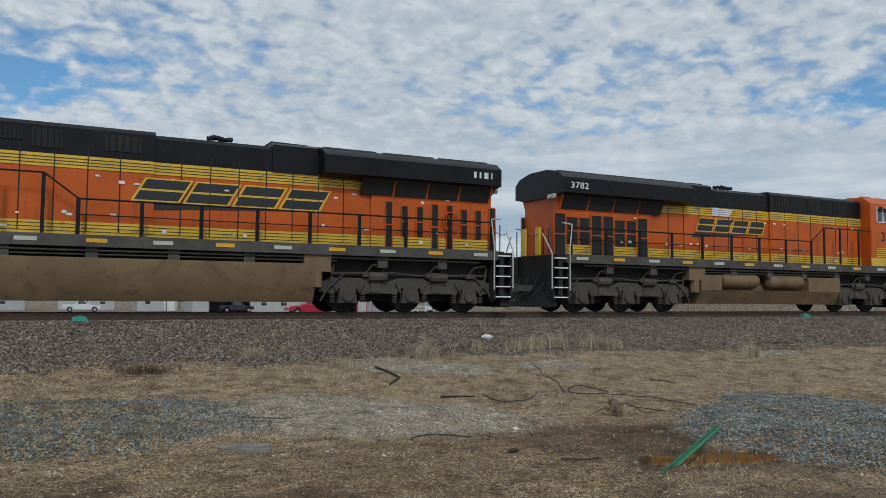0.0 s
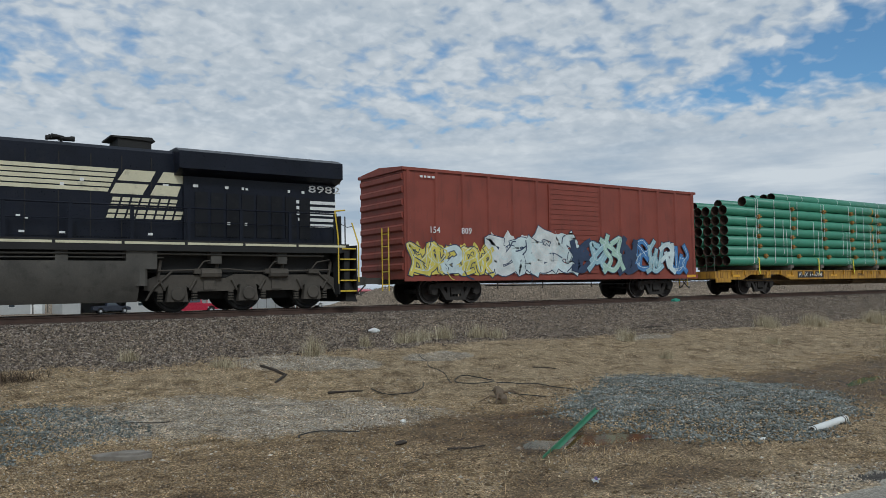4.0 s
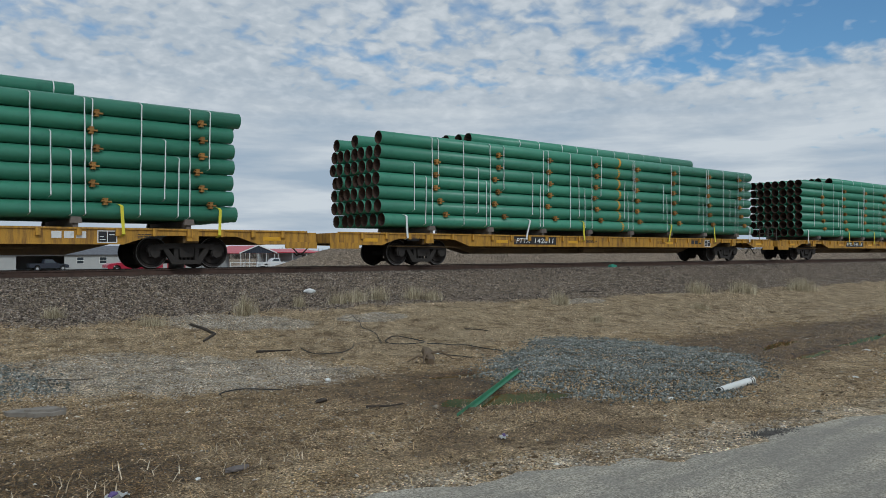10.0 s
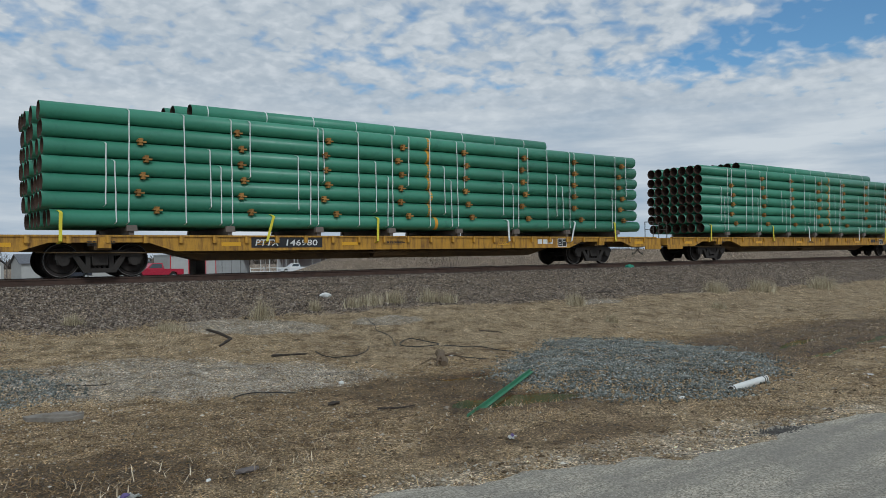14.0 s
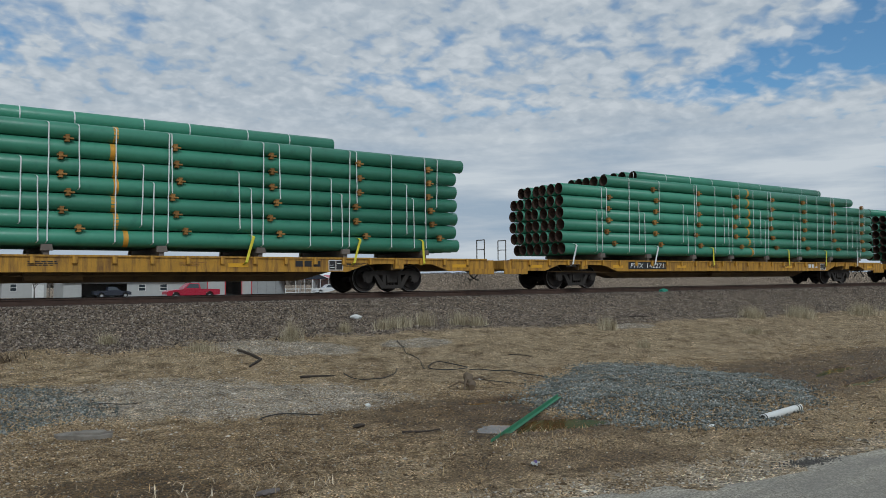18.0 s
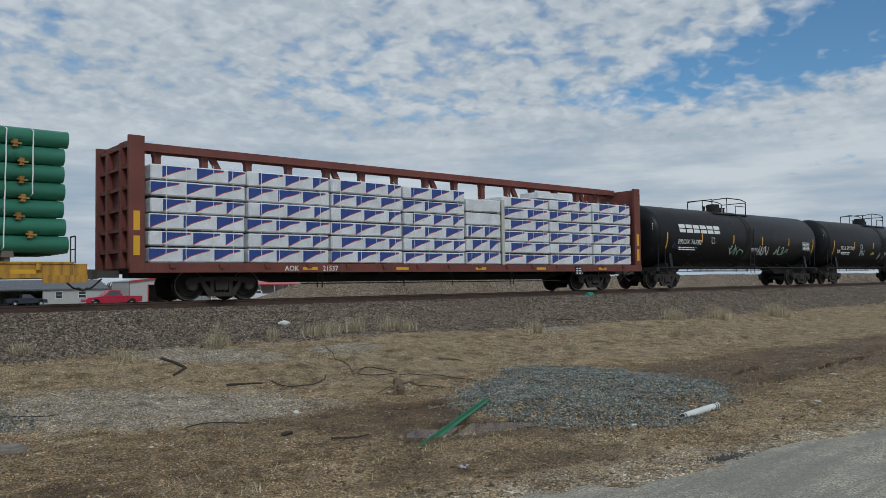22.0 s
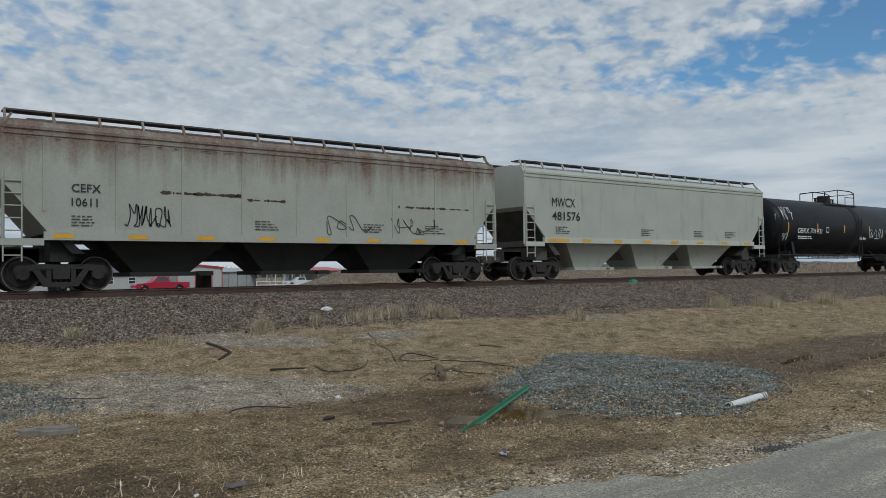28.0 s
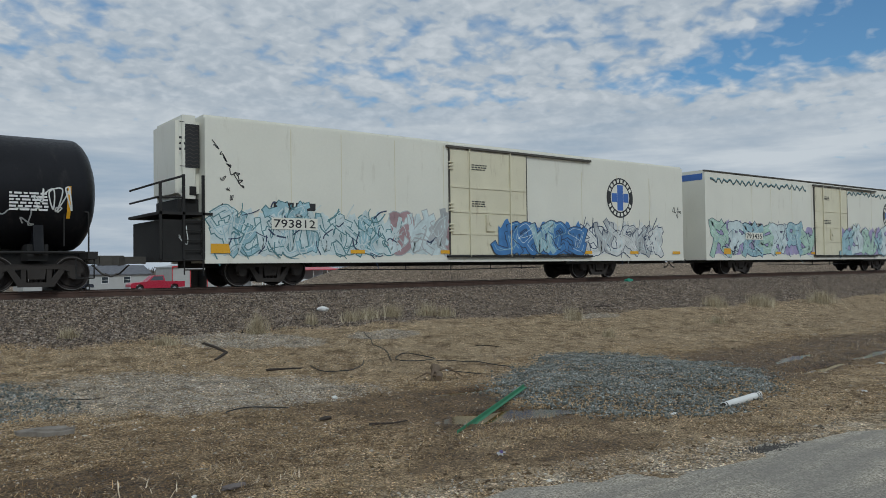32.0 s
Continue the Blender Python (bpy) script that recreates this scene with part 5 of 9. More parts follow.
# ---- refrigerated boxcars ----
def reefer(x, number, seed, label, turned_round=False):
    car = thing("refrigerator_car", label, "boxcar", "white refrigerator cars")
    L0, L1, y = (-12.05, 10.75, 1.48) if turned_round else (-10.75, 12.05, 1.48)

    def out(a, b):
        """From and to along the car, counted outwards from the end with the cooling unit."""
        return (L1 - b, L1 - a) if turned_round else (L0 + a, L0 + b)

    bm = bmesh.new()
    box(bm, L0, L1, -y, y, 0.74, 5.08)
    bmesh.ops.bevel(bm, geom=[e for e in bm.edges if abs(e.verts[0].co.x - e.verts[1].co.x) > 1 and e.verts[0].co.z > 3], offset=0.09, segments=2, affect="EDGES")
    part("body", bm, REEFER, car)
    for px in (-8.0, -6.2, -4.1, -2.0, 5.2, 7.4, 9.6):
        bm = bmesh.new()
        box(bm, px - 0.012, px + 0.012, -y - 0.006, -y, 0.95, 4.9 if px < 0 else 4.4)
        part("panel_seam", bm, REEFER_DOOR, car)
    bm = bmesh.new()
    box(bm, L0 - 0.02, L1 + 0.02, -y - 0.02, -y + 0.02, 0.72, 0.84)
    part("side_sill", bm, REEFER, car)
    # plug door with its bars and track
    dx0, dx1 = -1.75, 2.0
    bm = bmesh.new()
    box(bm, dx0, dx1, -y - 0.06, -y, 0.98, 4.78)
    door = part("door", bm, REEFER_DOOR, car, "yellowed plug door with upright lock bars")
    for px in (-0.85, 1.15):
        bm = bmesh.new()
        rod(bm, (px, -y - 0.10, 0.9), (px, -y - 0.10, 4.85), 0.028)
        part("lock_bar", bm, REEFER_DOOR, door)
    for z in (1.75, 2.55, 3.45):
        bm = bmesh.new()
        box(bm, dx0 + 0.05, dx1 - 0.05, -y - 0.085, -y - 0.06, z - 0.035, z + 0.035)
        part("door_rib", bm, REEFER_DOOR, door)
    for z in (1.95, 2.7, 4.2):
        bm = bmesh.new()
        for k in range(3):
            rod(bm, (dx0 - 0.08, -y - 0.10, z - 0.12 + k * 0.12), (dx0 + 0.10, -y - 0.10, z - 0.12 + k * 0.12), 0.03)
        part("hinge", bm, REEFER_DOOR, door)
    bm = bmesh.new()
    box(bm, -0.1, 0.35, -y - 0.12, -y - 0.06, 1.85, 2.45)
    rod(bm, (0.12, -y - 0.15, 2.15), (0.12, -y - 0.1, 2.15), 0.1, 10)
    part("lock_box", bm, REEFER_DOOR, door)
    for px in (dx0 - 0.02, dx1 + 0.02):
        bm = bmesh.new()
        box(bm, px - 0.02, px + 0.02, -y - 0.07, -y, 0.98, 4.8)
        part("door_edge", bm, FRAME_GREY, door)
    for z in (0.92, 4.88):
        bm = bmesh.new()
        box(bm, dx0 - 0.15, dx1 + 3.7, -y - 0.12, -y, z - 0.04, z + 0.04)
        part("door_track", bm, FRAME_GREY if z > 2 else DARK, car)
    bars("small_writing", door, TEXT_BLACK, -0.75, 4.1, 0.8, 0.25, 3, -y - 0.07, 0.5, 0.2, seed)
    bars("small_writing", door, TEXT_BLACK, -0.75, 2.75, 0.8, 0.25, 3, -y - 0.07, 0.5, 0.2, seed + 1)
    # round emblem in plain shapes
    bm = bmesh.new()
    turned(bm, [(-0.004, 0.86), (0.0, 0.86)], 32)
    part("round_emblem", moved(bm, pose(7.6, -y - 0.008, 3.44)), TEXT_BLACK, car, "round dark emblem with a blue cross")
    bm = bmesh.new()
    turned(bm, [(-0.004, 0.60), (0.0, 0.60)], 32)
    part("round_emblem", moved(bm, pose(7.6, -y - 0.014, 3.44)), REEFER, car)
    bm = bmesh.new()
    for pts in ([(-0.13, -0.38), (0.13, -0.38), (0.13, 0.38), (-0.13, 0.38)], [(-0.38, -0.13), (-0.14, -0.13), (-0.14, 0.13), (-0.38, 0.13)], [(0.14, -0.13), (0.38, -0.13), (0.38, 0.13), (0.14, 0.13)]):
        patch(bm, [(7.6 + a * 1.45, 3.44 + b * 1.45) for a, b in pts], -y - 0.022)
    part("emblem_cross", bm, SEAL_BLUE, car)
    bm = bmesh.new()
    for k in range(20):
        f = math.radians(18 * k + 9)
        if abs(math.sin(f)) < 0.2:
            continue
        c, s_ = math.cos(f), math.sin(f)
        patch(bm, [(7.6 + c * r - s_ * d, 3.44 + s_ * r + c * d) for r, d in ((0.66, -0.07), (0.80, -0.07), (0.80, 0.07), (0.66, 0.07))], -y - 0.0125)
    part("emblem_bar", bm, REEFER, car)
    # number, with the owner's initials as four plain blocks
    bm = bmesh.new()
    for i in range(4):
        a = -8.6 + i * 0.38
        patch(bm, [(a, 2.36), (a + 0.3, 2.36), (a + 0.3, 2.6), (a, 2.6)], -y - 0.009)
    part("owner_mark", bm, TEXT_BLACK, car)
    bm = bmesh.new()
    patch(bm, [(-8.68, 1.76), (-7.1, 1.76), (-7.1, 2.12), (-8.68, 2.12)], -y - 0.0285)
    part("number_panel", bm, REEFER, car)
    lettering(number, TEXT_BLACK, car, -8.6, 1.81, 0.26, -y - 0.028, 1.42)
    # cooling unit, fuel tank and railed platform at the end
    bm = bmesh.new()
    box(bm, *out(-0.70, 0), -1.15, 1.15, 2.62, 5.06)
    bmesh.ops.bevel(bm, geom=[e for e in bm.edges if abs(e.verts[0].co.x - e.verts[1].co.x) < 0.1], offset=0.16, segments=3, affect="EDGES")
    unit = part("cooling_unit", bm, REEFER, car, "white cooling unit with a black grille")
    bm = bmesh.new()
    a, b = out(-0.46, -0.04)
    box(bm, a, b, -1.165, -1.15, 3.52, 4.80)
    part("grille", bm, TEXT_BLACK, unit)
    bm = bmesh.new()
    for i in range(11):
        zz = 3.58 + i * 0.112
        bar(bm, [(a + 0.02, -1.17, zz), (a + 0.13, -1.185, zz + 0.05), (a + 0.24, -1.17, zz), (a + 0.35, -1.185, zz + 0.05), (b - 0.02, -1.17, zz)], 0.012, 4)
    part("grille_bar", bm, FRAME_GREY, unit)
    for zz in (3.55, 4.84):
        bm = bmesh.new()
        box(bm, *out(-0.62, -0.48), -1.156, -1.15, zz, zz + 0.02)
        part("panel_seam", bm, TEXT_BLACK, unit)
    bm = bmesh.new()
    box(bm, *out(-0.34, -0.14), -1.166, -1.14, 2.72, 2.98)
    part("control_panel", bm, DARK, unit)
    bm = bmesh.new()
    box(bm, *out(-0.62, -0.02), -1.0, 1.0, 2.16, 2.62)
    part("compressor", bm, DARK, car, "dark machinery under the cooling unit")
    bars("small_writing", unit, TEXT_BLACK, out(-0.64, -0.5)[0], 4.02, 0.22, 0.5, 3, -1.152, 0.6, 0.3, seed + 2)
    bm = bmesh.new()
    box(bm, *out(-1.22, 0), -1.45, 1.45, 0.80, 0.95)
    box(bm, *out(-1.20, -0.08), -1.40, 1.40, 0.95, 1.98)
    box(bm, *out(-1.32, 0.22), -1.50, 1.50, 2.12, 2.20)
    part("fuel_tank", bm, DARK, car, "dark fuel tank under the platform")
    scrawl(car, PAINTS["silver"], out(-0.75, -0.35)[0], 1.25, 0.36, 0.6, -1.41, seed + 90, 0.03, 2)
    for d in (-1.28, -0.62, -0.05):
        bm = bmesh.new()
        u, v = out(d - 0.035, d + 0.035)
        box(bm, u, v, -1.50, -1.43, 0.85, 3.28 if d > -1 else 3.02)
        part("rail_post", bm, DARK, car)
    bm = bmesh.new()
    u, v = out(-1.28, -0.62)
    rise = [(out(-1.28, -1.28)[0], -1.46, 3.02), (out(-0.62, -0.62)[0], -1.46, 3.24)]
    bar(bm, rise, 0.034)
    rod(bm, (u, -1.46, 2.60), (v, -1.46, 2.62), 0.032)
    for zz in (2.62, 3.02):
        rod(bm, (out(-1.28, 0)[0] if not turned_round else out(-1.28, 0)[1], -1.46, zz), (out(-1.28, 0)[0] if not turned_round else out(-1.28, 0)[1], 1.46, zz), 0.03)
    part("platform_rail", bm, DARK, car)
    ladder(car, DARK, out(-0.62, -0.05)[0], -1.5, 0.4, 2.1, 6, 0.55)
    if turned_round:
        bm = bmesh.new()
        box(bm, L0 - 0.012, L0, -1.35, 1.35, 4.62, 4.92)
        part("name_strip", bm, SEAL_BLUE, car, "dark blue name strip on the car's end")
        ladder(car, REEFER, L0 - 0.06, 1.0, 0.6, 4.6, 11, 0.42, 90)
        bm = bmesh.new()
        box(bm, L0, L1, -y - 0.012, -y + 0.1, 5.03, 5.09)
        part("roof_edge", bm, FRAME_GREY, car)
    bm = bmesh.new()
    box(bm, L0 - 0.2, L1 + 0.2, -0.3, 0.3, 0.6, 0.8)
    for px in (-6.4, 5.2):
        box(bm, px - 0.8, px + 0.8, -1.3, 1.3, 0.60, 0.75)
    bar(bm, [(-6.2, -1.2, 0.5), (-1.0, -1.2, 0.45), (3.0, -1.2, 0.5)], 0.02)
    for px in (-3.5, -1.5, 0.4, 2.0):
        rod(bm, (px, -1.2, 0.74), (px, -1.2, 0.42), 0.022)
    part("centre_sill", bm, DARK, car)
    truck(car, -8.55)
    truck(car, 6.6)
    couplers(car, 12.95)
    for px in (-10.6, -5.9, -2.2, 1.2, 5.2, 8.2, 11.2):
        bm = bmesh.new()
        patch(bm, [(px, 1.02), (px + (0.55 if px > -10 else 0.6), 1.02), (px + 0.55, 1.02 + (0.12 if px > -10 else 0.28)), (px, 1.02 + (0.12 if px > -10 else 0.28))], -y - 0.032)
        part("reflector", bm, AMBER, car)
    rnd = random.Random(seed)
    if seed == 61:
        graffiti(car, -10.6, 0.92, 6.5, 1.5, ["ice", "sky", "ice"], "teal", 51, -y, 9, "ice", 0.17, 110)
        graffiti(car, -8.9, 1.9, 1.3, 0.75, ["sky"], "teal", 65, -y, 2, None, 0.2, 4)
        graffiti(car, -4.3, 0.95, 3.2, 1.55, ["grey", "rose", "ice"], "grey", 52, -y, 4, "ice", 0.2, 24)
        graffiti(car, 0.5, 0.98, 4.6, 1.35, ["blue", "sky", "blue"], "navy", 53, -y - 0.09, 5, "blue", 0.22, 30)
        graffiti(car, 5.3, 0.95, 5.0, 1.5, ["silver", "grey", "silver"], "navy", 54, -y, 6, "silver", 0.22, 40)
        for j in range(7):
            scrawl(car, TEXT_BLACK, -10.55 + 0.13 * j, 4.1 - 0.19 * j, 0.24, 0.26, -y, 70 + j, 0.03, 1)
        for j in range(5):
            scrawl(car, TEXT_BLACK, -10.3 + 0.12 * (j % 3), 3.15 - 0.28 * j, 0.2, 0.18, -y, 80 + j, 0.02, 1)
        scrawl(car, TEXT_BLACK, 11.2, 2.6, 0.8, 0.6, -y, 56, 0.03, 3)
    else:
        graffiti(car, -11.5, 0.95, 9.6, 1.75, ["mint", "ice", "sky"], "navy", 57, -y, 7, "lilac", 0.2, 70)
        graffiti(car, 1.2, 0.95, 9.2, 1.75, ["mint", "sky", "ice"], "navy", 58, -y - 0.09, 7, "lilac", 0.2, 60)
        for k, (a, b) in enumerate(((-11.6, -2.6), (1.8, 10.5))):
            bm, fill = bmesh.new(), bmesh.new()
            n = int((b - a) / 0.16)
            wave = [Vector((a + (b - a) * i / n, 4.60 + 0.11 * math.sin(i * 1.9) + rnd.uniform(-0.07, 0.07))) for i in range(n + 1)]
            ribbon(bm, wave, 0.05, -y - 0.007)
            ribbon(fill, [p + Vector((0, 0.05)) for p in wave], 0.07, -y - 0.005)
            part("spray_tag", bm, TEXT_BLACK, car, "wavy sprayed line under the roof")
            part("spray_tag", fill, PAINTS["teal"], car)
    return keyed(car, x)


reefer(292.8, "793812", 61, "white refrigerator car with graffiti along its lower side")
reefer(318.7, "793435", 62, "white refrigerator car with lilac and mint graffiti", True)



# ---- locomotives ----
def loco_truck_shape():
    bm = bmesh.new()
    top = [(-2.95, 0.62), (-2.9, 0.86), (-2.55, 0.98), (-1.35, 0.98), (-1.1, 0.90), (-0.65, 0.90), (-0.4, 1.0), (0.4, 1.0), (0.65, 0.90), (1.1, 0.90), (1.35, 0.98), (2.55, 0.98), (2.9, 0.86), (2.95, 0.62)]
    low = [(2.45, 0.58), (2.3, 0.72), (1.8, 0.72), (1.62, 0.58), (0.45, 0.58), (0.3, 0.74), (-0.3, 0.74), (-0.45, 0.58), (-1.62, 0.58), (-1.8, 0.72), (-2.3, 0.72), (-2.45, 0.58)]
    prism(bm, top + low, -1.16, -1.02)
    for a in (-2.05, 0, 2.05):
        prism(bm, [(a - 0.30, 0.30), (a + 0.30, 0.30), (a + 0.24, 0.74), (a - 0.24, 0.74)], -1.20, -1.0)
        rod(bm, (a, -1.25, 0.52), (a, -1.0, 0.52), 0.15, 12)
        rod(bm, (a, -1.27, 0.52), (a, -1.25, 0.52), 0.09, 10)
    for a in (-1.2, 0.85):
        rod(bm, (a - 0.22, -1.24, 1.02), (a + 0.35, -1.24, 1.02), 0.12, 8)
        box(bm, a - 0.12, a + 0.2, -1.2, -1.0, 0.62, 0.85)
    bar(bm, [(-2.6, -1.22, 1.08), (-0.6, -1.24, 1.12), (0.2, -1.22, 1.06), (2.6, -1.22, 1.1)], 0.022)
    for a in (-2.5, -1.55, -0.5, 0.5, 1.55, 2.5):
        for i in range(4):
            rod(bm, (a, -1.1, 0.32 + i * 0.075), (a, -1.1, 0.36 + i * 0.075), 0.085, 8)
    for v in bm.verts:
        if v.co.z > 0.56:
            v.co.z = 0.56 + (v.co.z - 0.56) * 1.16
    for a in (-2.6, -1.0, 1.0, 2.6):
        rod(bm, (a, -1.12, 0.75), (a + 0.1, -1.16, 1.45), 0.05, 6)
    for a in (-1.6, 0.5, 1.9):
        box(bm, a, a + 0.34, -1.26, -1.10, 1.08, 1.22)
        bar(bm, [(a + 0.1, -1.24, 1.2), (a + 0.25, -1.3, 1.42), (a + 0.7, -1.3, 1.5)], 0.022)
    for a in (-2.05, 0, 2.05):
        turned(bm, [(-1.275, 0.17), (-1.26, 0.19), (-1.22, 0.19), (-1.2, 0.17)], 14)
        for v in bm.verts[-56:]:
            v.co += Vector((a, 0, 0.52))
        for d in (-0.34, 0.34):
            rod(bm, (a + d, -1.19, 0.62), (a + d * 1.5, -1.21, 0.92), 0.035, 6)
    bar(bm, [(-2.9, -1.2, 0.35), (-2.7, -1.22, 0.7), (-2.2, -1.2, 1.15)], 0.03)
    bar(bm, [(2.9, -1.2, 0.35), (2.7, -1.22, 0.7), (2.2, -1.2, 1.15)], 0.03)
    return shape("truck_frame", bm, surf("dusty_cast_frame", (0.078, 0.066, 0.053), 0.85, dirt=(0.035, 0.03, 0.026), dirty=0.3, vary=0.3, bump=0.4))


def loco_wheel_shape():
    bm = bmesh.new()
    turned(bm, [(-0.07, 0.1), (-0.07, 0.42), (-0.03, 0.45), (-0.07, 0.49), (-0.07, 0.53), (0.05, 0.535), (0.055, 0.56), (0.075, 0.56), (0.075, 0.12)], 26)
    return shape("wheel", bm, DARK)


def core_shape():
    bm = bmesh.new()
    box(bm, -2.7, 2.7, -0.62, 0.62, 0.35, 1.2)
    box(bm, -2.6, 2.6, -0.95, 0.95, 0.85, 1.2)
    for a in (-2.05, 0, 2.05):
        rod(bm, (a, -0.7, 0.56), (a, 0.7, 0.56), 0.12, 8)
    return shape("truck", bm, DARK)


BIG = dict(frame=loco_truck_shape(), wheel=loco_wheel_shape(), core=core_shape())


def loco_truck(car, x):
    core = put("truck", BIG["core"], car, pose(x, 0, 0))
    for s in (0, 180):
        put("truck_frame", BIG["frame"], core, pose(0, 0, 0, 0, 0, s))
    for a in (-2.05, 0, 2.05):
        for s in (-1, 1):
            put("wheel", BIG["wheel"], core, pose(a, s * 0.755, 0.56, 0, 0, 0 if s < 0 else 180))


def locomotive(x, F, style, number, label, tank_plain=False, rear_shut=False):
    """F is 1 where the cab leads along +x, -1 where it leads along -x; the shown side is at -y."""
    car = thing("locomotive", label, "locomotive", "locomotives at the head of the train")
    bn = style == "orange"
    main = ORANGE if bn else LOCO_NAVY
    roof = LOCO_BLACK if bn else LOCO_NAVY
    frame_paint = FRAME_GREY if bn else DARK
    rail_paint = LOCO_BLACK if bn else LOCO_NAVY

    def bx(bm, a, b, *rest):
        return box(bm, min(F * a, F * b), max(F * a, F * b), *rest)

    def pts(ps):
        return [(F * a, b) for a, b in ps]

    def flat(bm, a, b, z0, z1, y):
        return patch(bm, [(min(F * a, F * b), z0), (max(F * a, F * b), z0), (max(F * a, F * b), z1), (min(F * a, F * b), z1)], y)

    # underframe, sills, walkway
    bm = bmesh.new()
    bx(bm, -9.88, 9.88, -1.02, 1.02, 1.12, 1.75)
    bx(bm, -9.93, 9.93, -1.48, 1.48, 1.72, 1.98)
    part("underframe", bm, DARK, car)
    for s in (-1, 1):
        bm = bmesh.new()
        bx(bm, -9.78, 9.78, s * 1.5 - 0.03, s * 1.5 + 0.03, 1.69, 1.99)
        part("side_sill", bm, frame_paint, car)
    # pilots with step wells
    for e in (-1, 1):
        bm = bmesh.new()
        bx(bm, e * 9.90, e * 10.08, -1.45, 1.45, 0.55, 1.98)
        prism(bm, pts([(e * 10.03, 0.9), (e * 10.03, 0.22), (e * 10.43, 0.18), (e * 10.18, 0.9)]), -1.3, 1.3)
        part("pilot", bm, DARK, car)
        for s in (-1, 1):
            bm = bmesh.new()
            for xx in (e * 9.70, e * 10.32):
                bx(bm, xx - 0.02, xx + 0.02, s * 1.3 - 0.2, s * 1.3 + 0.2, 0.42, 1.95)
            bx(bm, e * 9.70, e * 10.32, min(s * 1.08, s * 1.1), max(s * 1.08, s * 1.1), 0.42, 1.95)
            well = part("step_well", bm, DARK, car)
            for i in range(5):
                bm = bmesh.new()
                z = 0.5 + i * 0.33
                bx(bm, e * 9.71, e * 10.31, min(s * 1.18, s * 1.5), max(s * 1.18, s * 1.5), z, z + 0.035)
                part("step", bm, FRAME_GREY, well)
                bm = bmesh.new()
                bx(bm, e * 9.73, e * 10.29, s * 1.505 - 0.006, s * 1.505 + 0.006, z, z + 0.04)
                part("step_edge", bm, WHITE if bn else STEP_YELLOW, well)
            bm = bmesh.new()
            hx = e * 9.66 * F
            bar(bm, [(hx, s * 1.52, 0.75), (hx, s * 1.52, 2.15), (hx + F * e * -0.1, s * 1.5, 3.0), (hx + F * e * 0.28, s * 1.45, 3.05)], 0.024)
            bar(bm, [(F * e * 10.38, s * 1.5, 0.8), (F * e * 10.38, s * 1.5, 2.0), (F * e * 10.43, s * 1.0, 2.7)], 0.024)
            part("grab_rail", bm, (HOPPER_WHITE if bn else STEP_YELLOW), car, "bright curved grab rail")
        bm = bmesh.new()
        for y in (-0.45, 0.45):
            bm = bmesh.new()
            bx(bm, e * 10.20, e * 10.28, y - 0.12, y + 0.12, 1.98, 2.95)
            part("end_guard", bm, STEP_YELLOW if bn else LOCO_NAVY, car)
        bm = bmesh.new()
        for y in (-1.0, -0.7, 0.7, 1.0):
            rod(bm, (F * e * 10.18, y, 1.98), (F * e * 10.18, y, 2.9), 0.02)
        for y in (-0.85, -0.3, 0.3, 0.85):
            bar(bm, [(F * e * 10.13, y, 1.2), (F * e * 10.38, y * 0.9, 0.75), (F * e * 10.63, y * 0.85, 0.62)], 0.03)
        bar(bm, [(F * e * 10.18, -0.5, 2.75), (F * e * 10.53, -0.5, 2.6), (F * e * 10.73, -0.5, 2.65)], 0.012)
        part("end_hose", bm, DARK, car)
        loco_truck(car, F * e * 6.87)
    couplers(car, 11.15)
    # fuel tank and air reservoirs
    bm = bmesh.new()
    sec = [(-1.46, 1.42), (1.46, 1.42), (1.46, 0.85), (1.15, 0.32), (-1.15, 0.32), (-1.46, 0.85)]
    if tank_plain:
        prism(bm, sec, -4.3, 3.75, "x")
        tank = part("fuel_tank", bm, TAN if bn else FRAME_GREY, car, "dusty fuel tank")
    else:
        prism(bm, [(-1.46, 0.85), (1.46, 0.85), (1.15, 0.32), (-1.15, 0.32)], min(F * -3.6, F * 4.25), max(F * -3.6, F * 4.25), "x")
        for a, b in ((-3.6, -2.55), (2.3, 4.25)):
            prism(bm, [(-1.46, 1.42), (1.46, 1.42), (1.46, 0.85), (-1.46, 0.85)], min(F * a, F * b), max(F * a, F * b), "x")
        bx(bm, -2.6, 2.4, -0.98, 0.98, 0.85, 1.45)
        tank = part("fuel_tank", bm, TAN if bn else FRAME_GREY, car, "dusty fuel tank with recessed reservoirs")
        for a, b in ((-2.45, -0.4), (0.1, 2.17)):
            bm = bmesh.new()
            turned(bm, [(-(b - a) / 2, 0.04), (-(b - a) / 2 + 0.05, 0.20), (-(b - a) / 2 + 0.16, 0.268), ((b - a) / 2 - 0.16, 0.268), ((b - a) / 2 - 0.05, 0.20), ((b - a) / 2, 0.04)], 16, "x")
            part("air_reservoir", moved(bm, pose(F * (a + b) / 2, -1.22, 1.215)), TAN if bn else FRAME_GREY, tank, "steel air cylinder")
    bm = bmesh.new()
    bar(bm, [(-9, -1.4, 1.62), (-3, -1.42, 1.6), (4, -1.42, 1.62), (9.2, -1.4, 1.6)], 0.03)
    bar(bm, [(-4, -1.35, 1.5), (4.4, -1.35, 1.52)], 0.022)
    for i in range(9):
        px = -8 + i * 2.0
        bx(bm, px, px + 0.3, -1.4, -1.05, 1.36, 1.72)
    part("air_pipe", bm, FRAME_GREY, car)
    bm = bmesh.new()
    bx(bm, -4.2, -3.4, -1.45, -1.0, 1.2, 1.7)
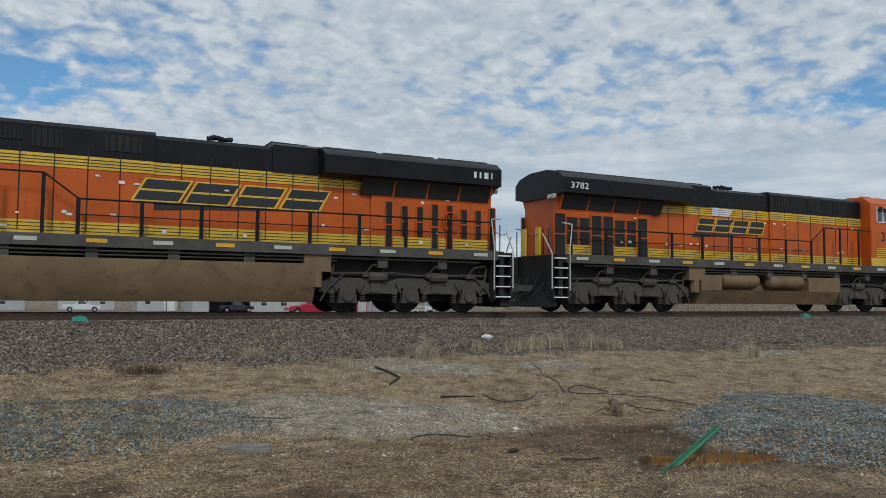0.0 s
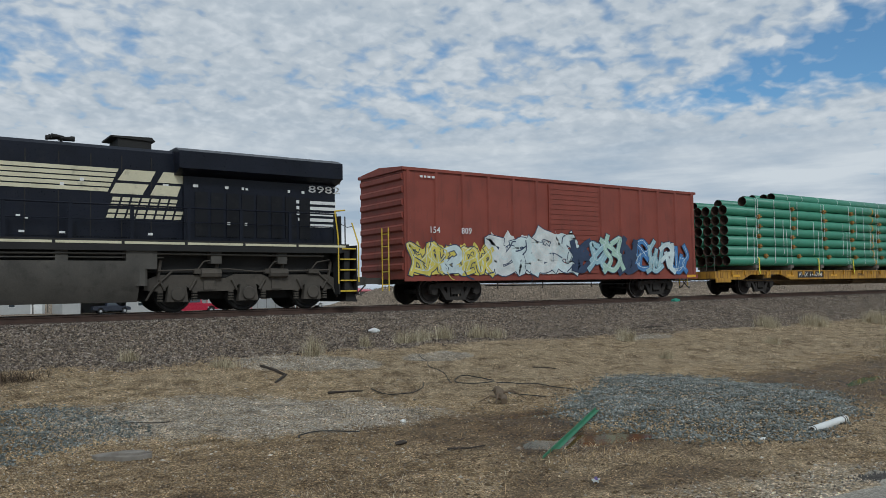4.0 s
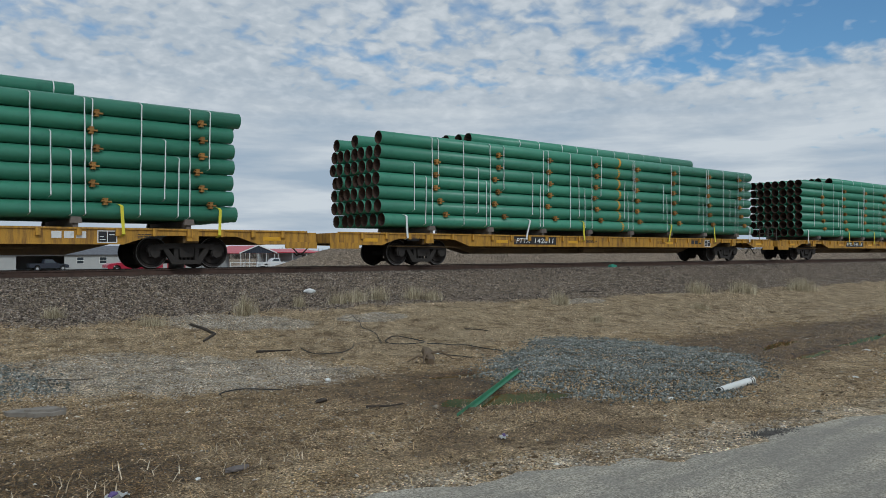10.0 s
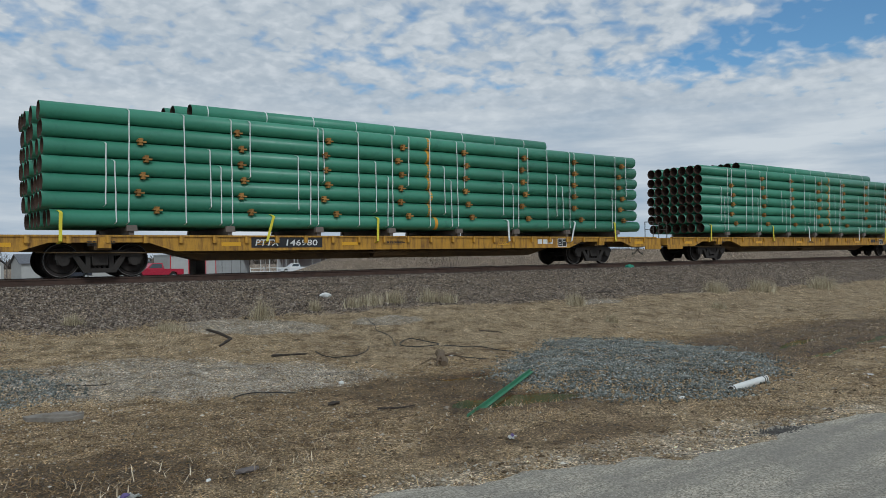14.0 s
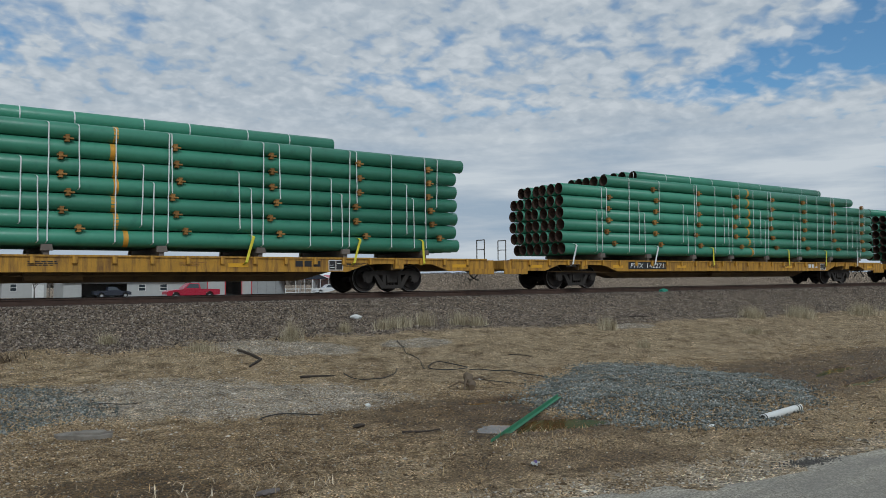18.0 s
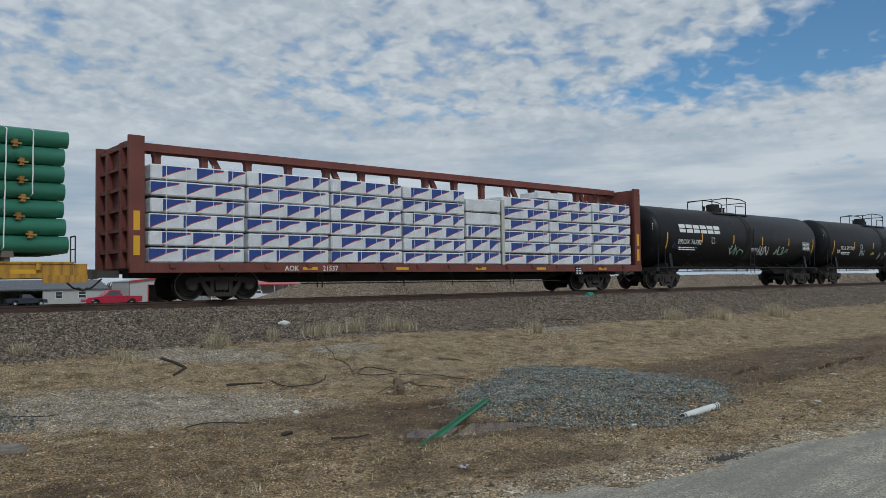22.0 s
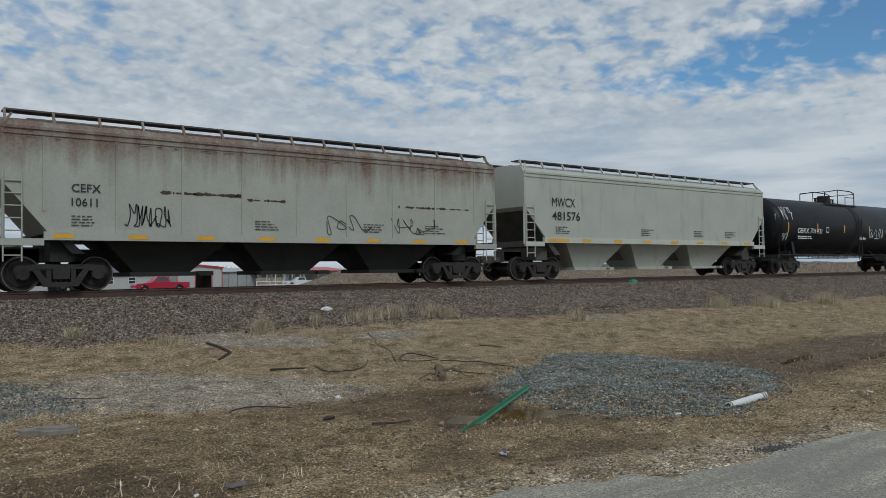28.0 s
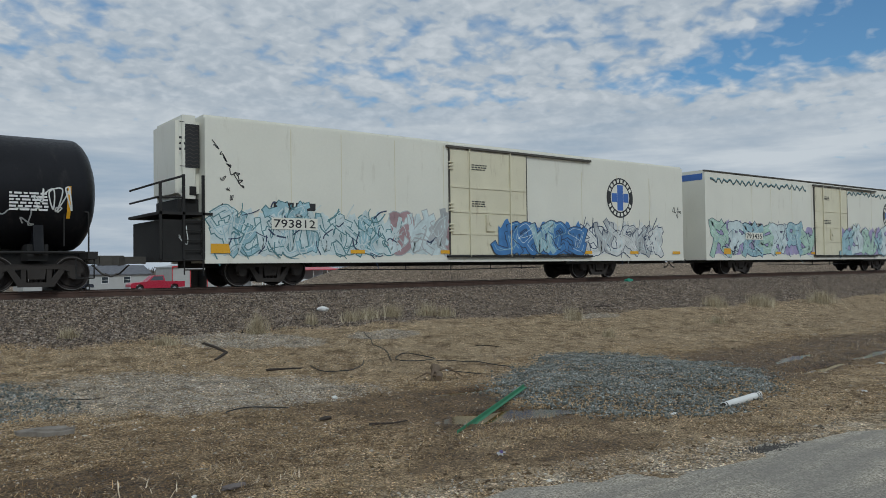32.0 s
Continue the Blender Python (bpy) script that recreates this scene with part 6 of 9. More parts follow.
    rod(bm, (F * -3.8, -1.3, 0.75), (F * -3.8, -1.3, 1.3), 0.18, 10)
    part("sand_trap", bm, TAN if bn else FRAME_GREY, car)

    # long hood
    hood_y = 0.92
    mid_top, big_top = (4.80, 4.89) if bn else (4.57, 4.89)
    big0 = 0.65 if bn else 0.12
    rad1 = -3.95 if bn else -4.8
    rear1 = -5.6 if bn else -5.05
    bm = bmesh.new()
    prism(bm, [(-hood_y, 2.0), (-hood_y, mid_top - 0.1), (-hood_y + 0.12, mid_top), (hood_y - 0.12, mid_top), (hood_y, mid_top - 0.1), (hood_y, 2.0)], min(F * rear1, F * big0), max(F * rear1, F * big0), "x")
    hood = part("engine_hood", bm, main, car)
    if bn:
        bm = bmesh.new()
        prism(bm, [(-0.99, 4.05), (-0.99, 4.84), (-0.8, 4.93), (0.8, 4.93), (0.99, 4.84), (0.99, 4.05)], min(F * -3.9, F * -2.55), max(F * -3.9, F * -2.55), "x")
        part("muffler_cover", bm, LOCO_BLACK, car)
    bm = bmesh.new()
    y2 = 1.0
    prism(bm, [(-y2, 2.0), (-y2, big_top - 0.12), (-y2 + 0.25, big_top), (y2 - 0.25, big_top), (y2, big_top - 0.12), (y2, 2.0)], min(F * big0, F * 6.3), max(F * big0, F * 6.3), "x")
    blower = part("blower_hood", bm, main, car)
    bm = bmesh.new()
    yr = 1.0
    prism(bm, [(-yr, 2.0), (-yr, 4.2), (yr, 4.2), (yr, 2.0)], min(F * -9.83, F * rear1), max(F * -9.83, F * rear1), "x")
    rear = part("radiator_hood", bm, main, car)
    # radiator wings on top
    bm = bmesh.new()
    r0 = -9.93 if bn else -9.88
    if bn:
        sec = [(-1.5, 4.10), (-1.5, 4.62), (-1.2, 4.84), (-0.55, 4.98), (0.55, 4.98), (1.2, 4.84), (1.5, 4.62), (1.5, 4.10), (1.0, 4.0), (-1.0, 4.0)]
    else:
        sec = [(-1.45, 4.02), (-1.45, 4.50), (-1.1, 4.63), (1.1, 4.63), (1.45, 4.50), (1.45, 4.02), (1.0, 3.86), (-1.0, 3.86)]
    prism(bm, sec, min(F * r0, F * rad1), max(F * r0, F * rad1), "x")
    wing = part("radiator_wing", bm, roof, car, "flared dark radiator housing")
    if bn:
        bm = bmesh.new()
        for i in range(3):
            a = -9.6 + i * 1.95
            prism(bm, [(-1.12, 4.862), (-0.6, 4.972), (-0.6, 5.0), (-1.12, 4.90)], min(F * a, F * (a + 1.55)), max(F * a, F * (a + 1.55)), "x")
        part("radiator_screen", bm, FRAME_GREY, wing)
    for s in (-1, 1):
        ysd = s * (yr + 0.012)
        if bn:
            for i in range(4):
                a = -9.68 + i * 1.135
                bm = bmesh.new()
                loft(bm, [[(F * a, s * 1.0, 3.58), (F * (a + 1.06), s * 1.0, 3.58), (F * (a + 1.06), s * 1.04, 3.58), (F * a, s * 1.04, 3.58)],
                          [(F * a, s * 1.26, 4.10), (F * (a + 1.06), s * 1.26, 4.10), (F * (a + 1.06), s * 1.30, 4.10), (F * a, s * 1.30, 4.10)]])
                part("intake_screen", bm, DARK, rear)
            bm = bmesh.new()
            prism(bm, [(s * 1.0, 3.52), (s * 1.25, 4.1), (s * 1.0, 4.12)], min(F * -9.78, F * rear1), max(F * -9.78, F * rear1), "x")
            part("flare_panel", bm, main, rear)
        for i in range(8):
            a = rear1 - 0.68 - i * (0.525 if bn else 0.46)
            low, high = ((2.0, 3.41) if i % 4 in (0, 3) else (2.36, 3.3)) if bn else (2.15, 3.42)
            bm = bmesh.new()
            wide = 0.44 if bn else 0.36
            if rear_shut and bn:
                wide = 0.2
            bx(bm, a, a + wide, min(ysd, ysd + s * 0.016), max(ysd, ysd + s * 0.016), low, high)
            door = part("louvre_door", bm, DARK if bn else LOCO_BLACK, rear, "dark louvred door")
            if bn:
                bm = bmesh.new()
                for q in ((a - 0.03, a, low, high), (a + wide, a + wide + 0.03, low, high), (a, a + wide, high, high + 0.03), (a, a + wide, (low + high) / 2 - 0.02, (low + high) / 2 + 0.02)):
                    bx(bm, q[0], q[1], min(ysd, ysd + s * 0.035), max(ysd, ysd + s * 0.035), q[2], q[3])
                part("door_frame", bm, main, door)
    # hood doors: thin raised panels with seams between
    for s in (-1, 1):
        for i in range(16):
            a, b = rear1 + 0.1 + i * 0.78, rear1 + 0.1 + i * 0.78 + 0.755
            if b > 6.2:
                continue
            yy = hood_y if b < big0 else y2 if a > big0 else None
            if yy is None:
                continue
            bm = bmesh.new()
            bx(bm, a, b, min(s * yy, s * (yy + 0.014)), max(s * yy, s * (yy + 0.014)), 2.08, 3.70 if bn else 4.1)
            part("hood_door", bm, main, hood if b < big0 else blower)
            bm = bmesh.new()
            bx(bm, b + 0.002, b + 0.030, min(s * yy, s * (yy + 0.024)), max(s * yy, s * (yy + 0.024)), 2.08, 4.3)
            part("door_seam", bm, DARK, hood if b < big0 else blower)
    if bn:
        # black upper band, yellow stripes with thin dark lines
        for s in (-1, 1):
            for a, b, yy in ((rear1, big0, hood_y), (big0, 6.3, y2), (-9.83, rear1, yr)):
                top = mid_top - 0.1 if b == big0 else big_top - 0.12 if b > 2 else 0
                if top:
                    if s < 0:
                        bm = bmesh.new()
                        prism(bm, [(-yy - 0.015, 4.06), (-yy - 0.015, top), (-yy + 0.13, top + 0.115), (yy - 0.13, top + 0.115), (yy + 0.015, top), (yy + 0.015, 4.06)], min(F * a, F * b) - 0.004, max(F * a, F * b) + 0.004, "x")
                        part("roof_cap", bm, LOCO_BLACK, car)
                    bm = bmesh.new()
                    bx(bm, a, b, min(s * yy, s * (yy + 0.02)), max(s * yy, s * (yy + 0.02)), 3.73, 4.055)
                    part("yellow_stripe", bm, STRIPE_YELLOW, car)
                bm = bmesh.new()
                bx(bm, a, b, min(s * (yy + 0.016), s * (yy + 0.024)), max(s * (yy + 0.016), s * (yy + 0.024)), 2.0, 2.35)
                part("yellow_stripe", bm, STRIPE_YELLOW, car)
                bm = bmesh.new()
                for z in (2.09, 2.18, 2.27) if not top else (2.09, 2.18, 2.27, 3.80, 3.88, 3.96):
                    bx(bm, a, b, min(s * (yy + 0.02), s * (yy + 0.03)), max(s * (yy + 0.02), s * (yy + 0.03)), z, z + 0.018)
                part("pin_stripe", bm, TEXT_BLACK, car)
        for i in range(12):
            bm = bmesh.new()
            a = -9.4 + i * 1.6
            bx(bm, a, a + 0.5, -1.542, -1.532, 1.80, 1.90)
            part("reflector", bm, AMBER if i % 2 else HOPPER_WHITE, car)
    else:
        for i in range(12):
            bm = bmesh.new()
            a = -9.9 + i * 1.66
            bx(bm, a, a + 1.58, -1.542, -1.532, 1.87, 1.935)
            part("white_stripe", bm, CREAM, car)
    # grilles in the blower hood, horn, exhaust, small roof boxes
    for i, (a, b, z0) in enumerate(((1.0, 1.9, 4.25), (2.9, 3.6, 4.2), (3.8, 4.3, 4.35), (4.5, 5.2, 4.2))):
        bm = bmesh.new()
        bx(bm, a, b, -y2 - 0.035, -y2 - 0.005, z0, 4.68)
        part("grille", bm, DARK, blower)
        bm = bmesh.new()
        for k in range(5):
            xx = a + (b - a) * (k + 0.5) / 5
            bx(bm, xx - 0.02, xx + 0.02, -y2 - 0.05, -y2 - 0.035, z0, 4.68)
        part("slat", bm, roof, blower)
    hx = F * (-1.2 if bn else -2.0)
    bm = bmesh.new()
    rod(bm, (hx, -0.3, mid_top - 0.05), (hx, -0.3, mid_top + 0.15), 0.04)
    for k, yy in enumerate((-0.45, -0.3, -0.15)):
        rod(bm, (hx - 0.05, yy, mid_top + 0.16), (hx + 0.30, yy, mid_top + 0.16 + 0.03 * k), 0.022, 8, 0.075)
        rod(bm, (hx + 0.05, yy, mid_top + 0.20), (hx - 0.26 - 0.05 * k, yy, mid_top + 0.20), 0.022, 8, 0.07)
    part("horn", bm, DARK, car)
    bm = bmesh.new()
    ex = -3.2 if bn else -3.8
    bx(bm, ex - 0.5, ex + 0.4, -0.5, 0.5, 4.5, 4.99 if bn else 4.86)
    prism(bm, pts([(ex - 0.6, 4.9), (ex + 0.6, 4.98), (ex + 0.6, 5.02), (ex - 0.5, 5.0)] if bn else [(ex - 0.6, 4.84), (ex + 0.6, 4.88), (ex + 0.6, 4.92), (ex - 0.5, 4.95)]), -0.55, 0.55)
    part("exhaust", bm, DARK, car)

    # cab and nose
    cy = 1.48
    bm = bmesh.new()
    cab0, cab1 = (6.3, 8.35) if bn else (5.95, 8.15)
    ct = 5.02 if bn else 4.98
    side = [(cab0, 2.0), (cab0, ct - 0.35), (cab0, ct - 0.3), (cab1 + 0.05, ct - 0.3), (cab1 + 0.30, 4.02), (cab1 + 0.30, 2.0)]
    prism(bm, pts(side), -cy, cy)
    cab = part("cab", bm, main, car)
    bm = bmesh.new()
    prism(bm, [(-cy, ct - 0.3), (-1.12, ct), (1.12, ct), (cy, ct - 0.3)], min(F * cab0, F * (cab1 + 0.1)), max(F * cab0, F * (cab1 + 0.1)), "x")
    part("cab_roof", bm, main, cab)
    bm = bmesh.new()
    loft(bm, [[(F * (cab1 + 0.25), -cy, 2.0), (F * (cab1 + 0.25), cy, 2.0), (F * (cab1 + 0.25), cy, 3.86), (F * (cab1 + 0.25), 0.9, 4.1), (F * (cab1 + 0.25), -0.9, 4.1), (F * (cab1 + 0.25), -cy, 3.86)],
              [(F * 9.75, -1.15, 2.0), (F * 9.75, 1.15, 2.0), (F * 9.75, 1.15, 3.38), (F * 9.75, 0.8, 3.62), (F * 9.75, -0.8, 3.62), (F * 9.75, -1.15, 3.38)]])
    nose = part("nose", bm, main, car)
    bm = bmesh.new()
    bx(bm, cab0 + 0.45, cab0 + 0.8, -cy - 0.02, -cy, 3.94, 4.58)
    bx(bm, cab0 + 1.75, cab0 + 2.1, -cy - 0.02, -cy, 3.94, 4.56)
    bx(bm, cab0 + 0.92, cab0 + 1.62, -cy - 0.02, -cy, 3.98, 4.36)
    part("side_window", bm, GLASS, cab)
    bm = bmesh.new()
    for a, b in ((0.41, 0.45), (0.8, 0.84), (0.88, 0.92), (1.25, 1.28), (1.62, 1.66), (1.71, 1.75), (2.1, 2.14)):
        bx(bm, cab0 + a, cab0 + b, -cy - 0.03, -cy, 3.92, 4.6)
    bx(bm, cab0 + 0.41, cab0 + 2.14, -cy - 0.03, -cy, 3.90, 3.94)
    part("window_frame", bm, WHITE if bn else LOCO_BLACK, cab)
    bm = bmesh.new()
    loft(bm, [[(F * (cab0 + 0.7), -cy - 0.01, 4.62), (F * (cab0 + 1.85), -cy - 0.01, 4.62), (F * (cab0 + 1.85), -cy, 4.65), (F * (cab0 + 0.7), -cy, 4.65)],
              [(F * (cab0 + 0.8), -cy - 0.3, 4.40), (F * (cab0 + 2.1), -cy - 0.3, 4.40), (F * (cab0 + 2.1), -cy - 0.3, 4.42), (F * (cab0 + 0.8), -cy - 0.3, 4.42)]])
    part("sun_visor", bm, main, cab)
    bm = bmesh.new()
    for a, b in ((-1.2, -0.1), (0.1, 1.2)):
        p0, p1 = Vector((F * (cab1 + 0.07), 0, ct - 0.36)), Vector((F * (cab1 + 0.28), 0, 4.12))
        off = Vector((F * 0.02, 0, 0.02))
        bm.faces.new([bm.verts.new(v) for v in (p0 + off + Vector((0, a, 0)), p0 + off + Vector((0, b, 0)), p1 + off + Vector((0, b, 0)), p1 + off + Vector((0, a, 0)))])
    part("windscreen", bm, GLASS, cab)
    bm = bmesh.new()
    bx(bm, cab1 - 0.6, cab1 + 0.02, -0.8, 0.8, ct - 0.02, ct + 0.08)
    for yy in (-0.6, 0.0, 0.6):
        bar(bm, [(F * (cab0 + 0.6), yy, ct), (F * (cab0 + 0.6), yy, ct + 0.12), (F * (cab0 + 1.3), yy, ct + 0.12), (F * (cab0 + 1.3), yy, ct)], 0.015)
    part("roof_antenna", bm, main, cab)
    bm = bmesh.new()
    for yy in (-0.12, 0.12):
        rod(bm, (F * (cab1 - 0.05), yy, ct - 0.12), (F * (cab1 + 0.14), yy, ct - 0.14), 0.09, 10)
        rod(bm, (F * r0, yy - 0.9, 4.0), (F * (r0 - 0.1), yy - 0.9, 4.0), 0.09, 10)
    part("headlight", bm, HOPPER_WHITE, car)
    for a in (0.35, 1.2) if bn else ():
        bm = bmesh.new()
        for k in range(9):
            z = 2.06 + k * 0.085
            bx(bm, cab0 + a, cab0 + a + 0.7, -cy - 0.024, -cy, z, z + 0.045)
        part("louvre", bm, STRIPE_YELLOW, cab)
    if bn:
        bm = bmesh.new()
        bx(bm, cab0, cab1 + 0.28, -cy - 0.012, -cy, 2.0, 2.35)
        part("yellow_stripe", bm, STRIPE_YELLOW, cab)
    bm = bmesh.new()
    bx(bm, cab0 + 0.04, cab0 + 0.34, -cy - 0.012, -cy, 2.4, 4.3)
    part("cab_door", bm, main, cab)

    # handrails and stanchions
    for s in (-1, 1):
        yy = s * 1.47
        bm = bmesh.new()
        x0, x1 = -9.58, 2.5
        rod(bm, (F * x0, yy, 2.9), (F * x1, yy, 2.9), 0.024)
        bar(bm, [(F * x1, yy, 2.9), (F * (x1 + 0.8), yy, 3.5), (F * cab0, yy, 3.5)], 0.024)
        rod(bm, (F * x0, yy, 2.5), (F * x1, yy, 2.5), 0.014)
        part("handrail", bm, rail_paint, car)
        for i in range(9):
            px = x0 + i * (x1 - x0) / 8
            bm = bmesh.new()
            bx(bm, px - 0.05, px + 0.05, yy - 0.02, yy + 0.02, 1.9, 2.92)
            part("stanchion", bm, rail_paint, car)
        for px in (x1 + 0.8, x1 + 1.8, cab0 - 0.8):
            bm = bmesh.new()
            bx(bm, px - 0.045, px + 0.045, yy - 0.02, yy + 0.02, 2.0, 3.5)
            part("stanchion", bm, rail_paint, car)

    # markings on the shown side
    def left(a, w):
        return F * a if F > 0 else F * a - w

    if bn:
        lettering(number, TEXT_BLACK, car, 7.0, 3.08, 0.42, -cy - 0.005, 1.4) if F > 0 else None
        if tank_plain:
            bars("small_writing", car, WHITE, 8.9, 4.3, 0.7, 0.22, 1, -1.505, 0.1, 0.05, 9)
        else:
            lettering(number, WHITE, car, -9.6, 4.25, 0.22, -1.505, 0.75)
        # the owner's initials as four slanting block shapes and a swoosh
        m0, mw, mz, mh = (-1.0, 1.33, 3.02, 0.56) if tank_plain else (-3.2, 0.92, 3.13, 0.48)
        for i in range(4):
            bm = bmesh.new()
            patch(bm, [(m0 + mw * (i + u * 0.98 + 0.42 * (v - 0.5) * mh), mz + v * mh) for u, v in ((-0.05, -0.07), (0.91, -0.07), (0.91, 1.07), (-0.05, 1.07))], -(y2 if tank_plain and i == 0 else hood_y) - 0.0235)
            part("owner_mark", bm, STRIPE_YELLOW, car, "yellow edge round a black block shape")
            bm = bmesh.new()
            glyph = [[(0, 0), (0.86, 0), (0.86, 0.45), (0, 0.45)], [(0, 0.55), (0.86, 0.55), (0.86, 1), (0, 1)]]
            for q in glyph:
                patch(bm, [(m0 + mw * (i + u * 0.98 + 0.42 * (v - 0.5) * mh), mz + v * mh) for u, v in q], -(y2 if tank_plain and i == 0 else hood_y) - 0.026)
            part("owner_mark", bm, TEXT_BLACK, car, "slanting black block shape")
        bm = bmesh.new()
        patch(bm, [(m0 - 0.4 * mw, mz - 0.28), (m0 + 1.6 * mw, mz - 0.16), (m0 + 3.6 * mw, mz - 0.05), (m0 + 3.6 * mw, mz - 0.04), (m0 + 1.6 * mw, mz - 0.06), (m0 - 0.2 * mw, mz - 0.06)], -hood_y - 0.026)
        part("owner_mark", bm, TEXT_BLACK, car, "tapering black swoosh")
        if not tank_plain:
            bm = bmesh.new()
            pp = [(-2.5, 3.74), (-1.6, 3.74), (-1.35, 4.0), (-1.5, 4.0), (-1.7, 4.05), (-2.0, 4.0), (-2.2, 4.06), (-2.5, 4.04)]
            patch(bm, pp, -hood_y - 0.03)
            part("bare_patch", bm, WRAP, car, "patch of flaked pale paint")
    else:
        nx = F * 6.95 if F > 0 else F * 7.95
        lettering(number, WHITE, car, 6.67 if F > 0 else -7.55, 3.05 if F > 0 else 3.17, 0.33, -cy - 0.006, 1.25)
        lettering(number, WHITE, car, -9.73 if F > 0 else 8.9, 3.60, 0.22, -1.02, 1.1)
        # light stripes with a plain emblem block, and two lines of bars for the name
        bm = bmesh.new()
        s0 = -4.55 if F > 0 else 0.14
        long = 2.0 if F > 0 else 2.9
        for k in range(5):
            z = 3.30 + k * 0.135
            patch(bm, [(s0 + 0.02 * k, z), (s0 + long + 0.06 * k, z), (s0 + long + 0.04 + 0.06 * k, z + 0.10), (s0 + 0.02 * k, z + 0.10)], -hood_y - 0.03)
        e0 = -1.85 if F > 0 else 3.1
        for q in ([(0, 0.0), (0.80, 0.0), (0.96, 0.24), (0.14, 0.24)], [(0.18, 0.30), (1.0, 0.30), (1.14, 0.55), (0.36, 0.55)], [(1.0, 0.0), (1.7, 0.0), (1.8, 0.24), (1.14, 0.24)], [(1.18, 0.30), (1.84, 0.30), (1.94, 0.55), (1.34, 0.55)]):
            patch(bm, [(e0 + u * 1.05, 3.26 + v * 1.22) for u, v in q], -hood_y - 0.03)
        part("owner_mark", bm, CREAM if F < 0 else WHITE, car, "pale stripes and slanting block shapes")
        for row, (a, z, count) in enumerate(((e0, 2.93, 7), (e0 - 0.1, 2.60, 8))):
            bm = bmesh.new()
            for i in range(count):
                u, w = a + i * 0.255, 0.20
                for lo, hi in ((0.0, 0.10), (0.14, 0.24)):
                    patch(bm, [(u + lo * 0.3, z + lo), (u + w + lo * 0.3, z + lo), (u + w + hi * 0.3, z + hi), (u + hi * 0.3, z + hi)], -hood_y - 0.028)
            part("owner_name", bm, CREAM if F < 0 else WHITE, car)
        bm = bmesh.new()
        for k in range(5):
            z = 2.72 + k * 0.15
            back = 8.45 + 0.08 * (4 - k) + (0.25 if F > 0 else 0)
            yb = 1.48 - (back - cab1 - 0.25) / (9.75 - cab1 - 0.25) * 0.33 + 0.012
            loft(bm, [[(F * back, -yb, z), (F * back, -yb, z + 0.085)], [(F * 9.765, -1.163, z), (F * 9.765, -1.163, z + 0.085)], [(F * 9.765, 1.163, z), (F * 9.765, 1.163, z + 0.085)]], False, False)
        part("nose_stripe", bm, CREAM if F < 0 else WHITE, nose)
        bm = bmesh.new()
        for k in range(5):
            z = 2.52 + k * 0.18
            bx(bm, -9.85, -8.6 + 0.05 * k, -1.022, -1.012, z, z + 0.1)
            bx(bm, -9.86, -9.84, -0.95, 0.95, z, z + 0.1)
        part("rear_stripe", bm, WHITE, rear)
        if F < 0:
            bm = bmesh.new()
            bx(bm, 3.26, 5.01, -y2 - 0.05, -y2 - 0.02, 2.70, 3.70)
            part("primer_panel", bm, CREAM, blower, "pale unpainted hood panel")
            bm = bmesh.new()
            bx(bm, 3.32, 4.0, -y2 - 0.06, -y2 - 0.05, 2.72, 3.4)
            part("vent", bm, PIPE_RUST, blower)
            for a in (4.2, 5.0):
                bm = bmesh.new()
                for k in range(4):
                    bx(bm, a, a + 0.62, -y2 - 0.06, -y2 - 0.04, 4.2 + k * 0.13, 4.27 + k * 0.13)
                part("rusty_louvre", bm, PIPE_RUST, blower)
    rnd = random.Random(int(number))
    bm = bmesh.new()
    for i in range(26):
        a, z = rnd.uniform(-9.5, 6.0), rnd.choice((2.5, 2.55, 3.55, 3.4, 2.15))
        yy = yr if a < rear1 else hood_y if a < big0 else y2
        flat(bm, a, a + rnd.uniform(0.06, 0.16), z, z + rnd.uniform(0.04, 0.09), -yy - 0.032)
    part("small_placard", bm, WHITE, car)
    if bn:
        bm = bmesh.new()
        n = 18
        ring = [(F * (-8.3) + 0.3 * math.cos(k * math.tau / n), -1.1, 2.9 + 0.3 * math.sin(k * math.tau / n)) for k in range(n + 1)]
        bar(bm, ring, 0.02, 4)
        for k in range(0, n, 3):
            rod(bm, (F * -8.3, -1.08, 2.9), ring[k], 0.014, 4)
        if rear_shut:
            part("brake_wheel", bm, main, rear)
    return keyed(car, x)


locomotive(-269.4, -1, "orange", "4471", "orange locomotive with black roof and yellow stripes", tank_plain=True, rear_shut=True)
locomotive(-247.1, 1, "orange", "3782", "orange locomotive with black roof, yellow stripes and dusty tanks")
locomotive(-224.95, 1, "black", "8953", "black locomotive with white stripes and numbers")
locomotive(-202.9, -1, "black", "8982", "black locomotive with cream stripes and a primer panel", tank_plain=True)



# ---- ground, one sheet to the horizon ----
PROFILE = [(-900, -1.1), (-60, -1.25), (-30, -1.32), (-22, -1.40), (-18, -1.47), (-16, -1.54), (-14, -1.62), (-12, -1.64), (-10, -1.5), (-8, -1.27), (-6.5, -1.08), (-5, -0.85),
           (-2.6, -0.32), (-2, -0.2), (2, -0.2), (2.6, -0.32), (5, -0.9), (8, -1.2), (30, -1.5), (62, -1.6), (78, -2.0), (95, -2.2), (1500, -2.2)]
PY, PZ = np.array([p[0] for p in PROFILE]), np.array([p[1] for p in PROFILE])
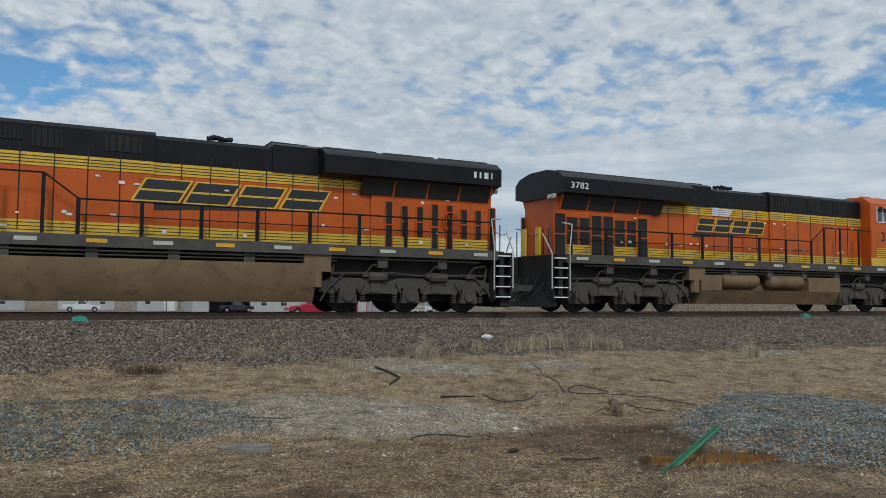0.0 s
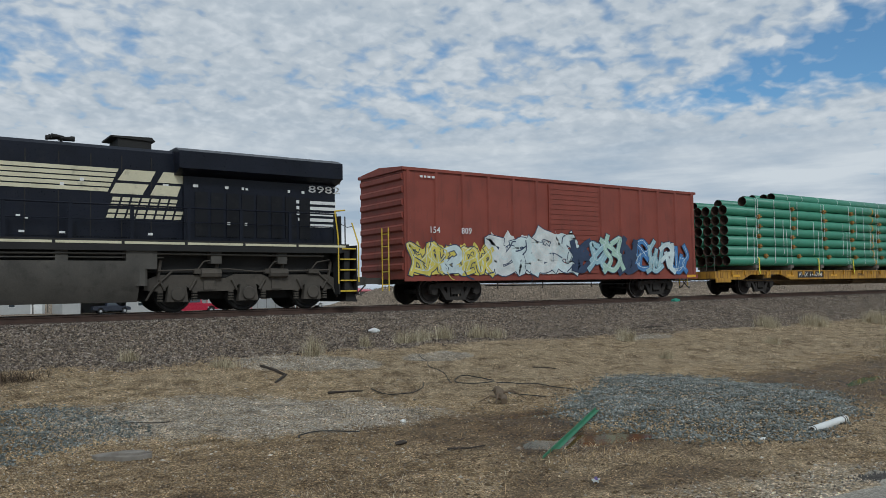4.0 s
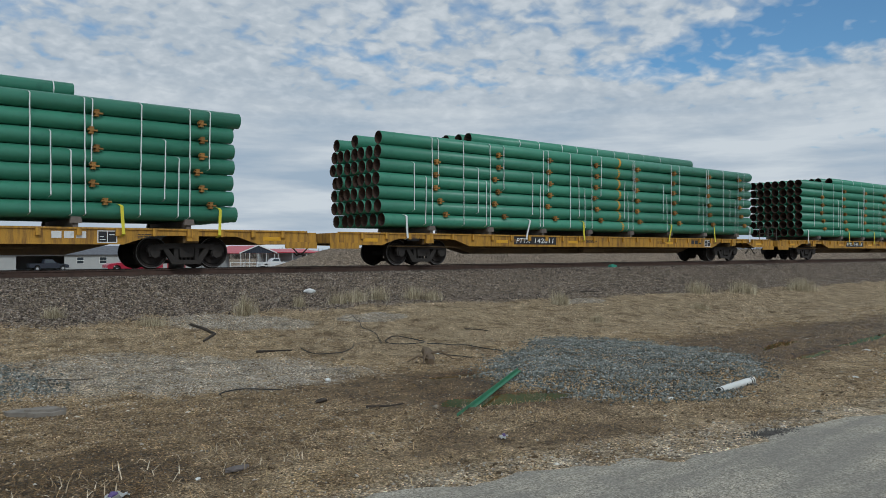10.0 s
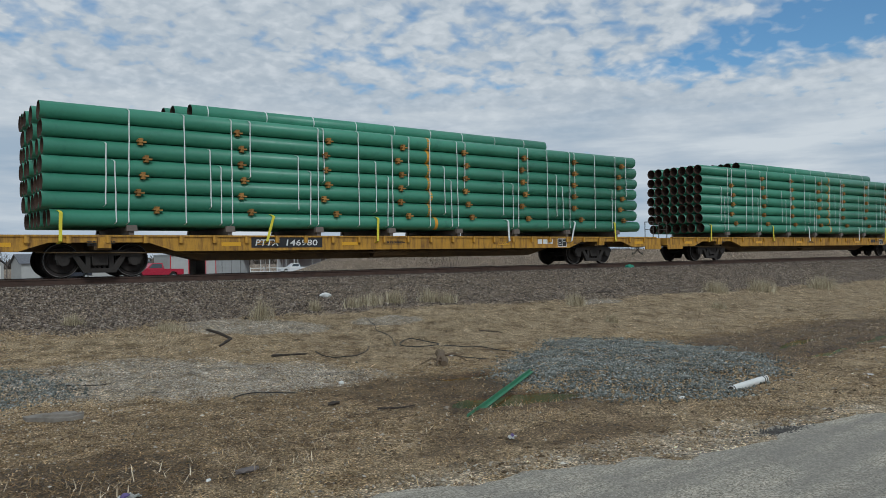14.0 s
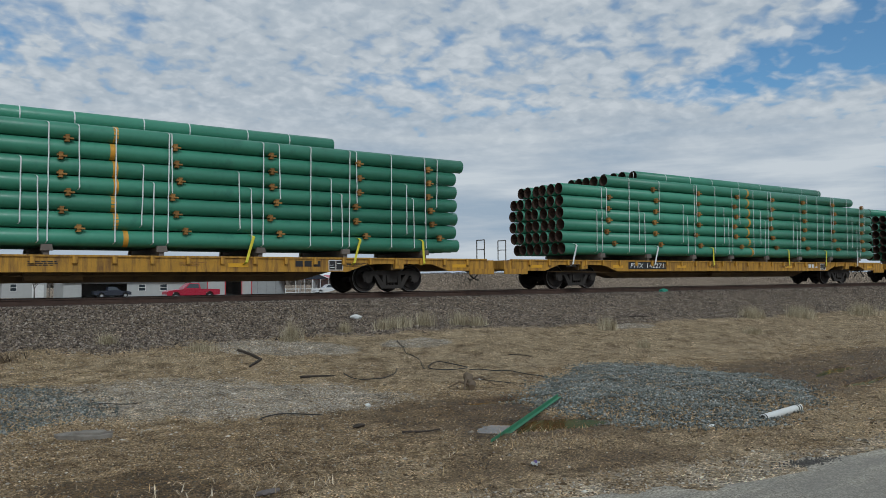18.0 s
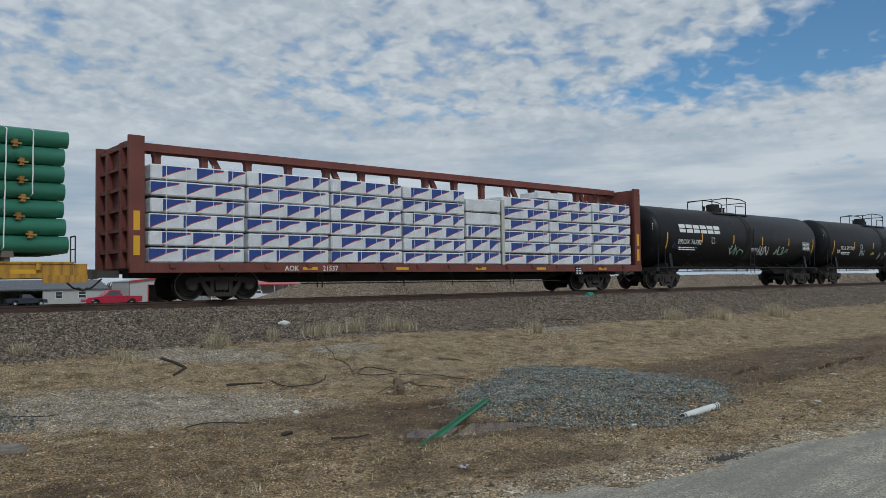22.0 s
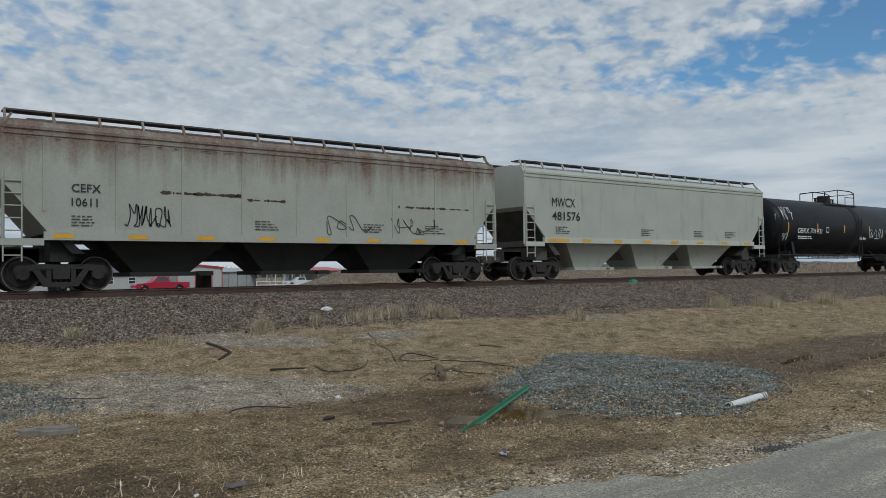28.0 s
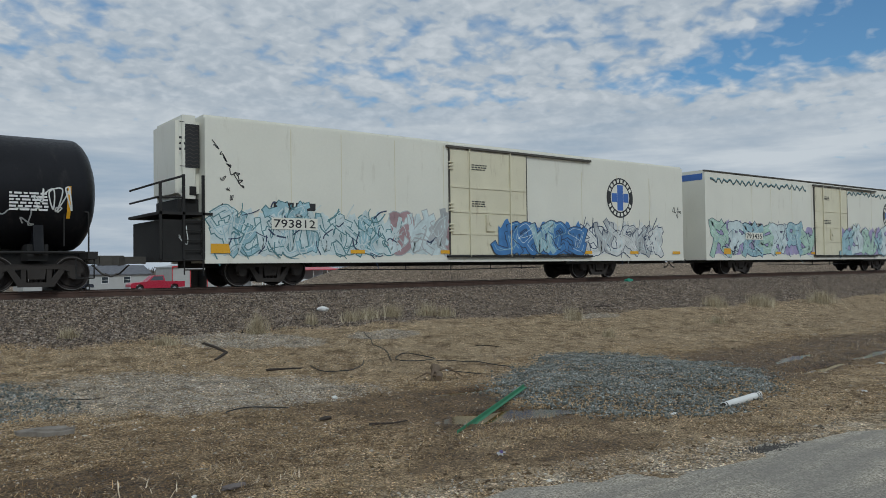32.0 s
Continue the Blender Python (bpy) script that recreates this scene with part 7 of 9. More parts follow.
# heaps of new stone: centre, half axes, turn, height; hollows that hold water
HEAPS = [(11.8, -14.2, 4.05, 2.35, 40, 0.09), (0.0, -10.2, 3.2, 1.75, 4, 0.09)]
POOLS = [(7.85, -15.75, 1.0, 0.42, -8), (8.7, -13.35, 0.75, 0.22, -5), (16.8, -14.7, 1.5, 0.20, 14), (15.6, -16.1, 1.1, 0.16, 8), (19.5, -15.6, 2.2, 0.18, 6), (24.5, -14.8, 2.6, 0.22, 4)]


def value_noise(x, y, size, seed):
    """Smooth noise from 0 to 1 on arrays."""
    u, v = x / size, y / size
    i, j = np.floor(u).astype(int), np.floor(v).astype(int)
    fu, fv = u - i, v - j
    fu, fv = fu * fu * (3 - 2 * fu), fv * fv * (3 - 2 * fv)
    h = lambda a, b: np.modf(np.abs(np.sin(a * 127.1 + b * 311.7 + seed * 74.7) * 43758.5453))[0]
    return (h(i, j) * (1 - fu) + h(i + 1, j) * fu) * (1 - fv) + (h(i, j + 1) * (1 - fu) + h(i + 1, j + 1) * fu) * fv


def oval(x, y, cx, cy, a, b, turn):
    """Squared distance from the middle of an oval, 1 on its rim."""
    c, s = math.cos(radians(turn)), math.sin(radians(turn))
    u, v = ((x - cx) * c + (y - cy) * s) / a, ((y - cy) * c - (x - cx) * s) / b
    return u * u + v * v


def step(a, b, v):
    t = np.clip((v - a) / (b - a), 0, 1)
    return t * t * (3 - 2 * t)


def road_edge(x):
    return -17.92 - 0.162 * x - 0.004 * np.maximum(0, -x) ** 2


def ground_z(x, y):
    x, y = np.asarray(x, float), np.asarray(y, float)
    z = np.interp(y, PY, PZ)
    rough = step(-1.6, -5.5, y) * step(-24, -19.5, y)
    z = z + rough * (0.05 * (value_noise(x, y, 1.6, 1) - 0.5) + 0.065 * (value_noise(x, y, 0.45, 2) - 0.5) * step(-5.0, -6.5, y))
    z = z + step(-11, -12.5, y) * step(-17.5, -16, y) * 0.035
    for cx, cy, a, b, t, h in HEAPS:
        q = oval(x, y, cx, cy, a, b, t) + 0.5 * (value_noise(x, y, 1.1, 5) - 0.5)
        z = z + h * step(1.05, 0.25, q) * (0.85 + 0.3 * value_noise(x, y, 0.9, 6))
    # a long bare bank beyond the track
    z = z + step(43.5, 52, x) * step(50, 58.5, y) * step(78, 61, y) * (2.65 + 0.25 * (value_noise(x, y, 7.0, 71) - 0.5) + 0.16 * (value_noise(x, y, 1.7, 72) - 0.5))
    for cx, cy, a, b, t in POOLS:
        q = oval(x, y, cx, cy, a, b, t) + 0.7 * (value_noise(x, y, 0.7, 8) - 0.5)
        z = z - 0.085 * step(1.9, 0.5, q)
    return z


def zones(x, y):
    """How far the ground is straw-covered, wet, stony and ballast, from 0 to 1 each."""
    n1, n2, n3 = value_noise(x, y, 2.3, 11), value_noise(x, y, 0.8, 12), value_noise(x, y, 0.3, 13)
    mix = 0.5 * n1 + 0.3 * n2 + 0.2 * n3
    edge = y + 1.6 * (mix - 0.5)
    ballast = step(-6.2, -5.5, edge + 0.5 * step(14, 30, x))
    straw = step(-11.8, -10.0, edge) * (1 - ballast) * (0.35 + 0.65 * step(7.5, 10.5, x + 2 * (mix - 0.5)))
    straw = np.maximum(straw, 0.85 * step(-15.2, -16.6, edge) * step(0.25, 0.55, mix))
    straw = np.maximum(straw, step(12, 20, x) * step(0.3, 0.6, mix) * step(-18.5, -14, y) * 0.8)
    straw = np.maximum(straw, 0.8 * step(1.0, 0.2, oval(x, y, 4.9, -7.4, 1.9, 1.0, -10)))
    wet = step(-11.8, -13.0, edge) * step(-17.6, -16.0, edge) * (0.45 + 0.6 * mix) * step(-1, 3.5, x) * (0.5 + 0.5 * step(5.0, 8.0, x))
    wet = np.maximum(wet, 0.75 * step(0.62, 0.75, n1) * step(-12.5, -14.5, y) * step(-19, -17.5, y))
    wet = np.maximum(wet, 0.95 * step(0.36, 0.58, mix) * step(-12.6, -13.6, y) * step(-17.4, -16.2, y) * step(12.5, 15.5, x))
    wet = np.maximum(wet, 0.6 * step(0.45, 0.65, n2 * 0.6 + n1 * 0.4) * step(-16.2, -16.8, y) * step(-18.0, -17.4, y) * step(10, 6, x))
    for cx, cy, a, b, t in POOLS:
        wet = np.maximum(wet, step(4.2, 1.2, oval(x, y, cx, cy, a, b * 1.3, t) + mix))
    stony = 0.85 * step(1.7, 0.2, oval(x, y, 4.8, -10.7, 3.2, 1.45, -22) + 1.6 * (mix - 0.5))
    stony = np.maximum(stony, step(1.1, 0.5, oval(x, y, 7.8, -6.85, 1.75, 0.95, -22) + 0.9 * (mix - 0.5)))
    stony = np.maximum(stony, step(1.1, 0.5, oval(x, y, 11.3, -7.1, 1.1, 0.5, 5) + 0.9 * (mix - 0.5)))
    stony = np.maximum(stony, step(1.1, 0.5, oval(x, y, 19.6, -6.6, 1.3, 0.5, 0) + 0.9 * (mix - 0.5)))
    near = road_edge(x) - y
    stony = np.maximum(stony, 0.8 * step(-1.0, -0.2, near + 0.8 * (mix - 0.5)))
    straw = straw * (1 - 0.8 * stony)
    for cx, cy, a, b, t, h in HEAPS:
        straw = straw * step(0.9, 1.25, oval(x, y, cx, cy, a, b, t))
        wet = wet * step(0.8, 1.2, oval(x, y, cx, cy, a, b, t))
    return straw, wet, stony, ballast


def ground_material():
    m = bpy.data.materials.new("earth")
    m.use_nodes = True
    t = m.node_tree
    p = t.nodes["Principled BSDF"]
    at = wire(t, "ShaderNodeTexCoord").outputs["Object"]
    zone = wire(t, "ShaderNodeAttribute", attribute_name="zone")
    straw, wet, stony = wire(t, "ShaderNodeSeparateColor", {0: zone.outputs["Color"]}).outputs
    ballast = zone.outputs["Alpha"]
    fine = wire(t, "ShaderNodeTexNoise", {"Vector": at, "Scale": 19.0, "Detail": 6.0, "Roughness": 0.78}).outputs[0]
    mid = wire(t, "ShaderNodeTexNoise", {"Vector": at, "Scale": 2.2, "Detail": 5.0, "Roughness": 0.6}).outputs[0]
    grit = wire(t, "ShaderNodeTexVoronoi", {"Vector": at, "Scale": 26.0}).outputs["Color"]
    cell = wire(t, "ShaderNodeSeparateColor", {0: grit}).outputs[0]
    dist = wire(t, "ShaderNodeTexVoronoi", {"Vector": at, "Scale": 26.0}).outputs["Distance"]
    fibre = wire(t, "ShaderNodeTexNoise", {"Vector": wire(t, "ShaderNodeMapping", {"Vector": at, "Scale": (14, 52, 20), "Rotation": (0, 0, 0.4)}).outputs[0], "Scale": 1.6, "Detail": 5.0, "Distortion": 1.2}).outputs[0]
    speck = wire(t, "ShaderNodeTexVoronoi", {"Vector": at, "Scale": 60.0}).outputs["Color"]
    speck = wire(t, "ShaderNodeSeparateColor", {0: speck}).outputs[1]
    soil = ramp(t, fine, [(0.38, (0.075, 0.058, 0.040)), (0.5, (0.195, 0.157, 0.110)), (0.62, (0.37, 0.32, 0.24))])
    soil = blend(t, ramp(t, mid, [(0.35, 0.0), (0.65, 0.55)]), soil, ramp(t, fibre, [(0.40, (0.10, 0.075, 0.040)), (0.60, (0.36, 0.29, 0.18))]))
    soil = blend(t, ramp(t, speck, [(0.80, 0.0), (0.84, 0.75)]), soil, (0.40, 0.38, 0.34, 1))
    hay = ramp(t, fibre, [(0.38, (0.105, 0.085, 0.061)), (0.5, (0.222, 0.190, 0.143)), (0.62, (0.37, 0.326, 0.256))])
    stones = ramp(t, cell, [(0.0, (0.16, 0.15, 0.135)), (0.5, (0.30, 0.29, 0.265)), (1.0, (0.52, 0.51, 0.48))])
    stones = blend(t, ramp(t, mid, [(0.42, 0.0), (0.60, 0.75)]), stones, soil)
    chips = ramp(t, cell, [(0.0, (0.07, 0.062, 0.056)), (0.6, (0.155, 0.138, 0.124)), (1.0, (0.29, 0.265, 0.24))])
    mud = ramp(t, fine, [(0.38, (0.015, 0.0095, 0.0045)), (0.5, (0.046, 0.029, 0.0135)), (0.62, (0.115, 0.077, 0.040))])
    mud = blend(t, ramp(t, fibre, [(0.50, 0.0), (0.60, 0.7)]), mud, (0.17, 0.122, 0.066, 1))
    jag = lambda v, lo=0.38, hi=0.72: ramp(t, maths(t, "ADD", maths(t, "MULTIPLY", v, 0.6), maths(t, "MULTIPLY", maths(t, "ADD", fine, mid), 0.26)), [(lo, 0.0), (hi, 1.0)])
    col = blend(t, jag(straw), soil, hay)
    col = blend(t, jag(stony), col, stones)
    col = blend(t, jag(ballast), col, chips)
    damp = jag(wet, 0.3, 0.75)
    col = blend(t, damp, col, mud)
    wide = wire(t, "ShaderNodeTexNoise", {"Vector": at, "Scale": 2.4, "Detail": 6.0, "Roughness": 0.72}).outputs[0]
    col = blend(t, 1.0, col, ramp(t, wide, [(0.36, (1.02, 0.80, 0.57)), (0.48, (2.05, 1.74, 1.36)), (0.64, (3.0, 2.62, 2.14))]), "MULTIPLY")
    # single grains and clods; shade in the gaps between them is darkened into the colour
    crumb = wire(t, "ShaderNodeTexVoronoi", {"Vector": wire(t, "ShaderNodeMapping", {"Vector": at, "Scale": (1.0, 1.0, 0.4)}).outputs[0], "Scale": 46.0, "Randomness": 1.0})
    own = wire(t, "ShaderNodeSeparateColor", {0: crumb.outputs["Color"]}).outputs[2]
    dust = wire(t, "ShaderNodeSeparateColor", {0: wire(t, "ShaderNodeTexVoronoi", {"Vector": at, "Scale": 110.0}).outputs["Color"]}).outputs[0]
    col = blend(t, 1.0, col, ramp(t, own, [(0.0, 0.50), (0.35, 0.82), (0.75, 1.08), (0.93, 1.35), (1.0, 1.95)]), "MULTIPLY")
    col = blend(t, 1.0, col, ramp(t, dust, [(0.0, 0.66), (0.6, 1.0), (1.0, 1.5)]), "MULTIPLY")
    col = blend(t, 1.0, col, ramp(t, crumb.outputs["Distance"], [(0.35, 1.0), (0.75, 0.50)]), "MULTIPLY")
    t.links.new(col, p.inputs["Base Color"])
    t.links.new(ramp(t, damp, [(0.2, 0.92), (1.0, 0.5)]), p.inputs["Roughness"])
    p.inputs["Specular IOR Level"].default_value = 0.3
    relief = maths(t, "ADD", maths(t, "MULTIPLY", fine, 0.7), maths(t, "ADD", maths(t, "MULTIPLY", dist, -0.6), maths(t, "MULTIPLY", crumb.outputs["Distance"], -0.5)))
    t.links.new(wire(t, "ShaderNodeBump", {"Height": relief, "Strength": 1.0, "Distance": 0.05}).outputs[0], p.inputs["Normal"])
    return m


def sheet(name, xs, ys, material, height, attribute=True):
    X, Y = np.meshgrid(xs, ys)
    Z = height(X, Y)
    n, k = X.shape
    data = bpy.data.meshes.new(name)
    idx = np.arange(n * k).reshape(n, k)
    quads = np.stack([idx[:-1, :-1], idx[:-1, 1:], idx[1:, 1:], idx[1:, :-1]], -1).reshape(-1, 4)
    data.vertices.add(n * k)
    data.vertices.foreach_set("co", np.stack([X, Y, Z], -1).astype(np.float32).ravel())
    data.loops.add(quads.size)
    data.loops.foreach_set("vertex_index", quads.ravel().astype(np.int32))
    data.polygons.add(len(quads))
    data.polygons.foreach_set("loop_start", np.arange(0, quads.size, 4, dtype=np.int32))
    data.polygons.foreach_set("use_smooth", np.ones(len(quads), bool))
    data.update(calc_edges=True)
    if attribute:
        zone = data.color_attributes.new("zone", "FLOAT_COLOR", "POINT")
        zone.data.foreach_set("color", np.stack(zones(X, Y), -1).astype(np.float32).ravel())
    data.materials.append(material)
    return new(name, data)


xs = np.concatenate([[-900, -400, -200, -100, -60, -40, -25, -15, -9], np.arange(-6, 30, 0.16), np.arange(30, 60, 0.4), np.arange(60, 118, 1.0), [120, 126, 134, 145, 160, 220, 320, 500, 900, 1500]])
ys = np.concatenate([[-900, -300, -120, -60, -45, -36, -31, -28, -25], np.arange(-23.5, -1.2, 0.13), [-1.0, 0, 1.0, 2.0, 2.6, 3.5, 5, 6.5, 8, 12, 20, 30, 40, 47, 50], np.arange(51.5, 64, 0.75), [67, 71, 76, 80, 95, 110, 200, 400, 900, 1500]])
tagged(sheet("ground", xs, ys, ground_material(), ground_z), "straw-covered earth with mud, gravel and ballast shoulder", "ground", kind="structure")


# ---- road ----
def road_material():
    m = bpy.data.materials.new("worn_chip_road")
    m.use_nodes = True
    t = m.node_tree
    p = t.nodes["Principled BSDF"]
    at = wire(t, "ShaderNodeTexCoord").outputs["Object"]
    fine = wire(t, "ShaderNodeTexNoise", {"Vector": at, "Scale": 38.0, "Detail": 6.0, "Roughness": 0.8}).outputs[0]
    mid = wire(t, "ShaderNodeTexNoise", {"Vector": at, "Scale": 1.1, "Detail": 6.0, "Roughness": 0.65}).outputs[0]
    chip = wire(t, "ShaderNodeSeparateColor", {0: wire(t, "ShaderNodeTexVoronoi", {"Vector": at, "Scale": 75.0}).outputs["Color"]}).outputs[0]
    col = ramp(t, maths(t, "ADD", maths(t, "MULTIPLY", fine, 0.62), maths(t, "MULTIPLY", chip, 0.30)), [(0.28, (0.15, 0.130, 0.098)), (0.45, (0.41, 0.363, 0.287)), (0.66, (0.77, 0.70, 0.575))])
    track = wire(t, "ShaderNodeTexNoise", {"Vector": wire(t, "ShaderNodeMapping", {"Vector": at, "Rotation": (0, 0, 0.16), "Scale": (0.35, 2.6, 1.0)}).outputs[0], "Scale": 1.3, "Detail": 6.0, "Roughness": 0.7}).outputs[0]
    col = blend(t, ramp(t, track, [(0.40, 0.55), (0.60, 0.0)]), col, (0.20, 0.186, 0.162, 1))
    col = blend(t, ramp(t, mid, [(0.42, 0.45), (0.56, 0.0)]), col, (0.25, 0.232, 0.202, 1))
    t.links.new(col, p.inputs["Base Color"])
    p.inputs["Roughness"].default_value = 0.9
    t.links.new(wire(t, "ShaderNodeBump", {"Height": fine, "Strength": 0.8, "Distance": 0.02}).outputs[0], p.inputs["Normal"])
    return m


def road():
    xs = np.concatenate([[-200, -80, -40, -20, -10], np.arange(-5, 30, 0.12), [32, 36, 42, 50, 70, 120, 300]])
    rows = np.concatenate([[0, 0.05, 0.12, 0.25, 0.5], np.arange(0.8, 8.2, 0.4), [8.3]])
    X, R = np.meshgrid(xs, rows)
    ragged = 0.34 * (value_noise(X, X * 0, 1.7, 21) - 0.5) + 0.20 * (value_noise(X, X * 0, 0.5, 22) - 0.5) + 0.12 * (value_noise(X, X * 0, 0.17, 23) - 0.5)
    Y = road_edge(X) - R + ragged * np.clip(1 - R / 2, 0, 1)
    Z = np.maximum(ground_z(X, Y) * 0 + np.interp(Y, PY, PZ) + 0.02, -9) + 0.03 * step(0.0, 0.4, R)
    data = bpy.data.meshes.new("road")
    n, k = X.shape
    idx = np.arange(n * k).reshape(n, k)
    quads = np.stack([idx[:-1, :-1], idx[1:, :-1], idx[1:, 1:], idx[:-1, 1:]], -1).reshape(-1, 4)
    data.from_pydata(np.stack([X, Y, Z], -1).reshape(-1, 3).tolist(), [], quads.tolist())
    data.polygons.foreach_set("use_smooth", np.ones(len(quads), bool))
    data.materials.append(road_material())
    tagged(new("road", data), "worn grey chip-sealed road with a ragged crumbling edge", "road", kind="structure")


road()


# ---- loose stone, straw and stubble: too many to count ----
def scatter_mesh(name, centres, sizes, material, seed, flat=0.7, label="", detail=0, parent=None):
    """One mesh of many small angular stones."""
    rng = np.random.default_rng(seed)
    if detail:
        g = (1 + 5 ** 0.5) / 2
        verts = np.array([(-1, g, 0), (1, g, 0), (-1, -g, 0), (1, -g, 0), (0, -1, g), (0, 1, g), (0, -1, -g), (0, 1, -g), (g, 0, -1), (g, 0, 1), (-g, 0, -1), (-g, 0, 1)]) / 1.9
        tris = np.array([(0, 11, 5), (0, 5, 1), (0, 1, 7), (0, 7, 10), (0, 10, 11), (1, 5, 9), (5, 11, 4), (11, 10, 2), (10, 7, 6), (7, 1, 8), (3, 9, 4), (3, 4, 2), (3, 2, 6), (3, 6, 8), (3, 8, 9), (4, 9, 5), (2, 4, 11), (6, 2, 10), (8, 6, 7), (9, 8, 1)])
    else:
        verts = np.array([(1, 0, 0), (-1, 0, 0), (0, 1, 0), (0, -1, 0), (0, 0, 1), (0, 0, -1)], float)
        tris = np.array([(0, 2, 4), (2, 1, 4), (1, 3, 4), (3, 0, 4), (2, 0, 5), (1, 2, 5), (3, 1, 5), (0, 3, 5)])
    N, k = len(centres), len(verts)
    a = rng.uniform(0, math.tau, N)
    tilt = rng.normal(0, 0.5, N)
    v = verts[None] * rng.uniform(0.6, 1.25, (N, k, 1))
    v = v * np.stack([rng.uniform(0.7, 1.3, N), rng.uniform(0.6, 1.0, N), flat * rng.uniform(0.6, 1.1, N)], -1)[:, None]
    y2 = v[..., 1] * np.cos(tilt)[:, None] - v[..., 2] * np.sin(tilt)[:, None]
    z2 = v[..., 1] * np.sin(tilt)[:, None] + v[..., 2] * np.cos(tilt)[:, None]
    x3 = v[..., 0] * np.cos(a)[:, None] - y2 * np.sin(a)[:, None]
    y3 = v[..., 0] * np.sin(a)[:, None] + y2 * np.cos(a)[:, None]
    co = np.stack([x3, y3, z2], -1) * np.asarray(sizes)[:, None, None] * 0.5 + np.asarray(centres)[:, None]
    return raw(name, co.reshape(-1, 3), (tris[None] + (np.arange(N) * k)[:, None, None]).reshape(-1, 3), material, label)


def raw(name, co, tris, material, label):
    data = bpy.data.meshes.new(name)
    data.vertices.add(len(co))
    data.vertices.foreach_set("co", co.astype(np.float32).ravel())
    data.loops.add(tris.size)
    data.loops.foreach_set("vertex_index", tris.ravel().astype(np.int32))
    data.polygons.add(len(tris))
    data.polygons.foreach_set("loop_start", np.arange(0, tris.size, 3, dtype=np.int32))
    data.update(calc_edges=True)
    data.materials.append(material)
    return tagged(new(name, data), label, name.replace("_", " "), kind="stuff")


def island(name, stops, rough=0.85, tint=(1.20, 1.05, 0.86), patchy=0.0):
    m = bpy.data.materials.new(name)
    m.use_nodes = True
    t = m.node_tree
    p = t.nodes["Principled BSDF"]
    own = wire(t, "ShaderNodeNewGeometry").outputs["Random Per Island"]
    col = ramp(t, own, [(at, tuple(c * k for c, k in zip(col, tint))) for at, col in stops])
    speck = wire(t, "ShaderNodeTexNoise", {"Vector": wire(t, "ShaderNodeTexCoord").outputs["Object"], "Scale": 40.0, "Detail": 3.0}).outputs[0]
    col = blend(t, 0.5, col, blend(t, 1.0, col, ramp(t, speck, [(0.3, 0.45), (0.7, 1.0)]), "MULTIPLY"))
    if patchy:
        spot = wire(t, "ShaderNodeTexNoise", {"Vector": wire(t, "ShaderNodeTexCoord").outputs["Object"], "Scale": 2.1, "Detail": 5.0, "Roughness": 0.72}).outputs[0]
        col = blend(t, 1.0, col, ramp(t, spot, [(0.36, 1 - patchy), (0.48, 0.98), (0.56, 1.10), (0.66, 1 + 0.8 * patchy)]), "MULTIPLY")
    t.links.new(col, p.inputs["Base Color"])
    p.inputs["Roughness"].default_value = rough
    p.inputs["Specular IOR Level"].default_value = 0.25
    return m


rng = np.random.default_rng(5)


def strew(n, x0, x1, y0, y1, near=1.0):
    """Random places, thicker towards the near end of the stretch."""
    x = x0 + (x1 - x0) * rng.random(n) ** near
    return x, rng.uniform(y0, y1, n)


BALLAST = island("ballast_stone", [(0.0, (0.06, 0.051, 0.045)), (0.45, (0.175, 0.150, 0.132)), (0.8, (0.31, 0.272, 0.242)), (1.0, (0.50, 0.47, 0.43))], 0.85, (1.08, 1.0, 0.92), 0.35)
x, y = strew(80000, -3, 62, -6.4, -0.95, 1.6)
keep = (zones(x, y)[3] > rng.random(len(x)) * 0.9) & (np.abs(y + 0.755) > 0.1)
x, y = x[keep], y[keep]
scatter_mesh("ballast", np.stack([x, y, ground_z(x, y) + 0.012], -1), rng.uniform(0.035, 0.085, len(x)), BALLAST, 1, 0.75, "grey-brown crushed rock ballast on the track shoulder")
x, y = strew(9000, 60, 150, -6.0, -0.95, 1.3)
scatter_mesh("ballast", np.stack([x, y, ground_z(x, y) + 0.012], -1), rng.uniform(0.08, 0.14, len(x)), BALLAST, 2, 0.75, "grey-brown crushed rock ballast on the track shoulder")

BLUE_STONE = island("blue_grey_stone", [(0.0, (0.085, 0.095, 0.086)), (0.5, (0.205, 0.220, 0.200)), (0.85, (0.30, 0.312, 0.285)), (1.0, (0.55, 0.56, 0.53))], 0.85, (1.0, 1.0, 1.0), 0.35)
for i, (cx, cy, a, b, turn, h) in enumerate(HEAPS):
    n = 70000 if i == 0 else 34000
    x, y = rng.uniform(cx - a * 1.25, cx + a * 1.25, n), rng.uniform(cy - a * 1.25, cy + a * 1.25, n)
    q = oval(x, y, cx, cy, a, b, turn) + 0.5 * (value_noise(x, y, 1.1, 5) - 0.5)
    keep = (q < 1.0 + 0.4 * rng.random(n) ** 5) & (rng.random(n) < 0.6 + 0.9 * value_noise(x, y, 0.8, 19))
    x, y = x[keep], y[keep]
    scatter_mesh("stone_heap", np.stack([x, y, ground_z(x, y) + 0.015], -1), rng.uniform(0.022, 0.062, len(x)), BLUE_STONE, 10 + i, 0.75, "low spread heap of blue-grey crushed stone")

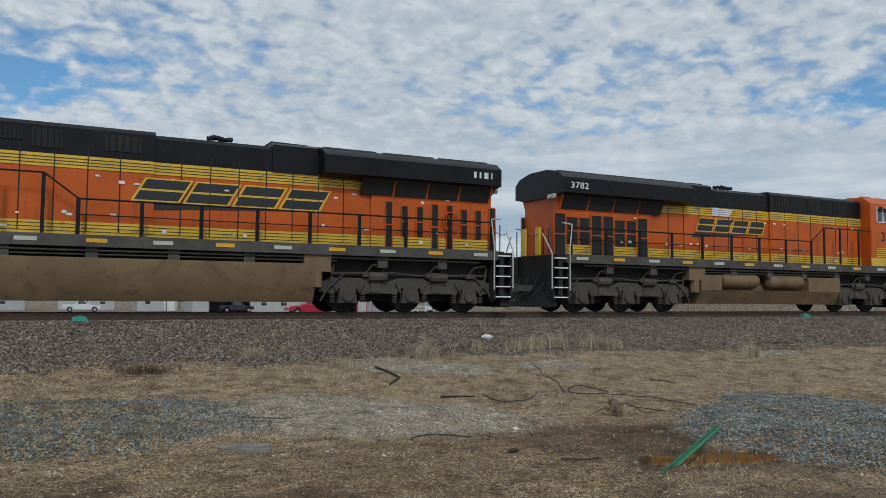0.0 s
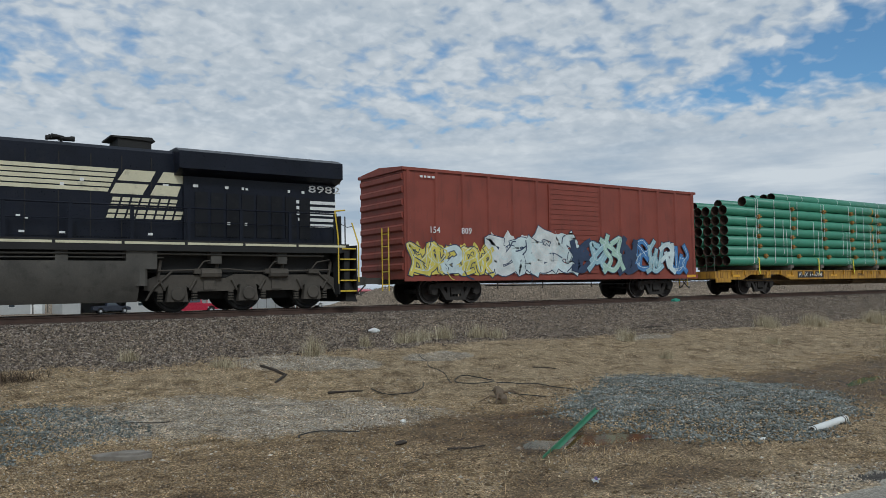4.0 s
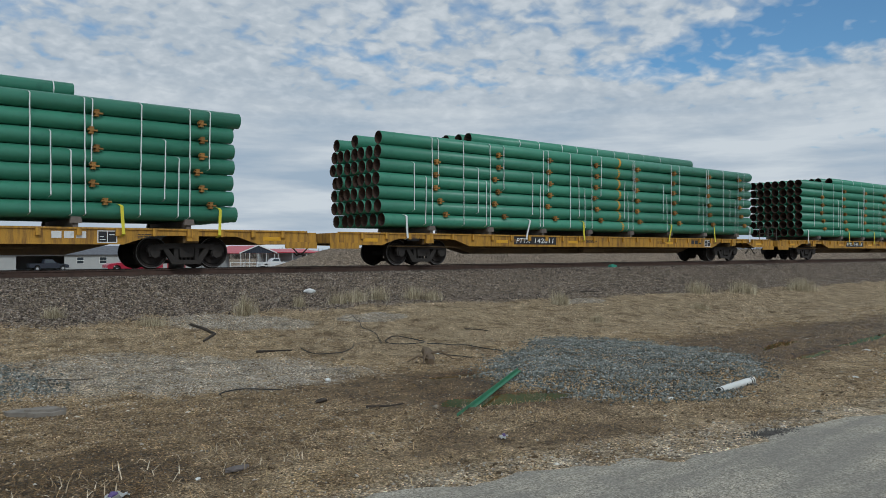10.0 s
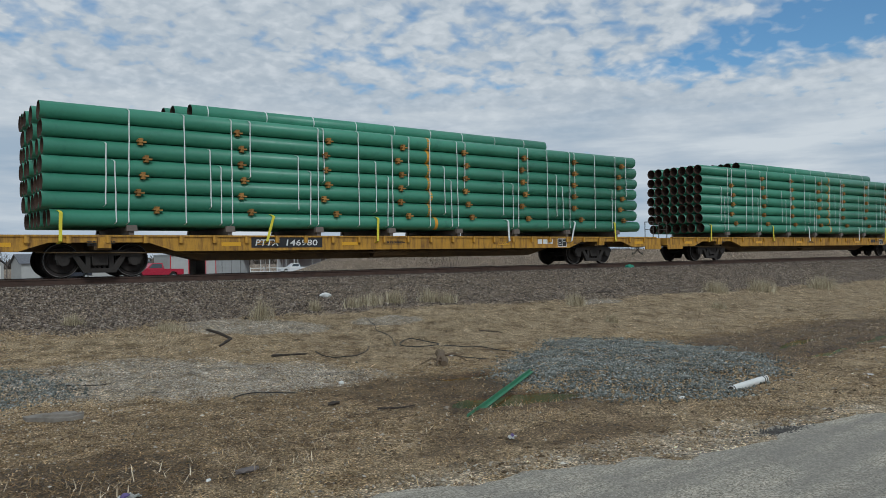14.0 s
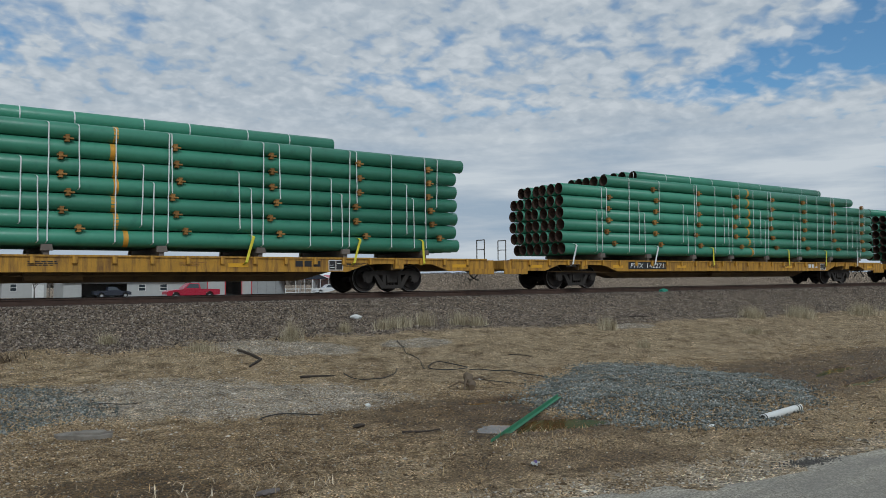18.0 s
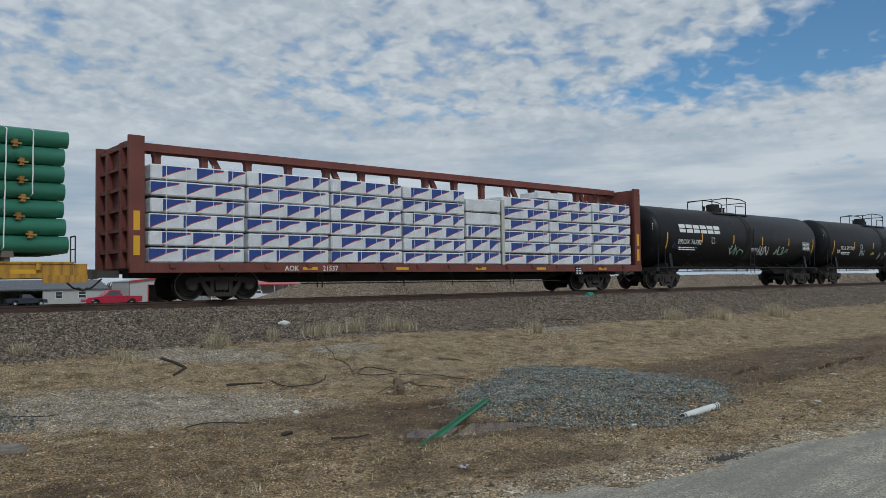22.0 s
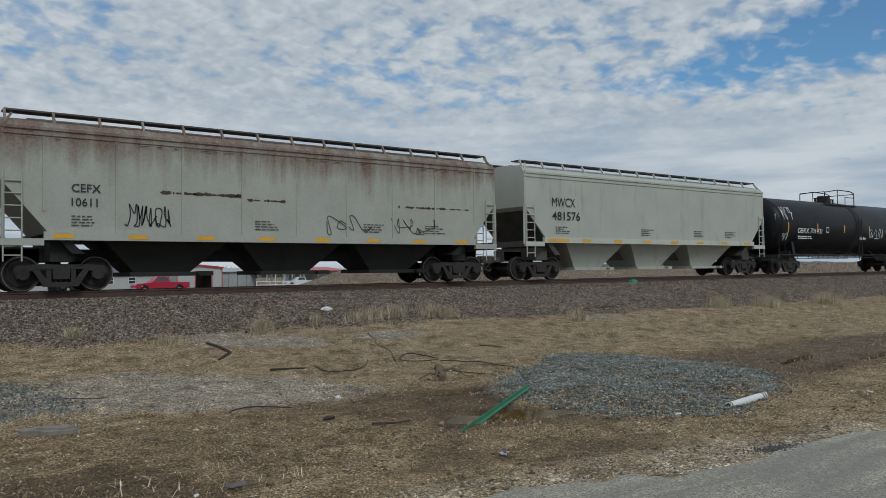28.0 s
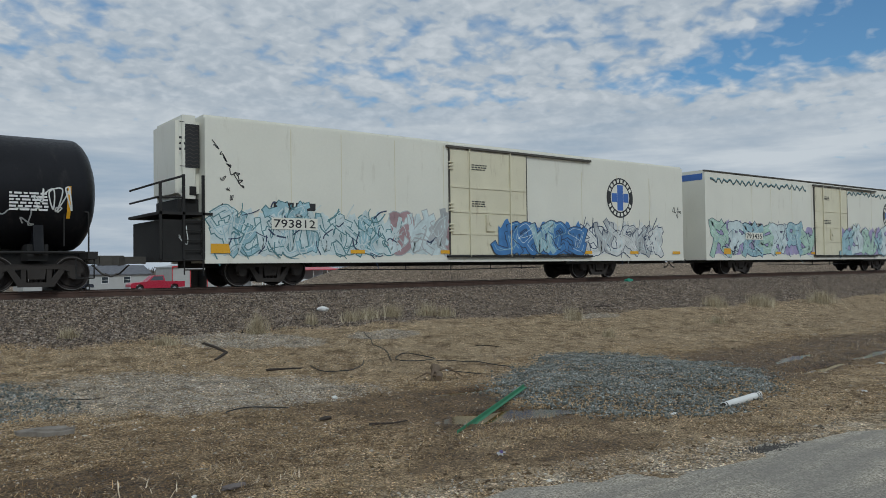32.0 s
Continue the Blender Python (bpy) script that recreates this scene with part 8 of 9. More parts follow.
PALE_STONE = island("pale_gravel", [(0.0, (0.13, 0.112, 0.094)), (0.5, (0.36, 0.325, 0.28)), (0.9, (0.56, 0.53, 0.48)), (1.0, (0.80, 0.78, 0.73))], 0.85, (1.14, 1.09, 1.02), 0.4)
x, y = strew(95000, -3, 34, -19.4, -5.4, 1.4)
straw, wet, stony, ballast = zones(x, y)
keep = rng.random(len(x)) < np.maximum(1.0 * stony * (0.45 + 0.7 * value_noise(x, y, 0.5, 44)), 0.40 * (1 - straw) * (1 - 0.93 * wet) * (0.3 + 0.7 * value_noise(x, y, 0.8, 46)))
x, y = x[keep], y[keep]
scatter_mesh("gravel", np.stack([x, y, ground_z(x, y) + 0.005], -1), rng.uniform(0.018, 0.048, len(x)) * np.where(rng.random(len(x)) < 0.05, 1.7, 1), PALE_STONE, 3, 0.65, "pale loose gravel strewn over the earth")
for i, (cx, cy, a, b) in enumerate(((4.8, -10.7, 4.0, 2.2), (7.8, -6.85, 2.2, 1.4), (11.3, -7.1, 1.6, 0.8), (19.6, -6.6, 1.8, 0.8))):
    n = int(1500 * a * b * 4)
    x, y = rng.uniform(cx - a, cx + a, n), rng.uniform(cy - b, cy + b, n)
    keep = zones(x, y)[2] * (0.35 + 0.65 * value_noise(x, y, 0.35, 47 + i)) > 0.06 + 0.5 * rng.random(n)
    x, y = x[keep], y[keep]
    scatter_mesh("gravel", np.stack([x, y, ground_z(x, y) + 0.004], -1), rng.uniform(0.014, 0.042, len(x)), PALE_STONE, 60 + i, 0.6, "patch of pale crushed limestone gravel")
x, y = strew(150000, -2, 24, -19.2, -6.0, 1.35)
straw, wet, stony, ballast = zones(x, y)
keep = rng.random(len(x)) < (1 - 0.75 * straw) * (0.25 + 0.75 * value_noise(x, y, 1.1, 45)) * (1 - 0.96 * wet)
x, y = x[keep], y[keep]
GRIT = island("earthy_grit", [(0.0, (0.085, 0.060, 0.038)), (0.4, (0.255, 0.195, 0.125)), (0.8, (0.44, 0.365, 0.265)), (1.0, (0.66, 0.60, 0.50))], 0.85, (1.2, 1.05, 0.86), 0.55)
scatter_mesh("grit", np.stack([x, y, ground_z(x, y) + 0.003], -1), rng.uniform(0.014, 0.036, len(x)), GRIT, 9, 0.7, "fine brown and pale grit over the earth")
x, y = strew(2600, -3, 30, -18.9, -11.5, 1.2)
scatter_mesh("clod", np.stack([x, y, ground_z(x, y)], -1), rng.uniform(0.03, 0.09, len(x)), island("earth_clod", [(0.0, (0.08, 0.062, 0.043)), (0.7, (0.19, 0.152, 0.11)), (1.0, (0.31, 0.265, 0.20))]), 4, 0.6, "lumps of dark damp earth")


def dry(x, y):
    """False where water stands."""
    ok = np.ones(len(x), bool)
    for cx, cy, a, b, t in POOLS:
        ok &= oval(x, y, cx, cy, a * 1.1, b * 1.15, t) > 1
    return ok


def blades(name, x, y, length, lean, material, seed, label, width=0.006):
    """Dry stems as thin bent slivers."""
    r = np.random.default_rng(seed)
    n = len(x)
    z = ground_z(x, y) - 0.005
    a, l = r.uniform(0, math.tau, n), length
    th = np.clip(r.normal(lean, 0.35, n), 0.02, 1.52)
    d = np.stack([np.cos(a) * np.sin(th), np.sin(a) * np.sin(th), np.cos(th)], -1)
    side = np.stack([-np.sin(a), np.cos(a), np.zeros(n)], -1) * (width * r.uniform(0.6, 1.4, n))[:, None]
    p0 = np.stack([x, y, z], -1)
    p1 = p0 + d * (l * 0.55)[:, None]
    d2 = d + np.stack([np.cos(a) * 0.5, np.sin(a) * 0.5, -0.35 * np.ones(n)], -1) * r.uniform(0, 0.8, n)[:, None]
    p2 = p1 + d2 * (l * 0.45)[:, None]
    co = np.stack([p0 - side, p0 + side, p1 - side * 0.8, p1 + side * 0.8, p2], 1)
    base = (np.arange(n) * 5)[:, None, None]
    tris = np.array([(0, 1, 3), (0, 3, 2), (2, 3, 4)])[None] + base
    return raw(name, co.reshape(-1, 3), tris.reshape(-1, 3), material, label)


STRAW = island("dry_straw", [(0.0, (0.17, 0.125, 0.078)), (0.35, (0.40, 0.320, 0.215)), (0.75, (0.62, 0.53, 0.385)), (1.0, (0.80, 0.72, 0.56))], 0.8, (1.0, 0.955, 0.93), 0.5)
BROWN_STRAW = island("damp_brown_straw", [(0.0, (0.10, 0.065, 0.033)), (0.5, (0.33, 0.240, 0.135)), (1.0, (0.68, 0.55, 0.36))], 0.8, (1.18, 1.05, 0.88), 0.65)
x, y = strew(190000, -3, 70, -17, -5.6, 1.5)
keep = (rng.random(len(x)) < zones(x, y)[0] * 1.05) & (rng.random(len(x)) < 0.2 + value_noise(x, y, 1.3, 31))
x, y = x[keep], y[keep]
blades("dry_grass", x, y, rng.uniform(0.04, 0.13, len(x)) * (0.7 + 0.8 * value_noise(x, y, 2.2, 32)) * np.where(x > 25, 1.3, 1), 1.2, STRAW, 6, "flattened straw-coloured dead grass", 0.0045)
x, y = strew(190000, -3, 28, -19.0, -11.0, 1.3)
keep = (rng.random(len(x)) < 0.25 + zones(x, y)[0]) & (y > road_edge(x) + 0.25) & dry(x, y) & (rng.random(len(x)) < 0.15 + 1.1 * value_noise(x, y, 0.9, 33)) & (rng.random(len(x)) > 0.35 * zones(x, y)[1])
x, y = x[keep], y[keep]
blades("dry_grass", x, y, rng.uniform(0.04, 0.13, len(x)), 1.46, BROWN_STRAW, 7, "matted brown dead grass beside the road", 0.0026)
x, y = strew(1300, 6.3, 24, -17.6, -15.6, 1.2)
keep = (value_noise(x, y, 0.8, 34) > 0.55) & dry(x, y)
x, y = x[keep], y[keep]
blades("grass_stubble", x, y, rng.uniform(0.05, 0.13, len(x)), 0.6, BROWN_STRAW, 8, "upright dry grass stems beside the puddles", 0.003)


TUFT = island("pale_tuft_straw", [(0.0, (0.22, 0.175, 0.115)), (0.4, (0.46, 0.39, 0.275)), (1.0, (0.78, 0.70, 0.54))], 0.8, (1.0, 0.98, 0.92))


# tufts that stand by themselves along the foot of the ballast
def tuft(x, y, h, r, seed, label="upright tuft of dry pale grass"):
    q = np.random.default_rng(seed)
    n = int(230 * r / 0.25) + 80
    px, py = x + q.normal(0, r * 0.5, n), y + q.normal(0, r * 0.35, n)
    ob = blades("grass_tuft", px, py, h * q.uniform(0.35, 1.05, n), 0.34, TUFT, seed + 1, label, 0.0046)
    del ob["kind"]
    tagged(ob, label, "grass tuft", "grass tufts by the ballast")


for i, (tx, ty, th, tr_) in enumerate(((8.36, -6.1, 0.62, 0.22), (10.1, -5.5, 0.40, 0.16), (11.4, -5.3, 0.42, 0.25), (12.0, -5.2, 0.46, 0.30), (12.8, -5.15, 0.50, 0.30), (14.0, -5.2, 0.55, 0.28), (14.5, -5.4, 0.4, 0.3),
                                         (18.3, -7.0, 0.55, 0.30), (4.3, -5.5, 0.38, 0.2), (26.5, -6.5, 0.6, 0.5), (29.0, -6.9, 0.6, 0.6), (22.8, -9.0, 0.3, 0.3), (33.0, -7.2, 0.7, 0.7), (6.0, -6.6, 0.28, 0.3), (17.0, -9.5, 0.3, 0.2))):
    tuft(tx, ty, th, tr_, 200 + i)


# ---- puddles ----
def water_material():
    m = bpy.data.materials.new("muddy_water")
    m.use_nodes = True
    t = m.node_tree
    p = t.nodes["Principled BSDF"]
    at = wire(t, "ShaderNodeTexCoord").outputs["Object"]
    n = wire(t, "ShaderNodeTexNoise", {"Vector": at, "Scale": 1.6, "Detail": 3.0}).outputs[0]
    t.links.new(ramp(t, n, [(0.35, (0.075, 0.045, 0.016)), (0.65, (0.17, 0.10, 0.034))]), p.inputs["Base Color"])
    p.inputs["Roughness"].default_value = 0.09
    p.inputs["IOR"].default_value = 1.33
    w = wire(t, "ShaderNodeTexNoise", {"Vector": at, "Scale": 7.0, "Detail": 2.0}).outputs[0]
    t.links.new(wire(t, "ShaderNodeBump", {"Height": w, "Strength": 0.06, "Distance": 0.01}).outputs[0], p.inputs["Normal"])
    return m


WATER = water_material()
for i, (cx, cy, a, b, turn) in enumerate(POOLS):
    bm = bmesh.new()
    c, s = math.cos(radians(turn)), math.sin(radians(turn))
    rim = []
    for k in range(40):
        f = k * math.tau / 40
        u, v = a * 1.45 * math.cos(f), b * 1.6 * math.sin(f)
        rim.append((cx + u * c - v * s, cy + u * s + v * c))
    level = float(np.mean(ground_z(np.array([cx, cx + 0.3, cx - 0.3]), np.array([cy, cy, cy])))) + 0.028
    bm.faces.new([bm.verts.new((px, py, level)) for px, py in rim])
    tagged(part("puddle", bm, WATER, None), "shallow brown puddle in a rut", "puddle", "puddles", kind="structure")


# ---- track ----
RAIL_RUST = surf("rusty_rail_side", (0.075, 0.042, 0.030), 0.8, vary=0.3, size=4, dirty=0.2)
TIE_WOOD = surf("creosoted_tie", (0.055, 0.042, 0.034), 0.9, vary=0.35, size=3, bump=0.3, each=0.25)
track = tagged(thing("railway_track", "rusty steel rails on dark wooden ties", "track"), kind="structure")
for yy in (-0.755, 0.755):
    bm = bmesh.new()
    sec = [(-0.075, -0.172), (0.075, -0.172), (0.075, -0.160), (0.012, -0.145), (0.012, -0.045), (0.036, -0.035), (0.036, -0.004), (0.028, 0.0), (-0.028, 0.0), (-0.036, -0.004), (-0.036, -0.035), (-0.012, -0.045), (-0.012, -0.145), (-0.075, -0.160)]
    prism(bm, [(yy + a, z) for a, z in sec], -400, 700, "x")
    part("rail", bm, RAIL_RUST, track)
    bm = bmesh.new()
    box(bm, -400, 700, yy - 0.027, yy + 0.027, 0.0, 0.002)
    part("rail_head", bm, TREAD, track, "bright worn running surface")
bm = bmesh.new()
box(bm, -0.11, 0.11, -1.3, 1.3, -0.34, -0.178)
tie = shape("tie", bm, TIE_WOOD, False)
for i in range(150):
    put("tie", tie, track, pose(-4 + i * 0.52, 0, 0))



# ---- yard behind the track: house, garage, shed wall, car port, pick-ups, brush ----
SIDING = surf("white_house_siding", (0.43, 0.43, 0.415), 0.6, vary=0.06, dirty=0.08, dirt=(0.4, 0.38, 0.34))
SHINGLE = surf("grey_shingle", (0.13, 0.135, 0.15), 0.9, vary=0.25, size=2.5)
TRIM_RED = surf("red_trim", (0.50, 0.035, 0.04), 0.5, vary=0.12)
ROOF_RED = surf("red_metal_roof", (0.52, 0.06, 0.08), 0.42, vary=0.12)
SHEET_GREY = surf("pale_corrugated_sheet", (0.40, 0.41, 0.41), 0.5, metal=0.1, vary=0.08, dirty=0.1, dirt=(0.3, 0.28, 0.26), streak=True)
TRUCK_RED = surf("red_car_paint", (0.40, 0.018, 0.045), 0.3, vary=0.08)
TRUCK_DARK = surf("dark_blue_car_paint", (0.03, 0.035, 0.05), 0.3, vary=0.1)
TRUCK_WHITE = surf("white_car_paint_plain", (0.66, 0.67, 0.68), 0.35, vary=0.05)
RUBBER = surf("tyre_rubber", (0.02, 0.02, 0.02), 0.9, vary=0.2)
BARK = surf("grey_bark", (0.14, 0.12, 0.105), 0.9, vary=0.3, size=4)
YARD_Z = -2.2


def house(x, y, w, d, eave, ridge, gable="x", bays=(), label="", material=None, roof_material=None, over=0.35, siding=0.0):
    """Walls with openings on the front, a gabled roof; bays are (from, to, low, high, kind) along the front."""
    h = thing("house", label, "house", m=pose(x, y, YARD_Z))
    material, roof_material = material or SIDING, roof_material or SHINGLE
    e, r = eave - YARD_Z, ridge - YARD_Z
    front = bmesh.new()
    at = 0.0
    for a, b, lo, hi, kind in sorted(bays):
        if a > at:
            box(front, at, a, 0, 0.15, 0, e)
        if lo > 0:
            box(front, a, b, 0, 0.15, 0, lo)
        box(front, a, b, 0, 0.15, hi, e)
        at = b
    if at < w:
        box(front, at, w, 0, 0.15, 0, e)
    part("wall", front, material, h)
    for k, (x0, x1, y0, y1) in enumerate(((0, 0.15, 0.15, d - 0.15), (w - 0.15, w, 0.15, d - 0.15), (0, w, d - 0.15, d))):
        bm = bmesh.new()
        box(bm, x0, x1, y0, y1, 0, e)
        part("wall", bm, material, h)
    if siding:
        bm = bmesh.new()
        z = siding
        while z < e - 0.02:
            box(bm, 0, w, -0.012, 0.0, z, z + 0.02) if not bays else None
            z += siding
        if bm.verts:
            part("siding_seam", bm, SHEET_GREY, h)
        else:
            bm.free()
    if gable == "x":
        sides = ([(-over, e - 0.08), (d / 2, r), (d / 2, r + 0.12), (-over, e + 0.06)], [(d / 2, r), (d + over, e - 0.08), (d + over, e + 0.06), (d / 2, r + 0.12)])
        for q in sides:
            bm = bmesh.new()
            prism(bm, q, -over, w + over, "x")
            part("roof", bm, roof_material, h)
        for xx in (0.0, w - 0.15):
            bm = bmesh.new()
            prism(bm, [(0, e), (d, e), (d / 2, r)], xx, xx + 0.15, "x")
            part("gable", bm, material, h)
    else:
        for q in ([(-over, e - 0.08), (w / 2, r), (w / 2, r + 0.12), (-over, e + 0.06)], [(w / 2, r), (w + over, e - 0.08), (w + over, e + 0.06), (w / 2, r + 0.12)]):
            bm = bmesh.new()
            prism(bm, q, -over, d + over, "y")
            part("roof", bm, roof_material, h)
        for yy in (0.0, d - 0.15):
            bm = bmesh.new()
            prism(bm, [(0, e), (w, e), (w / 2, r)], yy, yy + 0.15, "y")
            part("gable", bm, material, h)
    for a, b, lo, hi, kind in bays:
        if kind == "open":
            continue
        bm = bmesh.new()
        if kind == "window":
            box(bm, a + 0.06, b - 0.06, 0.05, 0.07, lo + 0.06, hi - 0.06)
            win = part("window", bm, GLASS, h)
            bm = bmesh.new()
            for q in ((a, a + 0.06, lo, hi), (b - 0.06, b, lo, hi), (a + 0.06, b - 0.06, lo, lo + 0.06), (a + 0.06, b - 0.06, hi - 0.06, hi), (a + 0.06, b - 0.06, (lo + hi) / 2 - 0.03, (lo + hi) / 2 + 0.03)):
                box(bm, q[0], q[1], -0.03, 0.09, q[2], q[3])
            part("window_frame", bm, WHITE, win)
        else:
            box(bm, a, b, 0.06, 0.1, lo, hi)
            part("door", bm, {"dark": DARK, "white": WHITE}[kind], h)
    return h


house(22.4, 110, 18.8, 9, 0.26, 1.65, "x", ((2.6, 9.4, 0.0, 2.25, "open"), (11.2, 12.3, 1.0, 2.1, "window"), (14.6, 15.8, 1.0, 2.1, "window")), "long white single-storey house with grey shingle roof and open car bay")
g = house(44.7, 109, 7.7, 9, 1.35, 1.78, "y", ((3.1, 5.9, 0.0, 3.0, "open"),), "white garage with red trim and a dark open doorway", material=SIDING, roof_material=SHEET_GREY, over=0.12)
for q in ((-0.14, 0.0), (7.7, 7.84), (2.95, 3.1), (5.9, 6.05)):
    bm = bmesh.new()
    box(bm, q[0], q[1], -0.06, -0.002, 0, 3.5 if q[0] < 0 or q[0] > 7 else 3.05)
    part("trim", bm, TRIM_RED, g, "red painted corner board")
for s in (0, 1):
    bm = bmesh.new()
    prism(bm, [(-0.2 + s * 4.05, 3.42 + s * 0.45), (3.85 + s * 4.05, 3.87 - s * 0.45), (3.85 + s * 4.05, 4.12 - s * 0.45), (-0.2 + s * 4.05, 3.67 + s * 0.45)], -0.32, -0.26, "y")
    part("trim", bm, TRIM_RED, g, "red painted eave board")
house(15.2, 122, 6.6, 8, 0.3, 3.3, "y", ((1.2, 2.2, 1.1, 2.3, "window"), (4.4, 6.2, 0.0, 2.2, "white")), "small white gabled house with grey shingle roof")
house(3.0, 128, 9.0, 8, 0.5, 2.2, "x", ((3.6, 4.8, 1.0, 2.1, "window"), (6.6, 7.6, 1.0, 2.1, "window")), "distant white house with grey shingle roof")
house(-14.0, 126, 12.0, 9, 0.6, 2.6, "x", ((2.6, 3.8, 1.0, 2.1, "window"), (8.0, 9.2, 1.0, 2.1, "window")), "distant pale house with grey shingle roof", material=SHEET_GREY)


def shed_wall():
    s = thing("shed", "pale corrugated metal shed with thin vertical seams", "shed", m=pose(52.7, 111, YARD_Z))
    for k in range(4):
        bm = bmesh.new()
        x0 = k * 1.72
        pts = []
        for j in range(12):
            pts += [(x0 + j * 0.14, 0.0), (x0 + j * 0.14 + 0.05, 0.0), (x0 + j * 0.14 + 0.07, -0.035), (x0 + j * 0.14 + 0.11, -0.035)]
        pts += [(x0 + 1.69, 0.0), (x0 + 1.69, 0.1), (x0, 0.1)]
        prism(bm, pts, 0, 2.75, "z")
        part("wall_panel", bm, SHEET_GREY, s)
        bm = bmesh.new()
        box(bm, x0 + 1.69, x0 + 1.72, -0.06, 0.1, 0, 2.75)
        part("seam", bm, FRAME_GREY, s)
    bm = bmesh.new()
    prism(bm, [(-0.4, 2.75), (6, 3.4), (6, 3.5), (-0.4, 2.85)], -0.1, 7.0, "x")
    part("roof", bm, SHEET_GREY, s)
    bm = bmesh.new()
    box(bm, 0, 6.88, 5.6, 5.75, 0, 3.3)
    part("back_wall", bm, SHEET_GREY, s)


shed_wall()


def car_port():
    c = thing("car_port", "open car port on white posts with a red metal roof", "car port", m=pose(58.6, 104, YARD_Z))
    w, d, e, r = 6.4, 12.0, 2.7, 3.95
    for k in range(5):
        bm = bmesh.new()
        rod(bm, (k * w / 4, 0, 0), (k * w / 4, 0, e + (0.6 if k in (1, 3) else 1.1 if k == 2 else 0)), 0.06, 6)
        part("post", bm, WHITE, c)
    for k in range(1, 6):
        bm = bmesh.new()
        rod(bm, (w, k * d / 5, 0), (w, k * d / 5, e), 0.06, 6)
        part("post", bm, WHITE, c)
    for q in ([(-0.3, e - 0.1), (w / 2, r), (w / 2, r + 0.08), (-0.3, e)], [(w / 2, r), (w + 0.3, e - 0.1), (w + 0.3, e), (w / 2, r + 0.08)]):
        bm = bmesh.new()
        prism(bm, q, -0.2, d, "y")
        part("roof", bm, ROOF_RED, c)
    bm = bmesh.new()
    prism(bm, [(0, e), (w, e), (w / 2, r)], -0.1, -0.02, "y")
    part("gable", bm, TRUCK_DARK, c, "dark gable panel")
    for s in (0, 1):
        bm = bmesh.new()
        a, b = ((-0.35, e - 0.1), (w / 2, r + 0.02)) if s == 0 else ((w / 2, r + 0.02), (w + 0.35, e - 0.1))
        prism(bm, [a, b, (b[0], b[1] + 0.17), (a[0], a[1] + 0.17)], -0.3, -0.21, "y")
        part("fascia", bm, WHITE, c)
    k2 = thing("car_port", "low red-roofed lean-to on posts", "car port", m=pose(66.5, 106, YARD_Z))
    bm = bmesh.new()
    prism(bm, [(-0.2, 2.7), (8, 3.4), (8, 3.5), (-0.2, 2.85)], 0, 9.5, "x")
    part("roof", bm, ROOF_RED, k2)
    for i in range(4):
        bm = bmesh.new()
        rod(bm, (0.3 + i * 2.9, 0.1, 0), (0.3 + i * 2.9, 0.1, 2.72), 0.06, 6)
        part("post", bm, WHITE, k2)
    bm = bmesh.new()
    box(bm, 0, 9.3, 7.8, 7.95, 0, 3.35)
    part("back_wall", bm, SHEET_GREY, k2)


car_port()


def pickup(x, y, turn, paint, label):
    p = thing("pickup_truck", label, "pickup truck", m=pose(x, y, float(ground_z(np.array([x]), np.array([y]))[0]), 0, 0, turn))
    bm = bmesh.new()
    side = [(-2.75, 0.55), (-2.75, 1.12), (-0.75, 1.15), (-0.72, 1.2), (1.05, 1.2), (1.2, 1.14), (2.6, 1.0), (2.8, 0.85), (2.8, 0.5), (2.3, 0.5), (2.2, 0.78), (1.9, 0.92), (1.55, 0.78), (1.45, 0.42), (-1.2, 0.42), (-1.3, 0.78), (-1.65, 0.92), (-2.0, 0.78), (-2.1, 0.5)]
    prism(bm, side, -0.92, 0.92)
    part("body", bm, paint, p)
    bm = bmesh.new()
    loft(bm, [[(-0.72, -0.85, 1.2), (1.1, -0.85, 1.2), (1.1, 0.85, 1.2), (-0.72, 0.85, 1.2)], [(-0.6, -0.68, 1.76), (0.45, -0.68, 1.76), (0.45, 0.68, 1.76), (-0.6, 0.68, 1.76)]])
    part("cab", bm, paint, p)
    for s in (-1, 1):
        bm = bmesh.new()
        q = [(-0.55, 1.25), (0.85, 1.25), (0.42, 1.68), (-0.5, 1.68)]
        f = bm.faces.new([bm.verts.new((px, s * (0.862 - (pz - 1.2) * 0.304), pz)) for px, pz in q])
        part("window", bm, GLASS, p)
    for wx in (-1.65, 1.9):
        for s in (-1, 1):
            bm = bmesh.new()
            turned(bm, [(-0.12, 0.2), (-0.12, 0.35), (-0.09, 0.38), (0.09, 0.38), (0.12, 0.35), (0.12, 0.2)], 16)
            wh = part("wheel", bm, RUBBER, p, "black tyre", pose(wx, s * 0.82, 0.38))
            bm = bmesh.new()
            turned(bm, [(-0.02, 0.2), (0.02, 0.2)], 12)
            part("rim", bm, SHEET_GREY, wh, "", pose(0, s * 0.115, 0))
    bm = bmesh.new()
    box(bm, 2.8, 2.92, -0.9, 0.9, 0.42, 0.6)
    part("bumper", bm, SHEET_GREY, p)
    return p


pickup(26.6, 60.0, 180, TRUCK_RED, "red pickup truck parked before the white house")
pickup(29.0, 108.0, 0, TRUCK_DARK, "dark blue pickup truck parked by the open car bay")
pickup(63.5, 101.0, 175, TRUCK_WHITE, "white pickup truck parked by the car port")
pickup(69.0, 102.5, 180, TRUCK_DARK, "dark pickup truck parked by the lean-to")
pickup(6.0, 113.0, 0, TRUCK_WHITE, "white pickup truck parked beside the yard")


